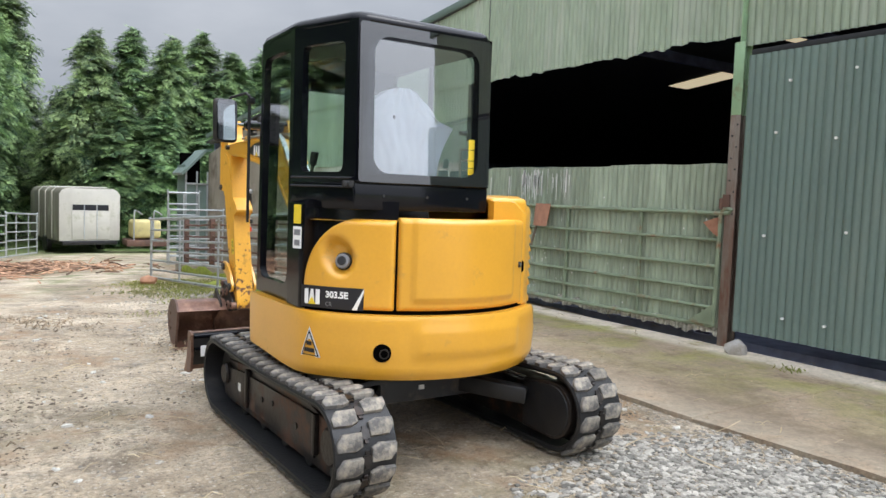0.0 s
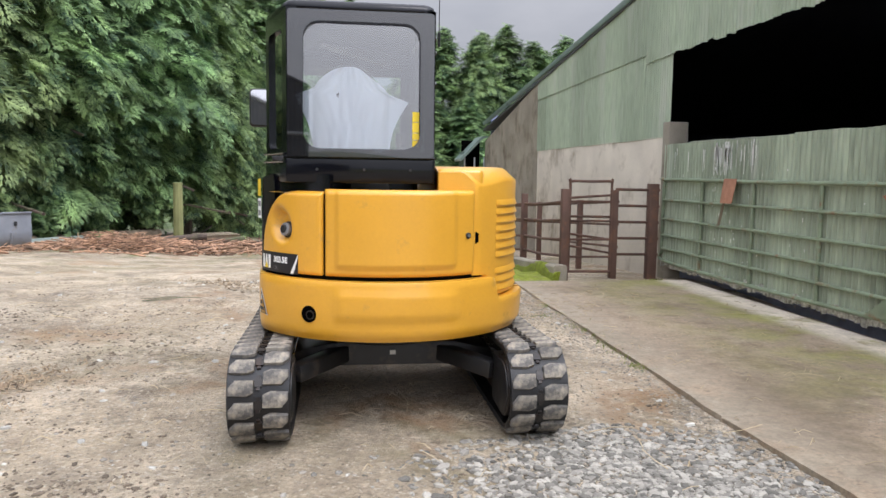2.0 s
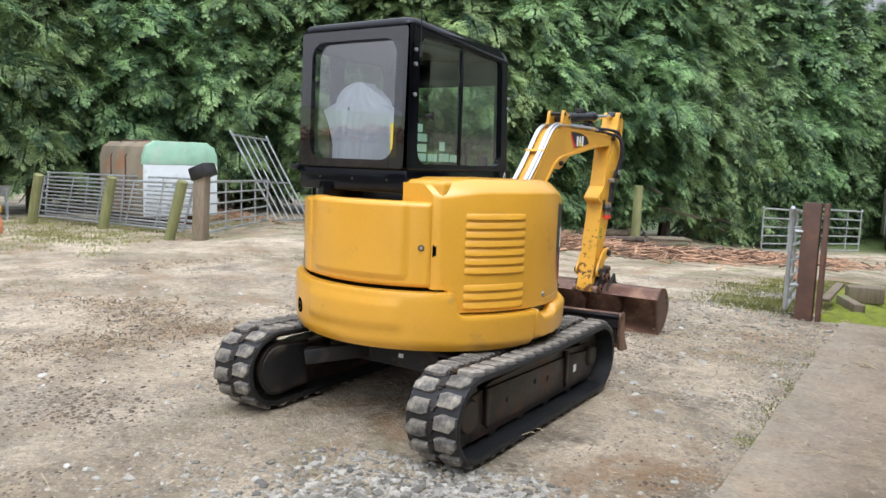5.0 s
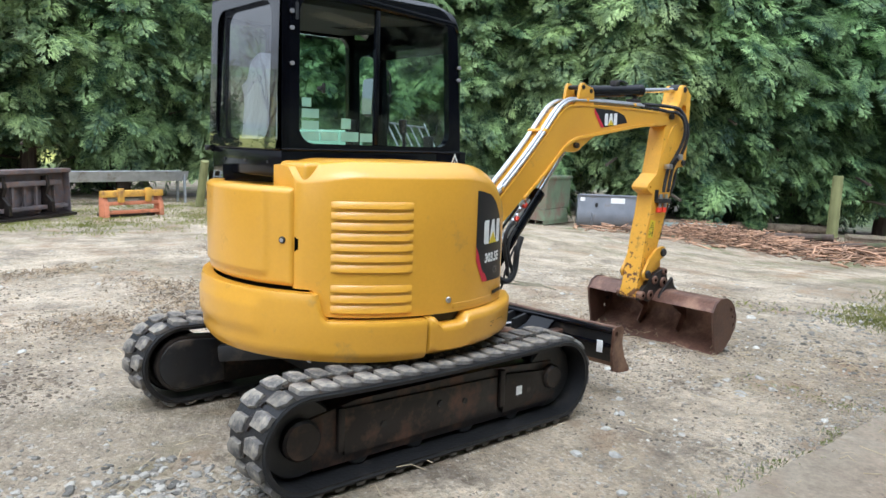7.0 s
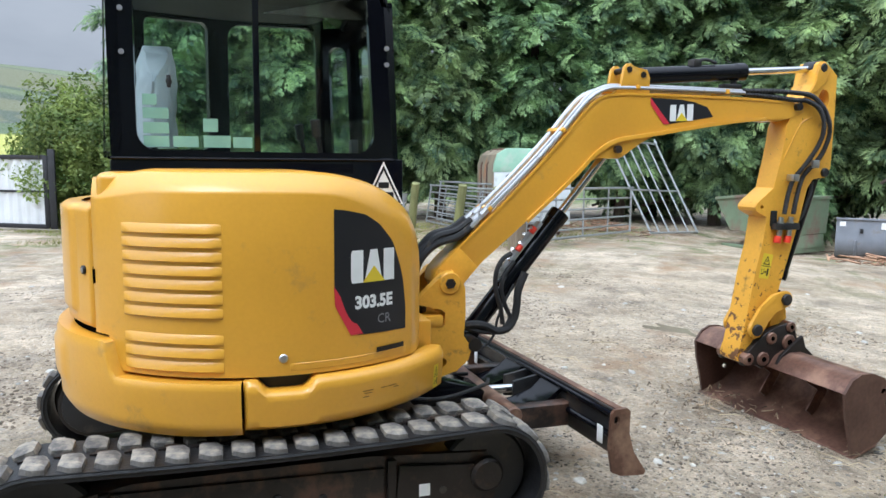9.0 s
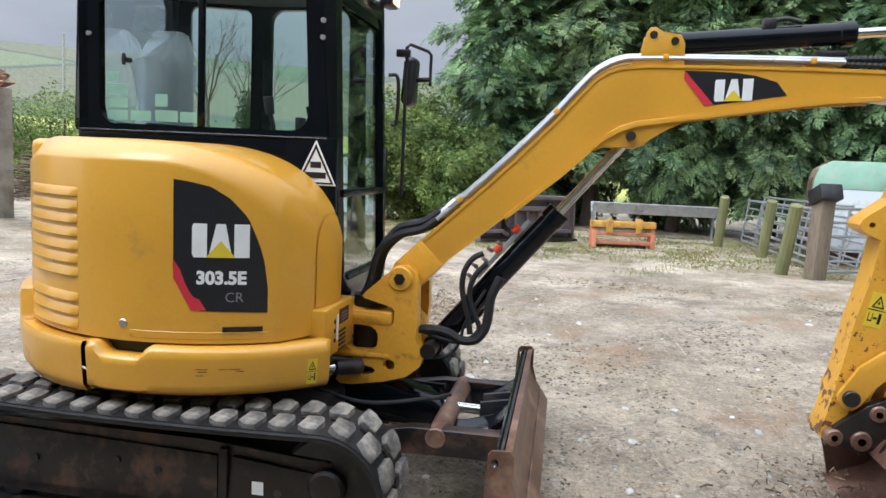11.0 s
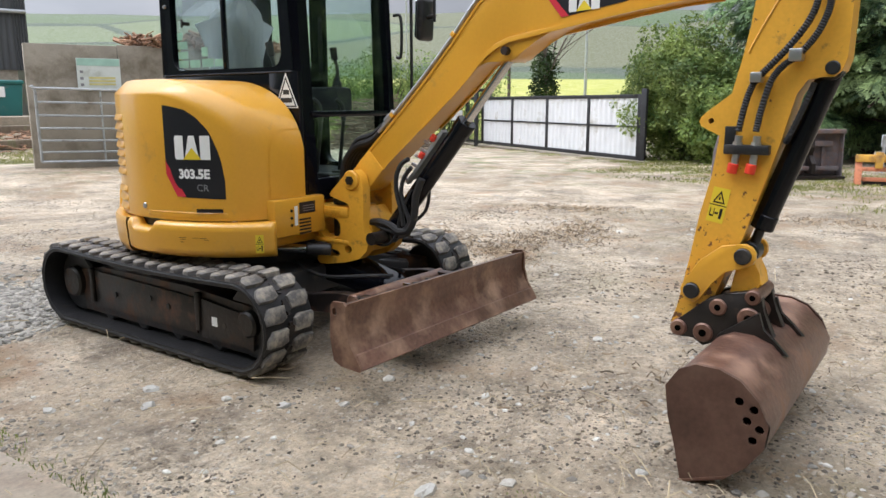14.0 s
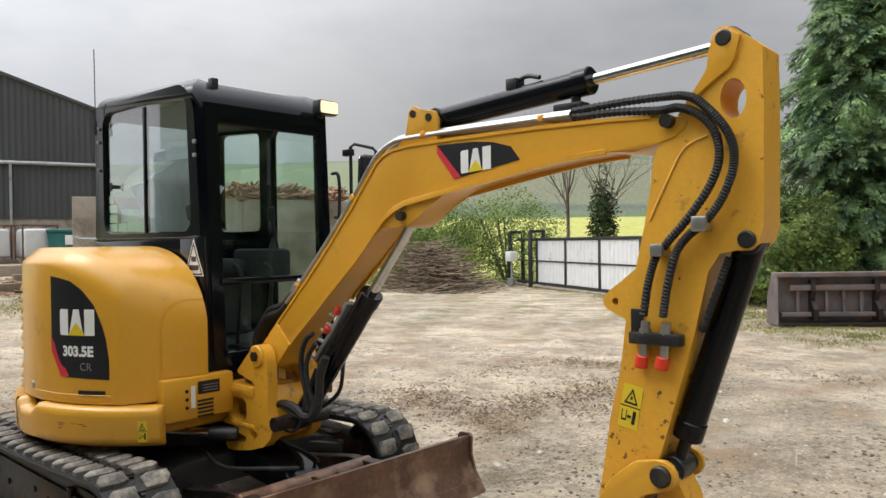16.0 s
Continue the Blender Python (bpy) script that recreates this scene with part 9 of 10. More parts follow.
for x0, x1, z0 in ((-0.14, 0.22, 0.68), (-0.92, -0.80, 0.72)):
    bm = BM()
    box(bm, (x0, -0.352, z0), (x1, -0.336, 0.82))
    part("label", bm, "white_mark", sk2, "white label", 0)

# long trunks lying at the foot of the trees, and a bundle of pale rails
for (x0, y0), (x1, y1), r in (((-9.3, 15.0), (-8.4, 19.0), 0.15), ((-8.0, 18.9), (-6.6, 22.4), 0.16), ((-8.5, 15.0), (-7.9, 17.6), 0.09)):
    t = thing("felled_log", "long felled trunk lying at the foot of the trees", "log", "felled logs")
    bm = BM()
    cyl(bm, (x0, y0, gz(x0, y0) + r * 0.9), (x1, y1, gz(x1, y1) + r * 0.8), r, 12, r * 0.78, 0.01)
    part("timber", bm, "log_side", t, smooth=50)
M["pale_rail"] = material("pale_green_rail", (0.30, 0.36, 0.33), 0.5, vary=0.15, scale=4)
RB = thing("rail_bundle", "bundle of pale green steel rails lying on the ground", "rails")
for k in range(6):
    bm = BM()
    ya, s = 0.10 * (k % 3), 0.055 * (k // 3)
    tube(bm, [(-8.0 - ya, 14.8 + 0.1 * k, gz(-8, 15) + 0.03 + s + 0.02 * k), (-7.6 - ya, 17.9 + 0.07 * k, gz(-7.6, 17.9) + 0.03 + s + 0.02 * k)], 0.024, 6)
    part("rail", bm, "pale_rail", RB)
# --- gates, leaning hurdles and old posts by the calf hut
gp = thing("gate_post", "thick brown timber gate post with a black cap", "post")
bm = BM()
bar(bm, (-9.05, 5.30, -0.3), (-9.0, 5.32, 1.22), 0.24, 0.24, 0.02)
part("timber", bm, "wood", gp)
bm = BM()
bar(bm, (-9.16, 5.28, 1.16), (-8.80, 5.36, 1.30), 0.34, 0.24, 0.02)
part("rubber_cap", bm, "black_matt", gp, "black rubber sheet over the top")
tube_gate("field_gate", "galvanised gate hung on the capped post", (-9.0, 5.45), (-11.25, 9.1), 1.10, 6, (0.25, 0.5, 0.75), "galv", low=0.12)
for (x, y), t in (((-9.52, 4.91), (0.26, 0.05)), ((-12.2, 5.22), (0.24, 0.03)), ((-14.2, 4.75), (0.27, 0.0))):
    p = thing("fence_post", "leaning mossy round fence post", "post", "old fence posts")
    bm = BM()
    z = gz(x, y)
    cyl(bm, (x, y, z - 0.2), (x + t[0] * 1.6, y + t[1], z + 1.12), 0.105, 10, 0.10, 0.015)
    part("timber", bm, "green_wood", p)
tube_gate("sheep_hurdle", "tilted galvanised hurdle tied to old posts", (-9.85, 5.50), (-15.2, 5.45), 1.04, 7, (0.17, 0.36, 0.56, 0.78), "galv", low=0.10, lean=(0.30, 0.05))
tube_gate("sheep_hurdle", "second galvanised hurdle leaning behind the first", (-10.1, 5.95), (-15.7, 5.9), 1.12, 7, (0.2, 0.45, 0.7), "galv", low=0.10, lean=(0.03, 0.10))
tube_gate("sheep_hurdle", "third hurdle stacked against the others", (-10.3, 6.3), (-13.0, 6.4), 0.95, 7, (0.3, 0.6), "galv", low=0.10, lean=(-0.1, 0.25))
tube_gate("leaning_gate", "tall galvanised gate propped on end against the trees", (-12.0, 10.2), (-12.6, 12.0), 2.3, 3, (0.18, 0.38, 0.58, 0.80), "galv", low=0.05, lean=(-0.42, -0.32), r=0.024)
HT = Matrix.Translation((-11.55, 6.78, gz(-11.55, 6.78))) @ Matrix.Rotation(radians(77), 4, "Z")
ht = thing("calf_hut", "old trailer hut, white end and green roof, rusty sides", "hut", m=HT)
M["hut_white"] = material("white_grp_panel", (0.60, 0.63, 0.63), 0.5, vary=0.08, scale=2, dirt=(0.35, 0.38, 0.30), dirt_amount=0.3, dirt_scale=2)
M["hut_green"] = material("pale_green_grp", (0.30, 0.50, 0.36), 0.5, vary=0.15, scale=3, dirt=(0.45, 0.5, 0.42), dirt_amount=0.3)
M["hut_side"] = material("rusty_stained_side", (0.23, 0.19, 0.13), 0.8, vary=0.2, scale=2, dirt=(0.36, 0.15, 0.06), dirt_amount=0.35, dirt_scale=1.6)
def hut_profile(g=0.0):
    return [(-0.85 - g, 0.25), (0.85 + g, 0.25), (0.85 + g, 1.55), (0.78 + g, 1.78), (0.60, 1.90 + g), (-0.60, 1.90 + g), (-0.78 - g, 1.78), (-0.85 - g, 1.55)]
bm = BM()
prism(bm, hut_profile(), 0.03, 2.7, axis="y", bevel=0.02)
part("body", bm, "hut_side", ht, "rust-streaked brown sides and roof")
bm = BM()
prism(bm, [(-0.86, 0.25), (0.86, 0.25), (0.86, 1.40), (-0.86, 1.40)], -0.02, 0.03, axis="y", bevel=0.01)
part("end_panel", bm, "hut_white", ht, "white end panel")
bm = BM()
prism(bm, [(-0.87, 1.40), (0.87, 1.40), (0.86, 1.58), (0.79, 1.80), (0.60, 1.92), (-0.60, 1.92), (-0.79, 1.80), (-0.86, 1.58)], -0.03, 0.12, axis="y", bevel=0.02)
part("roof_end", bm, "hut_green", ht, "pale green moulded roof end")
for y in (1.0, 1.9):
    bm = BM()
    tube(bm, [(0.87, y, 0.3), (0.87, y, 1.55), (0.8, y, 1.8), (0.6, y, 1.92), (-0.6, y, 1.92), (-0.87, y, 1.55), (-0.87, y, 0.3)], 0.018, 6)
    part("body_rib", bm, "rust_post", ht)
bm = BM()
box(bm, (-0.7, 0.2, 0.0), (0.7, 2.5, 0.26), 0.02)
part("base", bm, "rust_post", ht)

# --- implements on the grass by the trees
IM = Matrix.Translation((-12.35, 0.57, gz(-12.3, 0.3))) @ Matrix.Rotation(radians(128), 4, "Z")
im = thing("loader_attachment", "rusting grey steel loader grab with ribs and brackets", "implement", m=IM)
M["impl_black"] = material("rusting_grey_steel", (0.125, 0.108, 0.112), 0.6, vary=0.35, scale=3, dirt=(0.20, 0.125, 0.095), dirt_amount=0.5, dirt_scale=4, bump=0.15)
bm = BM()
prism(bm, [(0.35, 0.0), (0.40, 0.05), (0.12, 0.10), (0.05, 0.4), (0.10, 0.88), (0.04, 0.92), (0.0, 0.4), (0.06, 0.05)], -1.15, 1.15)
part("back_plate", bm, "impl_black", im)
for x in (-1.17, 1.15):
    bm = BM()
    prism(bm, [(-0.15, 0.0), (0.40, 0.0), (0.35, 0.5), (0.12, 0.92), (-0.12, 0.90)], x, x + 0.02)
    part("side_plate", bm, "impl_black", im)
bm = BM()
box(bm, (-1.18, -0.16, 0.86), (1.18, 0.14, 0.94), 0.01)
part("top_beam", bm, "impl_black", im)
bm = BM()
box(bm, (-1.1, -0.14, 0.16), (1.1, -0.04, 0.24), 0.01)
box(bm, (-0.95, -0.12, 0.62), (0.95, -0.04, 0.72), 0.01)
part("cross_bar", bm, "impl_black", im)
for x in (-0.55, 0.55):
    bm = BM()
    prism(bm, [(-0.25, 0.10), (0.0, 0.10), (0.0, 0.80), (-0.12, 0.82), (-0.16, 0.60), (-0.08, 0.45), (-0.25, 0.30)], x - 0.04, x + 0.04, 0.01)
    part("bracket", bm, "rust_dark", im)
for x in (-0.8, -0.3, 0.0, 0.3, 0.8):
    bm = BM()
    bar(bm, (x, -0.06, 0.2), (x, -0.06, 0.68), 0.05, 0.05)
    part("stiffener", bm, "impl_black", im)
bm = BM()
box(bm, (-1.15, -0.3, 0.0), (1.15, 0.2, 0.06), 0.01)
part("cutting_edge", bm, "rust_dark", im)

IM2 = Matrix.Translation((-12.15, 2.55, gz(-12.1, 2.5))) @ Matrix.Rotation(radians(103), 4, "Z")
im2 = thing("pallet_fork_frame", "orange and yellow rusty fork carriage on the grass", "implement", m=IM2)
M["orange"] = material("faded_orange_paint", (0.55, 0.20, 0.10), 0.6, vary=0.2, scale=4, dirt=(0.25, 0.12, 0.06), dirt_amount=0.4, dirt_scale=5)
M["dull_yellow"] = material("dull_yellow_paint", (0.60, 0.33, 0.05), 0.6, vary=0.2, scale=4, dirt=(0.25, 0.13, 0.06), dirt_amount=0.35, dirt_scale=5)
bm = BM()
box(bm, (-0.66, -0.06, 0.40), (0.66, 0.10, 0.53), 0.012)
part("top_rail", bm, "dull_yellow", im2)
for z in (0.24, 0.06):
    bm = BM()
    box(bm, (-0.62, -0.06, z), (0.62, 0.06, z + 0.07), 0.01)
    part("cross_rail", bm, "orange", im2)
for x in (-0.60, 0.60):
    bm = BM()
    prism(bm, [(-0.10, 0.0), (0.14, 0.0), (0.14, 0.42), (0.02, 0.45), (-0.08, 0.25)], x - 0.05, x + 0.05, 0.01)
    part("side_cheek", bm, "orange", im2)
for x in (-0.3, 0.3):
    bm = BM()
    box(bm, (x - 0.06, -0.12, 0.30), (x + 0.06, -0.04, 0.58), 0.01)
    part("hook", bm, "dull_yellow", im2)
bm = BM()
box(bm, (-0.5, 0.0, -0.02), (0.5, 0.5, 0.05), 0.01)
part("base_frame", bm, "rust_dark", im2)

TR = Matrix.Translation((-15.6, 3.5, gz(-15.6, 3.5))) @ Matrix.Rotation(radians(98), 4, "Z")
tr = thing("feed_trough", "long galvanised feed trough on legs", "trough", m=TR)
bm = BM()
prism(bm, [(-0.22, 0.80), (-0.12, 0.55), (0.12, 0.55), (0.22, 0.80), (0.20, 0.80), (0.11, 0.57), (-0.11, 0.57), (-0.20, 0.80)], -1.55, 1.55)
part("trough_body", bm, "galv", tr)
for x in (-1.5, 1.45):
    for y in (-0.2, 0.2):
        bm = BM()
        bar(bm, (x, y, -0.1), (x, y * 0.8, 0.75), 0.05, 0.05)
        part("leg", bm, "galv", tr)

# --- sliding gate of white sheets in a black frame
G0, G1 = Vector((-15.6, -3.5, 0)), Vector((-20.4, -11.3, 0))
gz0 = -0.14
wg = thing("sliding_gate", "long white sheeted sliding gate in a black steel frame", "gate")
d = (G1 - G0).normalized()
nn = Vector((-d.y, d.x, 0))
if nn.dot(Vector((1, 1, 0))) < 0:
    nn = -nn
L = (G1 - G0).length
for k in range(4):
    a, b = L * k / 4 + 0.06, L * (k + 1) / 4 - 0.06
    for z0, z1 in ((gz0 + 0.12, gz0 + 0.86), (gz0 + 0.90, gz0 + 1.62)):
        bm = BM()
        n = 36
        f0 = []
        for i in range(n + 1):
            s = a + (b - a) * i / n
            off = 0.035 * (1 if i % 4 in (0, 1) else 0)
            p = G0 + d * s + nn * off
            f0.append((bm.verts.new((p.x, p.y, z0)), bm.verts.new((p.x, p.y, z1))))
        for p, q in zip(f0, f0[1:]):
            bm.faces.new((p[0], q[0], q[1], p[1]))
        r = bmesh.ops.extrude_face_region(bm, geom=bm.faces[:])
        bmesh.ops.translate(bm, verts=[v for v in r["geom"] if isinstance(v, bmesh.types.BMVert)], vec=-nn * 0.012)
        part("white_panel", bm, "white_sheet", wg, smooth=0)
for k in range(5):
    bm = BM()
    p = G0 + d * (L * k / 4) + nn * 0.02
    bar(bm, (p.x, p.y, gz0 + 0.05), (p.x, p.y, gz0 + 1.70), 0.10, 0.10, 0.006)
    part("gate_upright", bm, "gate_black", wg)
for z, h in ((gz0 + 0.08, 0.10), (gz0 + 0.88, 0.05), (gz0 + 1.66, 0.10)):
    bm = BM()
    a, b = G0 + nn * 0.02, G1 + d * 1.9 + nn * 0.02
    bar(bm, (a.x, a.y, z), (b.x, b.y, z), 0.07, h, 0.006)
    part("gate_rail", bm, "gate_black", wg)
bm = BM()
a, b = G0 + nn * 0.12 - d * 0.5, G1 + d * 2.6 + nn * 0.12
bar(bm, (a.x, a.y, gz0 + 0.0), (b.x, b.y, gz0 - 0.03), 0.25, 0.06, 0.006)
part("ground_track", bm, "wall_concrete", wg)
for s, nm in ((0.05, 0), (1.95, 1)):
    for off in (-0.25, 0.28):
        p = G1 + d * s + nn * off
        t = thing("gate_guide_post", "black steel guide post of the sliding gate", "post", "gate guide posts")
        bm = BM()
        bar(bm, (p.x, p.y, gz0 - 0.2), (p.x, p.y, gz0 + 1.95), 0.12, 0.12, 0.008)
        part("shaft", bm, "gate_black", t)
    p, q = G1 + d * s + nn * -0.28, G1 + d * s + nn * 0.31
    t = thing("guide_beam", "black beam over the guide posts", "beam")
    bm = BM()
    bar(bm, (p.x, p.y, gz0 + 1.95), (q.x, q.y, gz0 + 1.95), 0.12, 0.10, 0.008)
    part("beam", bm, "gate_black", t)
p = G1 + d * 1.2 + nn * 0.55
t = thing("gate_motor", "white control box on a post beside the gate", "box")
bm = BM()
box(bm, (p.x - 0.22, p.y - 0.12, gz0 + 0.85), (p.x + 0.22, p.y + 0.12, gz0 + 1.22), 0.02)
part("control_box", bm, "white_mark", t)
bm = BM()
cyl(bm, (p.x, p.y, gz0 - 0.1), (p.x, p.y, gz0 + 0.9), 0.035, 8)
part("post", bm, "galv", t)
bm = BM()
box(bm, (p.x - 0.10, p.y - 0.12, gz0 - 0.05), (p.x + 0.12, p.y + 0.12, gz0 + 0.22), 0.02)
part("foot", bm, "grey_steel", t)
p = G0 - d * 0.15
t = thing("gate_stop_post", "black steel post that receives the gate", "post")
bm = BM()
bar(bm, (p.x, p.y, gz0 - 0.2), (p.x, p.y, gz0 + 1.85), 0.14, 0.14, 0.008)
part("shaft", bm, "gate_black", t)

# ------------------------------------------------------------------ far side: clamp wall, sheds, stores
W0, W1 = Vector((-3.75, -10.6)), Vector((-9.7, -8.35))
wd = (W1 - W0).normalized()
wall = thing("clamp_wall", "tall stained concrete clamp wall with soil along its top", "wall", kind="structure")
k = 0
s = 0.0
Lw = (W1 - W0).length * 0.87
while s < Lw - 0.05:
    e = min(s + 1.6, Lw)
    a, b = W0 + wd * s, W0 + wd * (e - 0.012)
    bm = BM()
    n2 = Vector((-wd.y, wd.x)) * 0.16
    prism(bm, [(a.x, a.y), (b.x, b.y), (b.x + n2.x, b.y + n2.y), (a.x + n2.x, a.y + n2.y)], -0.2, 2.44 + 0.02 * math.sin(k * 1.7), axis="z", bevel=0.012)
    part("wall_panel", bm, "wall_concrete", wall, smooth=30)
    s, k = e, k + 1
bm = BM()
r3 = random.Random(4)
for i in range(1500):
    s = r3.uniform(1.9, Lw)
    p = W0 + wd * s + Vector((-wd.y, wd.x)) * r3.uniform(0.0, 0.8)
    L = r3.uniform(0.08, 0.35)
    a = r3.uniform(0, 6.28)
    z = 2.42 + r3.random() * (0.12 + 0.20 * abs(math.sin(s * 1.3)))
    tube(bm, [(p.x, p.y, z), (p.x + L * math.cos(a), p.y + L * math.sin(a), z + r3.uniform(-0.05, 0.15))], r3.uniform(0.006, 0.03), 4)
t = part("silage_heap", bm, "litter", None, "", 0)
tagged(t, "brown trimmings heaped along the wall top", "debris", kind="stuff")
# sign board on the wall: pale green head, yellow-lined body, unreadable writing as bars
sa, sb = W0 + wd * 0.85, W0 + wd * 1.62
nrm2 = Vector((wd.y, -wd.x))
sg = thing("notice_board", "weathered white notice with green head and faded lines", "sign")


def on_wall(u, z, o):
    p = W0 + wd * u + nrm2 * o
    return Vector((p.x, p.y, z))


def wall_quad(u0, u1, z0, z1, o):
    bm = BM()
    bm.faces.new([bm.verts.new(on_wall(u, z, o)) for u, z in ((u0, z0), (u1, z0), (u1, z1), (u0, z1))])
    r = bmesh.ops.extrude_face_region(bm, geom=bm.faces[:])
    mv = nrm2 * -0.006
    bmesh.ops.translate(bm, verts=[v for v in r["geom"] if isinstance(v, bmesh.types.BMVert)], vec=(mv.x, mv.y, 0))
    return bm


M["notice"] = material("weathered_notice", (0.62, 0.66, 0.62), 0.6, vary=0.08, scale=3, dirt=(0.4, 0.42, 0.36), dirt_amount=0.3)
M["notice_green"] = material("faded_green_print", (0.35, 0.55, 0.46), 0.6, vary=0.1)
M["notice_yellow"] = material("faded_yellow_print", (0.62, 0.56, 0.22), 0.6, vary=0.1)
part("board", wall_quad(0.85, 1.62, 1.60, 2.20, 0.03), "notice", sg, smooth=0)
part("head_band", wall_quad(0.86, 1.61, 2.06, 2.19, 0.036), "notice_green", sg, smooth=0)
for z in (1.70, 1.76, 1.82):
    part("line_bar", wall_quad(1.05, 1.52, z, z + 0.035, 0.036), "notice_yellow", sg, smooth=0)
for z in (1.68, 1.80, 1.92):
    part("line_bar", wall_quad(0.90, 0.96, z, z + 0.05, 0.036), "grey_mark", sg, smooth=0)
g7a, g7b = W0 + wd * 0.10 + nrm2 * 0.25, W0 + wd * 3.2 + nrm2 * 0.32
tube_gate("field_gate", "seven-bar galvanised gate folded against the wall", (g7a.x, g7a.y), (g7b.x, g7b.y), 1.45, 7, (0.35, 0.7), "galv", low=0.12, r=0.022)

# grey shed beyond
shed = thing("grey_shed", "large dark grey sheeted farm shed", "shed", kind="structure")
S0, S1 = Vector((-1.57, -27.08)), Vector((-10.3, -23.6))
sd = (S1 - S0).normalized()
Ls = (S1 - S0).length
sn = Vector((-sd.y, sd.x))
if sn.dot(Vector((0, 1))) < 0:
    sn = -sn


def shed_top(u):
    return 6.35 + 0.36 * min(Ls - u, 9.4 - (Ls - u))


u = 0.0
k = 0
while u < Ls - 0.1:
    e = min(u + 1.0, Ls)
    for z0, z1 in ((2.5, 4.52), (4.50, None)):
        bm = BM()
        n = 20
        prof = (0, 0, 1, 1)
        cols = []
        for i in range(n + 1):
            v = u + (e - u) * i / n
            p = S0 + sd * v + sn * (0.03 * prof[i % 4] + (0.02 if z0 < 4 else 0.05))
            cols.append((bm.verts.new((p.x, p.y, z0)), bm.verts.new((p.x, p.y, z1 or shed_top(v)))))
        for a, b in zip(cols, cols[1:]):
            bm.faces.new((a[0], b[0], b[1], a[1]))
        r = bmesh.ops.extrude_face_region(bm, geom=bm.faces[:])
        bmesh.ops.translate(bm, verts=[v for v in r["geom"] if isinstance(v, bmesh.types.BMVert)], vec=(-sn.x * 0.01, -sn.y * 0.01, 0))
        part("cladding_sheet", bm, "shed_grey", shed, smooth=0)
    u, k = e, k + 1
bm = BM()
a, b = S0 + sn * 0.12, S1 + sn * 0.12
tube(bm, [(a.x, a.y, 4.52), (b.x + 0, b.y, 4.45)], 0.07, 8)
p = S1 + sn * 0.12 - sd * 3.0
tube(bm, [(p.x, p.y, 4.5), (p.x, p.y, 2.3)], 0.05, 8)
part("gutter_pipe", bm, "galv", shed, "grey pipe along the sheeting")
bm = BM()
for u in range(0, int(Ls), 3):
    p, q = S0 + sd * u, S0 + sd * min(u + 2.98, Ls)
    n3 = sn * -0.2
    prism(bm, [(p.x, p.y), (q.x, q.y), (q.x + n3.x, q.y + n3.y), (p.x + n3.x, p.y + n3.y)], 0.2, 2.52, axis="z", bevel=0.01)
part("base_wall", bm, "wall_concrete", shed, "concrete base wall")
bm = BM()
back = sn * -22
ridge_u = Ls - 4.7
for u0, u1 in ((0.0, ridge_u), (ridge_u, Ls + 0.15)):
    a, b = S0 + sd * u0 + sn * 0.15, S0 + sd * u1 + sn * 0.15
    za, zb = shed_top(u0) + 0.02, shed_top(u1) + 0.02
    vs = [bm.verts.new((p.x, p.y, z)) for p, z in ((a, za), (b, zb), (b + back, zb), (a + back, za), (a, za + 0.1), (b, zb + 0.1), (b + back, zb + 0.1), (a + back, za + 0.1))]
    for f in ((0, 1, 2, 3), (7, 6, 5, 4), (0, 4, 5, 1), (1, 5, 6, 2), (2, 6, 7, 3), (3, 7, 4, 0)):
        bm.faces.new([vs[i] for i in f])
part("roof", bm, "shed_grey", shed)
bm = BM()
e0, e1 = S1 - sd * 0.02, S1 - sd * 0.02 + back
bar(bm, (e0.x, e0.y, 3.2), (e1.x, e1.y, 3.2), 0.06, 6.2)
part("end_wall", bm, "shed_grey", shed)
# concrete pad before the shed
pad = thing("yard_pad", "wet stained concrete pad before the grey shed", "pavement", kind="structure")
for i in range(6):
    x = -8.6 + 2.6 * i
    bm = BM()
    box(bm, (x, -25.0, 0.3), (x + 2.58, -18.2, 1.0), 0.02)
    part("concrete_slab", bm, "concrete", pad)
# bulk bags in frames, bin, pipe
for i, u in enumerate((0.0, 1.15)):
    x, y = -6.15 + u * 0.92 - 0.6, -20.6 - u * 0.38
    bgk = thing("bulk_bag", "white bulk bag hanging in a rusty steel frame", "bag", "bulk bags")
    bm = BM()
    box(bm, (x - 0.40, y - 0.40, 1.16), (x + 0.40, y + 0.40, 2.05), 0.10, seg=3)
    for v in bm.verts:
        v.co += Vector((0.05 * noise.noise(v.co * 3), 0.05 * noise.noise(v.co * 3 + Vector((5, 0, 0))), 0.03 * noise.noise(v.co * 4)))
    part("bag", bm, "white_sheet", bgk, smooth=60)
    bm = BM()
    for dx in (-0.5, 0.5):
        for dy in (-0.45, 0.45):
            tube(bm, [(x + dx, y + dy, 1.0), (x + dx, y + dy, 2.15)], 0.028, 6)
        tube(bm, [(x + dx, y - 0.45, 2.15), (x + dx, y + 0.45, 2.15)], 0.028, 6)
    tube(bm, [(x - 0.5, y + 0.45, 2.15), (x + 0.5, y + 0.45, 2.15)], 0.028, 6)
    tube(bm, [(x - 0.5, y + 0.45, 1.12), (x + 0.5, y + 0.45, 1.12)], 0.028, 6)
    part("steel_frame", bm, "rust_post", bgk)
    pl = pallet(Matrix.Translation((x, y, 1.0)), "rough pallet under the bulk bag")
tb = thing("feed_bin", "dark teal plastic storage bin with a lid", "bin", m=Matrix.Translation((-7.6, -20.2, 1.0)) @ Matrix.Rotation(radians(-20), 4, "Z"))
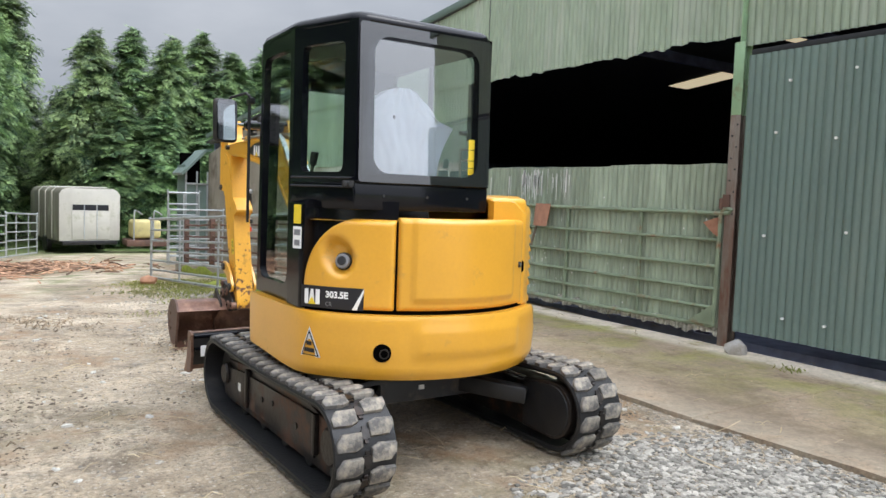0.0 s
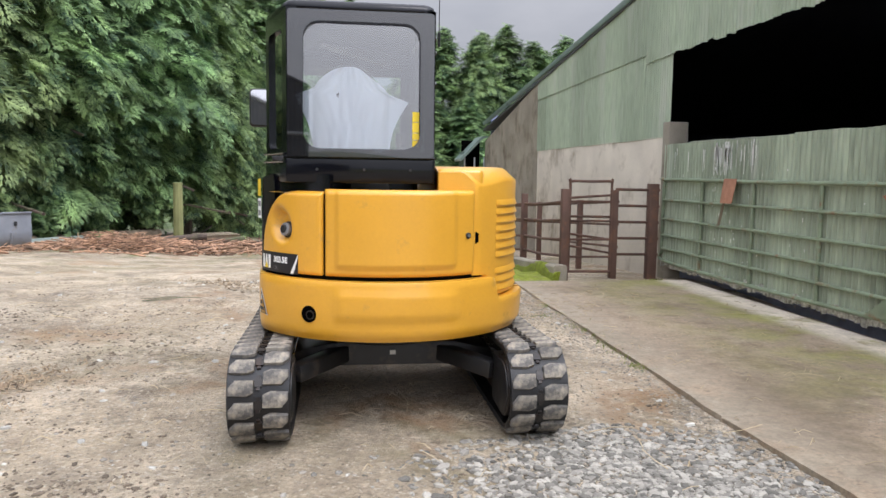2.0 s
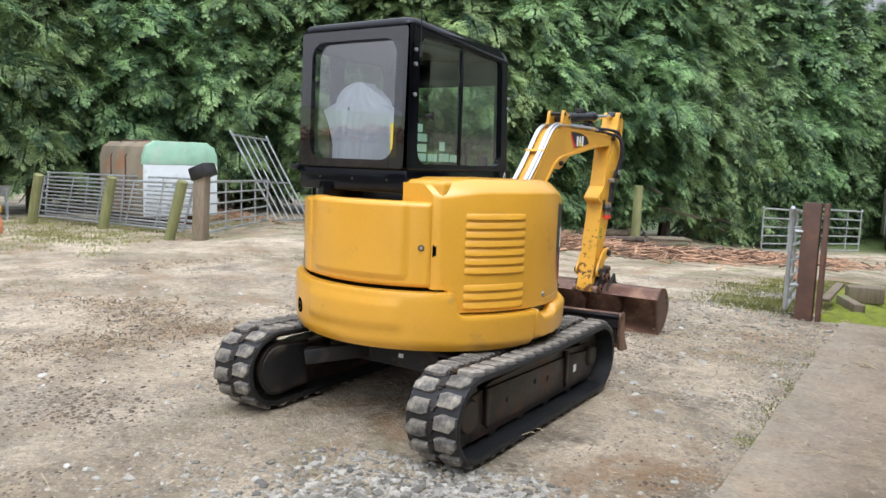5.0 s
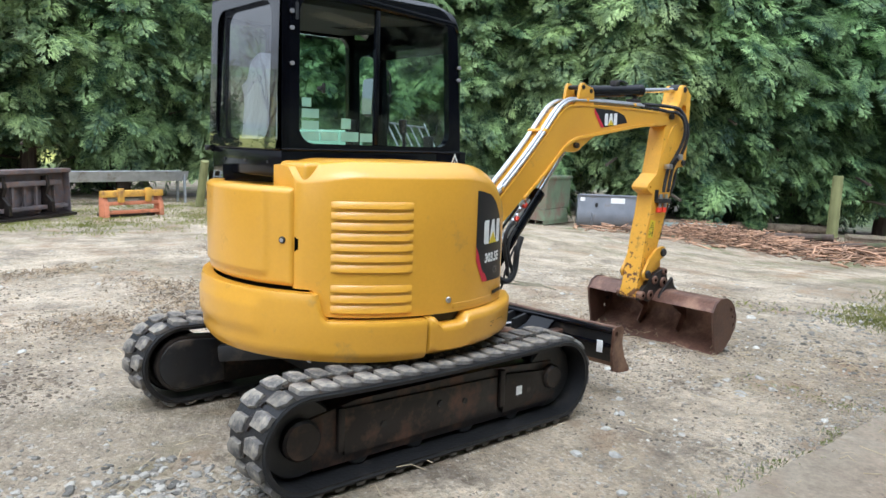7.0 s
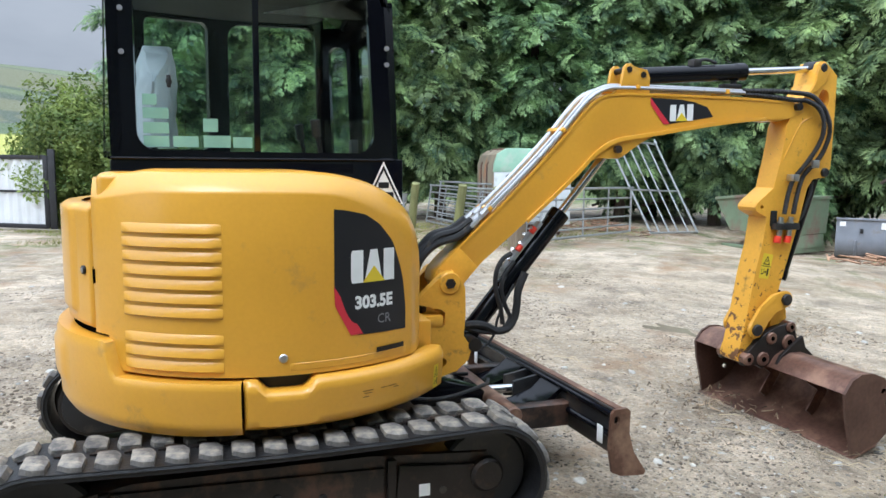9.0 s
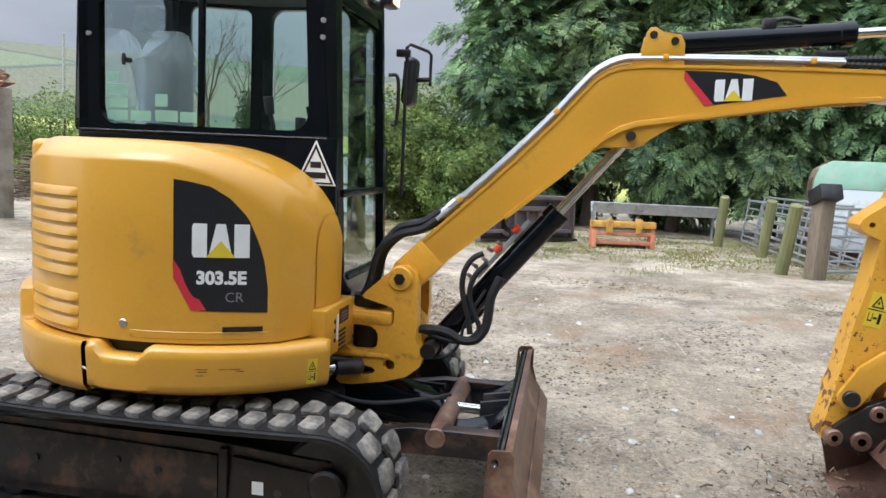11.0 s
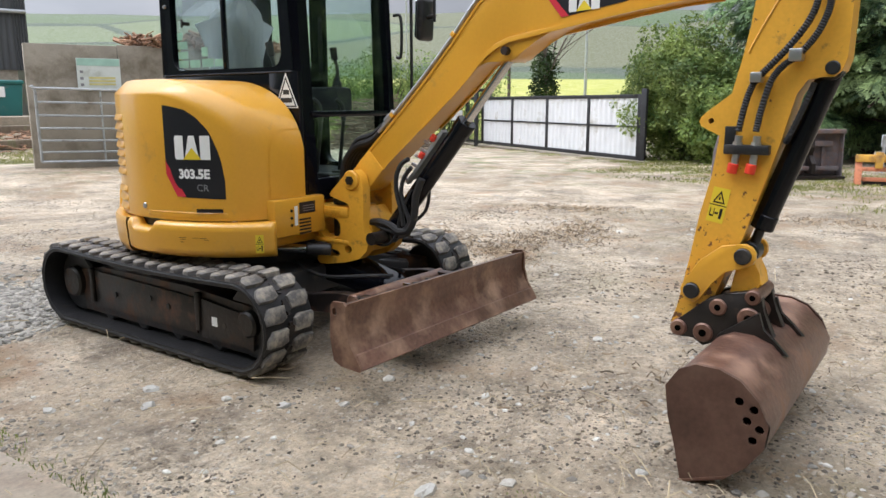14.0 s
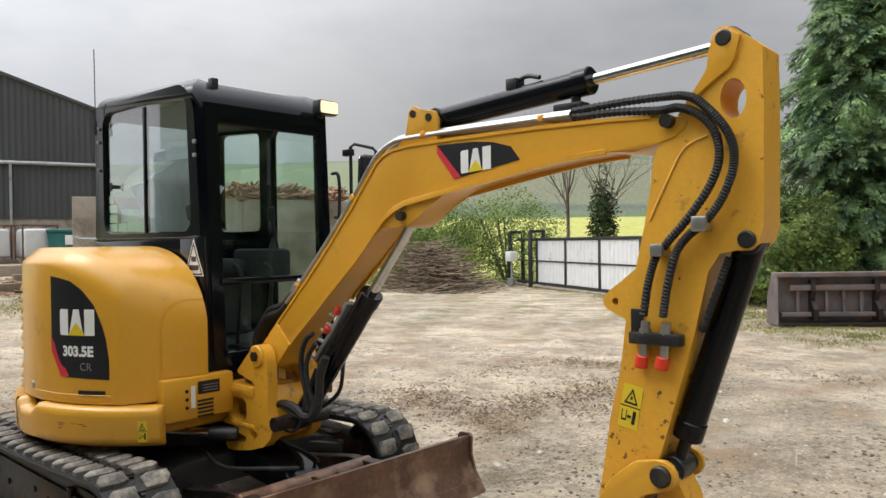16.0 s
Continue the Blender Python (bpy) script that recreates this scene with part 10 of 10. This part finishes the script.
M["teal"] = material("teal_plastic", (0.02, 0.14, 0.13), 0.45, vary=0.1, scale=3, dirt=(0.12, 0.16, 0.14), dirt_amount=0.15)
bm = BM()
prism(bm, [(-0.52, 0.0), (0.52, 0.0), (0.60, 0.92), (-0.60, 0.92)], -0.4, 0.4, axis="y", bevel=0.03)
part("bin_body", bm, "teal", tb)
bm = BM()
box(bm, (-0.64, -0.45, 0.92), (0.64, 0.45, 1.04), 0.04, seg=3)
part("lid", bm, "teal", tb)
bm = BM()
box(bm, (-0.12, 0.43, 0.55), (0.12, 0.452, 0.85))
part("label", bm, "white_mark", tb, "white label", 0)
litter("rubble_strip", "weeds and rubble along the pad's edge", -5.6, -15.2, 3.4, 1.6, 0.1, 420, "litter", 21, (0.08, 0.35), 0.02, heap=0.12)
for k, (x, y, L, a) in enumerate(((-6.4, -14.6, 1.8, 0.1), (-5.2, -15.4, 2.4, 0.2), (-6.8, -16.6, 2.0, -0.1))):
    t = thing("timber_baulk", "old grey timber lying on the rubble", "timber", "baulks")
    bm = BM()
    z = gz(x, y) + 0.1
    bar(bm, (x, y, z), (x + L * math.cos(a), y + L * math.sin(a), z), 0.22, 0.2, 0.02)
    part("timber", bm, "wood", t)

# ------------------------------------------------------------------ hedges and broadleaf trees
def leaf_mass(name, seed, count, centre, radii, leaf, mat, hollow=0.5):
    """Leaves scattered in the outer part of a lumpy mass; each leaf a folded lozenge."""
    r = np.random.RandomState(seed)
    d = r.normal(size=(count, 3))
    d /= np.linalg.norm(d, axis=1)[:, None]
    lump = 1 + 0.22 * np.sin(4 * d[:, 0] * 2.2 + seed) * np.cos(3 * d[:, 1] * 2.0) + 0.14 * np.sin(9 * d[:, 2] + 5 * d[:, 0])
    rad = (hollow + (1 - hollow) * r.rand(count) ** 0.5) * lump
    P = d * rad[:, None] * np.array(radii) + np.array(centre)
    a = r.rand(count) * 6.283
    tilt = r.normal(size=(count, 3)) * 0.7 + d
    n = tilt / np.linalg.norm(tilt, axis=1)[:, None]
    t = np.stack([np.cos(a), np.sin(a), r.normal(size=count) * 0.5 - 0.4], 1)
    t -= n * (t * n).sum(1)[:, None]
    t /= np.linalg.norm(t, axis=1)[:, None]
    b = np.cross(n, t)
    L = leaf * (0.6 + 0.8 * r.rand(count))[:, None]
    V = np.stack([P, P + t * L * 0.5 + b * L * 0.24 - n * L * 0.05, P + t * L, P + t * L * 0.5 - b * L * 0.24 - n * L * 0.05], 1).reshape(-1, 3)
    F = (np.arange(count)[:, None] * 4 + np.array([[0, 1, 2, 3]])).astype(np.int32)
    keep = V.reshape(-1, 4, 3)[:, :, 2].min(1) > -1.2
    F = F[keep]
    me = bpy.data.meshes.new(name)
    me.vertices.add(len(V))
    me.vertices.foreach_set("co", V.astype(np.float32).ravel())
    me.loops.add(F.size)
    me.loops.foreach_set("vertex_index", F.ravel())
    me.polygons.add(len(F))
    me.polygons.foreach_set("loop_start", np.arange(0, F.size, 4, dtype=np.int32))
    me.update(calc_edges=True)
    me.materials.append(M[mat])
    return me


def shrub(x, y, rx, ry, h, count, seed, leaf=0.13, mat="laurel", label="dense glossy laurel bush", name="laurel_bush"):
    t = thing(name, label, "bush", m=Matrix.Translation((x, y, gz(x, y))))
    o = new("foliage", leaf_mass("foliage", seed, count, (0, 0, h * 0.5), (rx, ry, h * 0.56), leaf, mat, 0.5))
    o.parent = t
    bm = BM()
    r = random.Random(seed)
    for i in range(7):
        a = r.uniform(0, 6.28)
        tube(bm, [(0.1 * math.cos(a), 0.1 * math.sin(a), -0.2), (rx * 0.35 * math.cos(a), ry * 0.35 * math.sin(a), h * 0.4), (rx * 0.6 * math.cos(a), ry * 0.6 * math.sin(a), h * 0.75)], 0.03, 5)
    part("stem", bm, "bark", t)
    return t


shrub(-19.6, -15.8, 2.6, 2.2, 3.3, 15000, 1, 0.10, label="broad pale-tipped laurel hedge behind the brush pile")
shrub(-22.6, -14.2, 2.4, 2.2, 3.5, 13000, 2, 0.10, label="broad laurel hedge beside the gate posts")
shrub(-18.6, -19.0, 2.4, 2.4, 3.0, 10000, 3, 0.10, label="laurel bush at the hedge's end")
shrub(-17.0, -2.9, 1.5, 1.5, 3.2, 30000, 4, 0.11, label="laurel and bramble bush at the gate's end")
shrub(-16.4, -1.4, 1.4, 1.2, 2.3, 22000, 5, 0.11, label="bramble bush under the first conifer")
shrub(-26.5, -4.0, 2.0, 2.0, 3.4, 9000, 6, 0.12, label="hedge bush behind the white gate")
# far hedge seen left of the wall in the cab's direction
for i in range(6):
    shrub(-24 - 3.2 * i, -24 - 1.5 * i, 2.4, 2.2, 2.6, 2600, 20 + i, 0.2, label="field hedge in the distance", name="field_hedge")


def bare_tree(x, y, h, seed, ivy=False):
    t = thing("bare_tree", "leafless tree with ivy-clad trunk" if ivy else "leafless winter tree with fine grey twigs", "tree", m=Matrix.Translation((x, y, yard_z(x, y))))
    r = random.Random(seed)
    bm = BM()
    def grow(p, dirv, L, rad, depth):
        q = p + dirv * L
        mid = p.lerp(q, 0.5) + Vector((r.uniform(-.04, .04), r.uniform(-.04, .04), 0)) * L
        tube(bm, [p, mid, q], rad, 5 if depth < 2 else 3)
        if depth < 5:
            for k in range(3 if depth else 6):
                nd = (dirv + Vector((r.uniform(-.75, .75), r.uniform(-.75, .75), r.uniform(-.1, .5)))).normalized()
                grow(p.lerp(q, r.uniform(0.45, 1.0)), nd, L * r.uniform(0.5, 0.72), rad * 0.46, depth + 1)
    grow(Vector((0, 0, -0.3)), Vector((0.02, 0.03, 1)).normalized(), h * 0.45, 0.085, 0)
    part("branch", bm, "twig", t, smooth=0)
    if ivy:
        o = new("ivy", leaf_mass("ivy", seed, 3600, (0, 0, h * 0.26), (0.65, 0.65, h * 0.30), 0.16, "ivy", 0.3))
        o.parent = t
    return t


bare_tree(-27.5, -12.6, 7.5, 3, True)
bare_tree(-29.0, -15.4, 8.5, 5)
for k, (x, y) in enumerate(((-60, -46), (-52, -22))):
    t = thing("power_pole", "distant grey power pole", "pole", m=Matrix.Translation((x, y, yard_z(x, y))))
    bm = BM()
    cyl(bm, (0, 0, -0.5), (0, 0, 8.5), 0.13, 8, 0.09)
    part("pole", bm, "galv", t)

# ------------------------------------------------------------------ stones and gravel
def stones(name, label, count, place, size, mat, seed, flat=0.5, n=7):
    """Loose angular stones joined in one mesh."""
    r = random.Random(seed)
    forms = []
    for k in range(6):
        ring = [Vector((math.cos(6.283 * i / n + r.uniform(-.3, .3)) * r.uniform(0.6, 1.2), math.sin(6.283 * i / n) * r.uniform(0.5, 1.0), 0)) for i in range(n)]
        low = [p + Vector((0, 0, -0.4)) for p in ring]
        mid = [p * 1.02 + Vector((0, 0, r.uniform(0.05, 0.25))) for p in ring]
        hi = [p * r.uniform(0.5, 0.75) + Vector((0, 0, r.uniform(0.4, 0.65))) for p in ring]
        V = low + mid + hi
        F = []
        for b in (0, n):
            for i in range(n):
                F.append((b + i, b + (i + 1) % n, b + n + (i + 1) % n, b + n + i))
        F.append(tuple(range(2 * n, 3 * n)))
        forms.append((V, F))
    V, F = [], []
    for i in range(count):
        got = place(r)
        if got is None:
            continue
        x, y = got
        s = r.uniform(*size) * r.choice((0.6, 0.8, 1.0, 1.3))
        f, g = forms[r.randrange(6)]
        rot = Euler((r.uniform(-.3, .3), r.uniform(-.3, .3), r.uniform(0, 6.28))).to_matrix()
        z = yard_z(x, y)
        base = len(V)
        for p in f:
            q = rot @ Vector((p.x * s, p.y * s, p.z * s * flat))
            V.append((x + q.x, y + q.y, z + q.z + s * flat * 0.15))
        F += [tuple(base + j for j in face) for face in g]
    o = raw(name, V, F, mat)
    return tagged(o, label, "stones", kind="stuff")


M["gravel"] = material("grey_crushed_stone", (0.255, 0.238, 0.205), 0.85, vary=0.12, scale=12, grain=0.1, grain_scale=80, island_tone=0.6)
M["pebble"] = material("yard_pebbles", (0.29, 0.26, 0.215), 0.85, vary=0.12, scale=12, island_tone=0.4)


def in_gravel(r):
    # a spread of fresh stone between the tracks' rear and the concrete
    for _ in range(30):
        x, y = r.gauss(1.15, 0.50), r.gauss(-1.72, 0.55)
        edge = 2.00 + 0.1 * noise.noise((y * 2, 0, 0))
        if x < edge - 0.02 + r.random() ** 4 * 0.25 and y < -0.75 - 0.25 * abs(x - 1.3):
            return x, y
    return None


stones("gravel_spread", "spread of loose grey crushed stone", 7500, in_gravel, (0.008, 0.030), "gravel", 1, 0.5, 5)


def anywhere(r):
    a, d = r.uniform(0, 6.28), 1.3 + 10 * r.random() ** 1.1
    x, y = d * math.cos(a), d * math.sin(a)
    if x > 1.9 and -9 < y < 5:
        return None
    return x, y


M["pale_stone"] = material("pale_limestone", (0.47, 0.45, 0.40), 0.85, vary=0.15, scale=15, grain=0.1, grain_scale=80, island_tone=0.3)
stones("pebbles", "pebbles and grit trodden into the yard", 5000, anywhere, (0.006, 0.017), "pebble", 2, 0.5)
stones("loose_stones", "larger loose stones lying on the yard", 150, anywhere, (0.020, 0.042), "pale_stone", 3, 0.6)


def by_gate(r):
    return r.gauss(1.0, 0.6), r.gauss(6.6, 1.6)


stones("rubble", "grey rubble by the pen gate", 1500, by_gate, (0.012, 0.035), "gravel", 4, 0.5)


def slab_edge(r):
    y = r.uniform(-8, 4.2)
    return 1.96 + r.gauss(0, 0.13), y


stones("edge_grit", "grit gathered along the concrete edge", 4500, slab_edge, (0.004, 0.013), "pebble", 5, 0.5)

def near_by(r):
    a, d = r.uniform(0, 6.28), 1.2 + 6.5 * r.random() ** 0.8
    x, y = d * math.cos(a), d * math.sin(a)
    if x > 1.9 and -9 < y < 5:
        return None
    if noise.noise((x * 0.9, y * 0.9, 4)) + r.uniform(-0.25, 0.25) < -0.02:
        return None
    return x, y


M["grit"] = material("mixed_grit_and_crumbs", (0.23, 0.195, 0.15), 0.9, vary=0.12, scale=12, island_tone=0.75)
stones("grit", "fine grit and mud crumbs over the yard", 26000, near_by, (0.003, 0.010), "grit", 8, 0.6, 4)

def front_yard(r):
    for _ in range(8):
        x, y = r.uniform(-0.8, 2.7), r.uniform(1.0, 4.4)
        if noise.noise((x * 1.3, y * 1.3, 9)) + r.uniform(-0.4, 0.4) > -0.1:
            return x, y
    return None


stones("front_grit", "crumbs and chips of stone before the machine", 9000, front_yard, (0.003, 0.011), "grit", 41, 0.6, 5)
stones("front_chips", "pale stone chips before the machine", 700, front_yard, (0.005, 0.017), "pale_stone", 42, 0.6, 6)

# clods of mud
M["clod"] = material("dark_mud_clods", (0.135, 0.105, 0.075), 0.95, vary=0.25, scale=10, island_tone=0.35, bump=0.3)


def clod_places(r):
    c = r.choice(((-2.9, -0.1, 0.55, 0.35), (-3.7, 0.2, 0.6, 0.45), (-4.8, -1.2, 0.6, 0.3), (-1.5, -1.6, 0.35, 0.3), (-2.4, -1.3, 0.8, 0.4), (-3.4, 3.0, 0.9, 0.3), (-5.6, 4.5, 1.0, 0.3), (-0.6, 5.4, 0.9, 0.3), (-2.3, 1.6, .7, .5)))
    return c[0] + r.gauss(0, c[2] * 0.7), c[1] + r.gauss(0, c[3] * 0.7)


stones("mud_clods", "dark crumbled mud clods", 3200, clod_places, (0.005, 0.017), "clod", 6, 0.5)



def clod_drifts(r):
    # loose drifts of crumbled earth between the machine and the walked line
    for _ in range(12):
        a, d = r.uniform(0, 6.28), 1.4 + 6.0 * r.random() ** 0.8
        x, y = d * math.cos(a), d * math.sin(a)
        if x < 1.85 and noise.noise((x * 0.8 + 3, y * 2.0, 7)) + 0.5 * noise.noise((x * 3.5, y * 5, 2)) > 0.26:
            return x, y
    return None


stones("earth_crumbs", "drifts of crumbled dark earth on the yard", 7000, clod_drifts, (0.004, 0.013), "clod", 16, 0.5, 5)


def close_in(r):
    a, d = r.uniform(0, 6.28), 1.5 + 5.5 * r.random()
    x, y = d * math.cos(a), d * math.sin(a)
    return None if x > 1.85 else (x, y)


stones("pale_stones", "pale broken stones lying loose on the yard", 420, close_in, (0.010, 0.028), "pale_stone", 17, 0.6, 6)
litter("front_straws", "pale straws and splinters trodden in near the slab", 1.6, 3.2, 1.6, 1.3, 0, 260, "straw", 27, (0.03, 0.16), 0.0035)
litter("long_straws", "long pale straws and thin twigs on the yard", -0.5, 1.5, 5.0, 4.6, 0, 230, "straw", 19, (0.08, 0.26), 0.0035)

# matted drifts of straw and earth on the open yard
M["matted"] = material("matted_straw_and_earth", (0.285, 0.215, 0.140), 0.95, vary=0.3, scale=9, island_tone=0.75, bump=0.2)
for k, (x, y, ax, ay, n) in enumerate(((-3.95, 0.35, 1.1, 0.5, 520), (-2.75, -0.65, 0.9, 0.5, 460), (-5.5, -0.5, 1.0, 0.4, 380), (-0.3, 2.75, 0.9, 0.5, 180), (-3.1, 0.1, 0.7, 0.5, 260), (-2.4, 0.4, 0.6, 0.35, 200), (-6.2, 2.4, 1.4, 0.5, 320), (-1.6, 4.6, 1.2, 0.4, 240))):
    litter("straw_drift", "matted brown straw and crumbled earth", x, y, ax, ay, 0.5 + 0.7 * k, n, "matted", 60 + k, (0.015, 0.07), 0.005, heap=0.012)

# puddle
M["puddle"] = material("muddy_water", (0.24, 0.20, 0.145), 0.12, vary=0.1, scale=2)
bm = BM()
ring = [(-2.25 + (0.27 + 0.10 * math.sin(3 * a + 1) + 0.05 * math.sin(7 * a)) * math.cos(a), 3.85 + (0.14 + 0.05 * math.sin(2 * a) + 0.03 * math.sin(5 * a)) * math.sin(a)) for a in [6.283 * i / 36 for i in range(36)]]
zz = sum(yard_z(x, y) for x, y in ring) / len(ring) + 0.004
bm.faces.new([bm.verts.new((x, y, zz)) for x, y in ring])
pd = part("puddle", bm, "puddle", None, "", 0)
tagged(pd, "small muddy puddle in the yard", "water", kind="structure")

# grass tufts along edges
def tufts(name, label, spots, per, blade, mat, seed):
    r = random.Random(seed)
    V, F = [], []
    for x, y, sp in spots:
        for i in range(per):
            px, py = x + r.gauss(0, sp), y + r.gauss(0, sp)
            z = yard_z(px, py) if px < 1.8 or py > 5 else 0.0
            a, L = r.uniform(0, 6.28), blade * r.uniform(0.5, 1.3)
            dx, dy = math.cos(a), math.sin(a)
            w = 0.002 + L * 0.018
            k = len(V)
            V += [(px - dy * w, py + dx * w, z - 0.01), (px + dy * w, py - dx * w, z - 0.01), (px + dx * L * 0.25 + dy * w * .6, py + dy * L * 0.25 - dx * w * .6, z + L * 0.6), (px + dx * L * 0.7, py + dy * L * 0.7, z + L * r.uniform(0.6, 0.95))]
            F += [(k, k + 1, k + 2), (k, k + 2, k + 3)]
    o = raw(name, V, F, mat)
    return tagged(o, label, "grass", kind="stuff")


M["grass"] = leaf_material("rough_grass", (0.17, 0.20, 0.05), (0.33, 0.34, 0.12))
spots = []
r5 = random.Random(3)
for i in range(90):
    a = r5.uniform(0, 1)
    spots.append((-11.0 + r5.gauss(0, 0.9), -1.2 + 8.0 * a, 0.22))
for i in range(220):
    spots.append((-13.5 + r5.gauss(0, 1.4), -3.0 + 13 * r5.random(), 0.3))
for i in range(130):
    spots.append((1.2 + r5.gauss(0, 0.6), 5.2 + 6 * r5.random(), 0.2))
for i in range(4):
    spots.append((4.1 + r5.gauss(0, 0.1), r5.uniform(-5, 5.6), 0.06))
for i in range(140):
    spots.append((-15.4 + r5.gauss(0, 0.5) - 0.62 * (k := r5.uniform(-1, 9)), -3.3 - 0.98 * k + 0.5, 0.2))
for i in range(160):
    spots.append((-6 + r5.gauss(0, 2.0), -13.4 + r5.gauss(0, 0.8), 0.25))
rd_ = random.Random(29)
dry = [(-16.9 + rd_.gauss(0, 0.5), -0.6 + rd_.gauss(0, 0.35), 0.12) for _ in range(26)]
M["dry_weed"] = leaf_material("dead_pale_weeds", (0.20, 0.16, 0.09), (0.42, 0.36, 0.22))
tufts("dead_weeds", "dead pale weeds standing by the hedge", dry, 60, 0.75, "dry_weed", 31)
rw_ = random.Random(23)
cracks = [(2.0 + rw_.gauss(0, 0.04), rw_.uniform(0.2, 3.2), 0.035) for _ in range(46)] + [(rw_.uniform(1.0, 1.95), 2.55 + rw_.gauss(0, 0.05), 0.04) for _ in range(14)]
tufts("crack_weeds", "short weeds growing along the broken slab edge", cracks, 12, 0.018, "grass", 13)
tufts("grass_tufts", "rough grass tufts along the yard's edges", spots, 70, 0.045, "grass", 7)
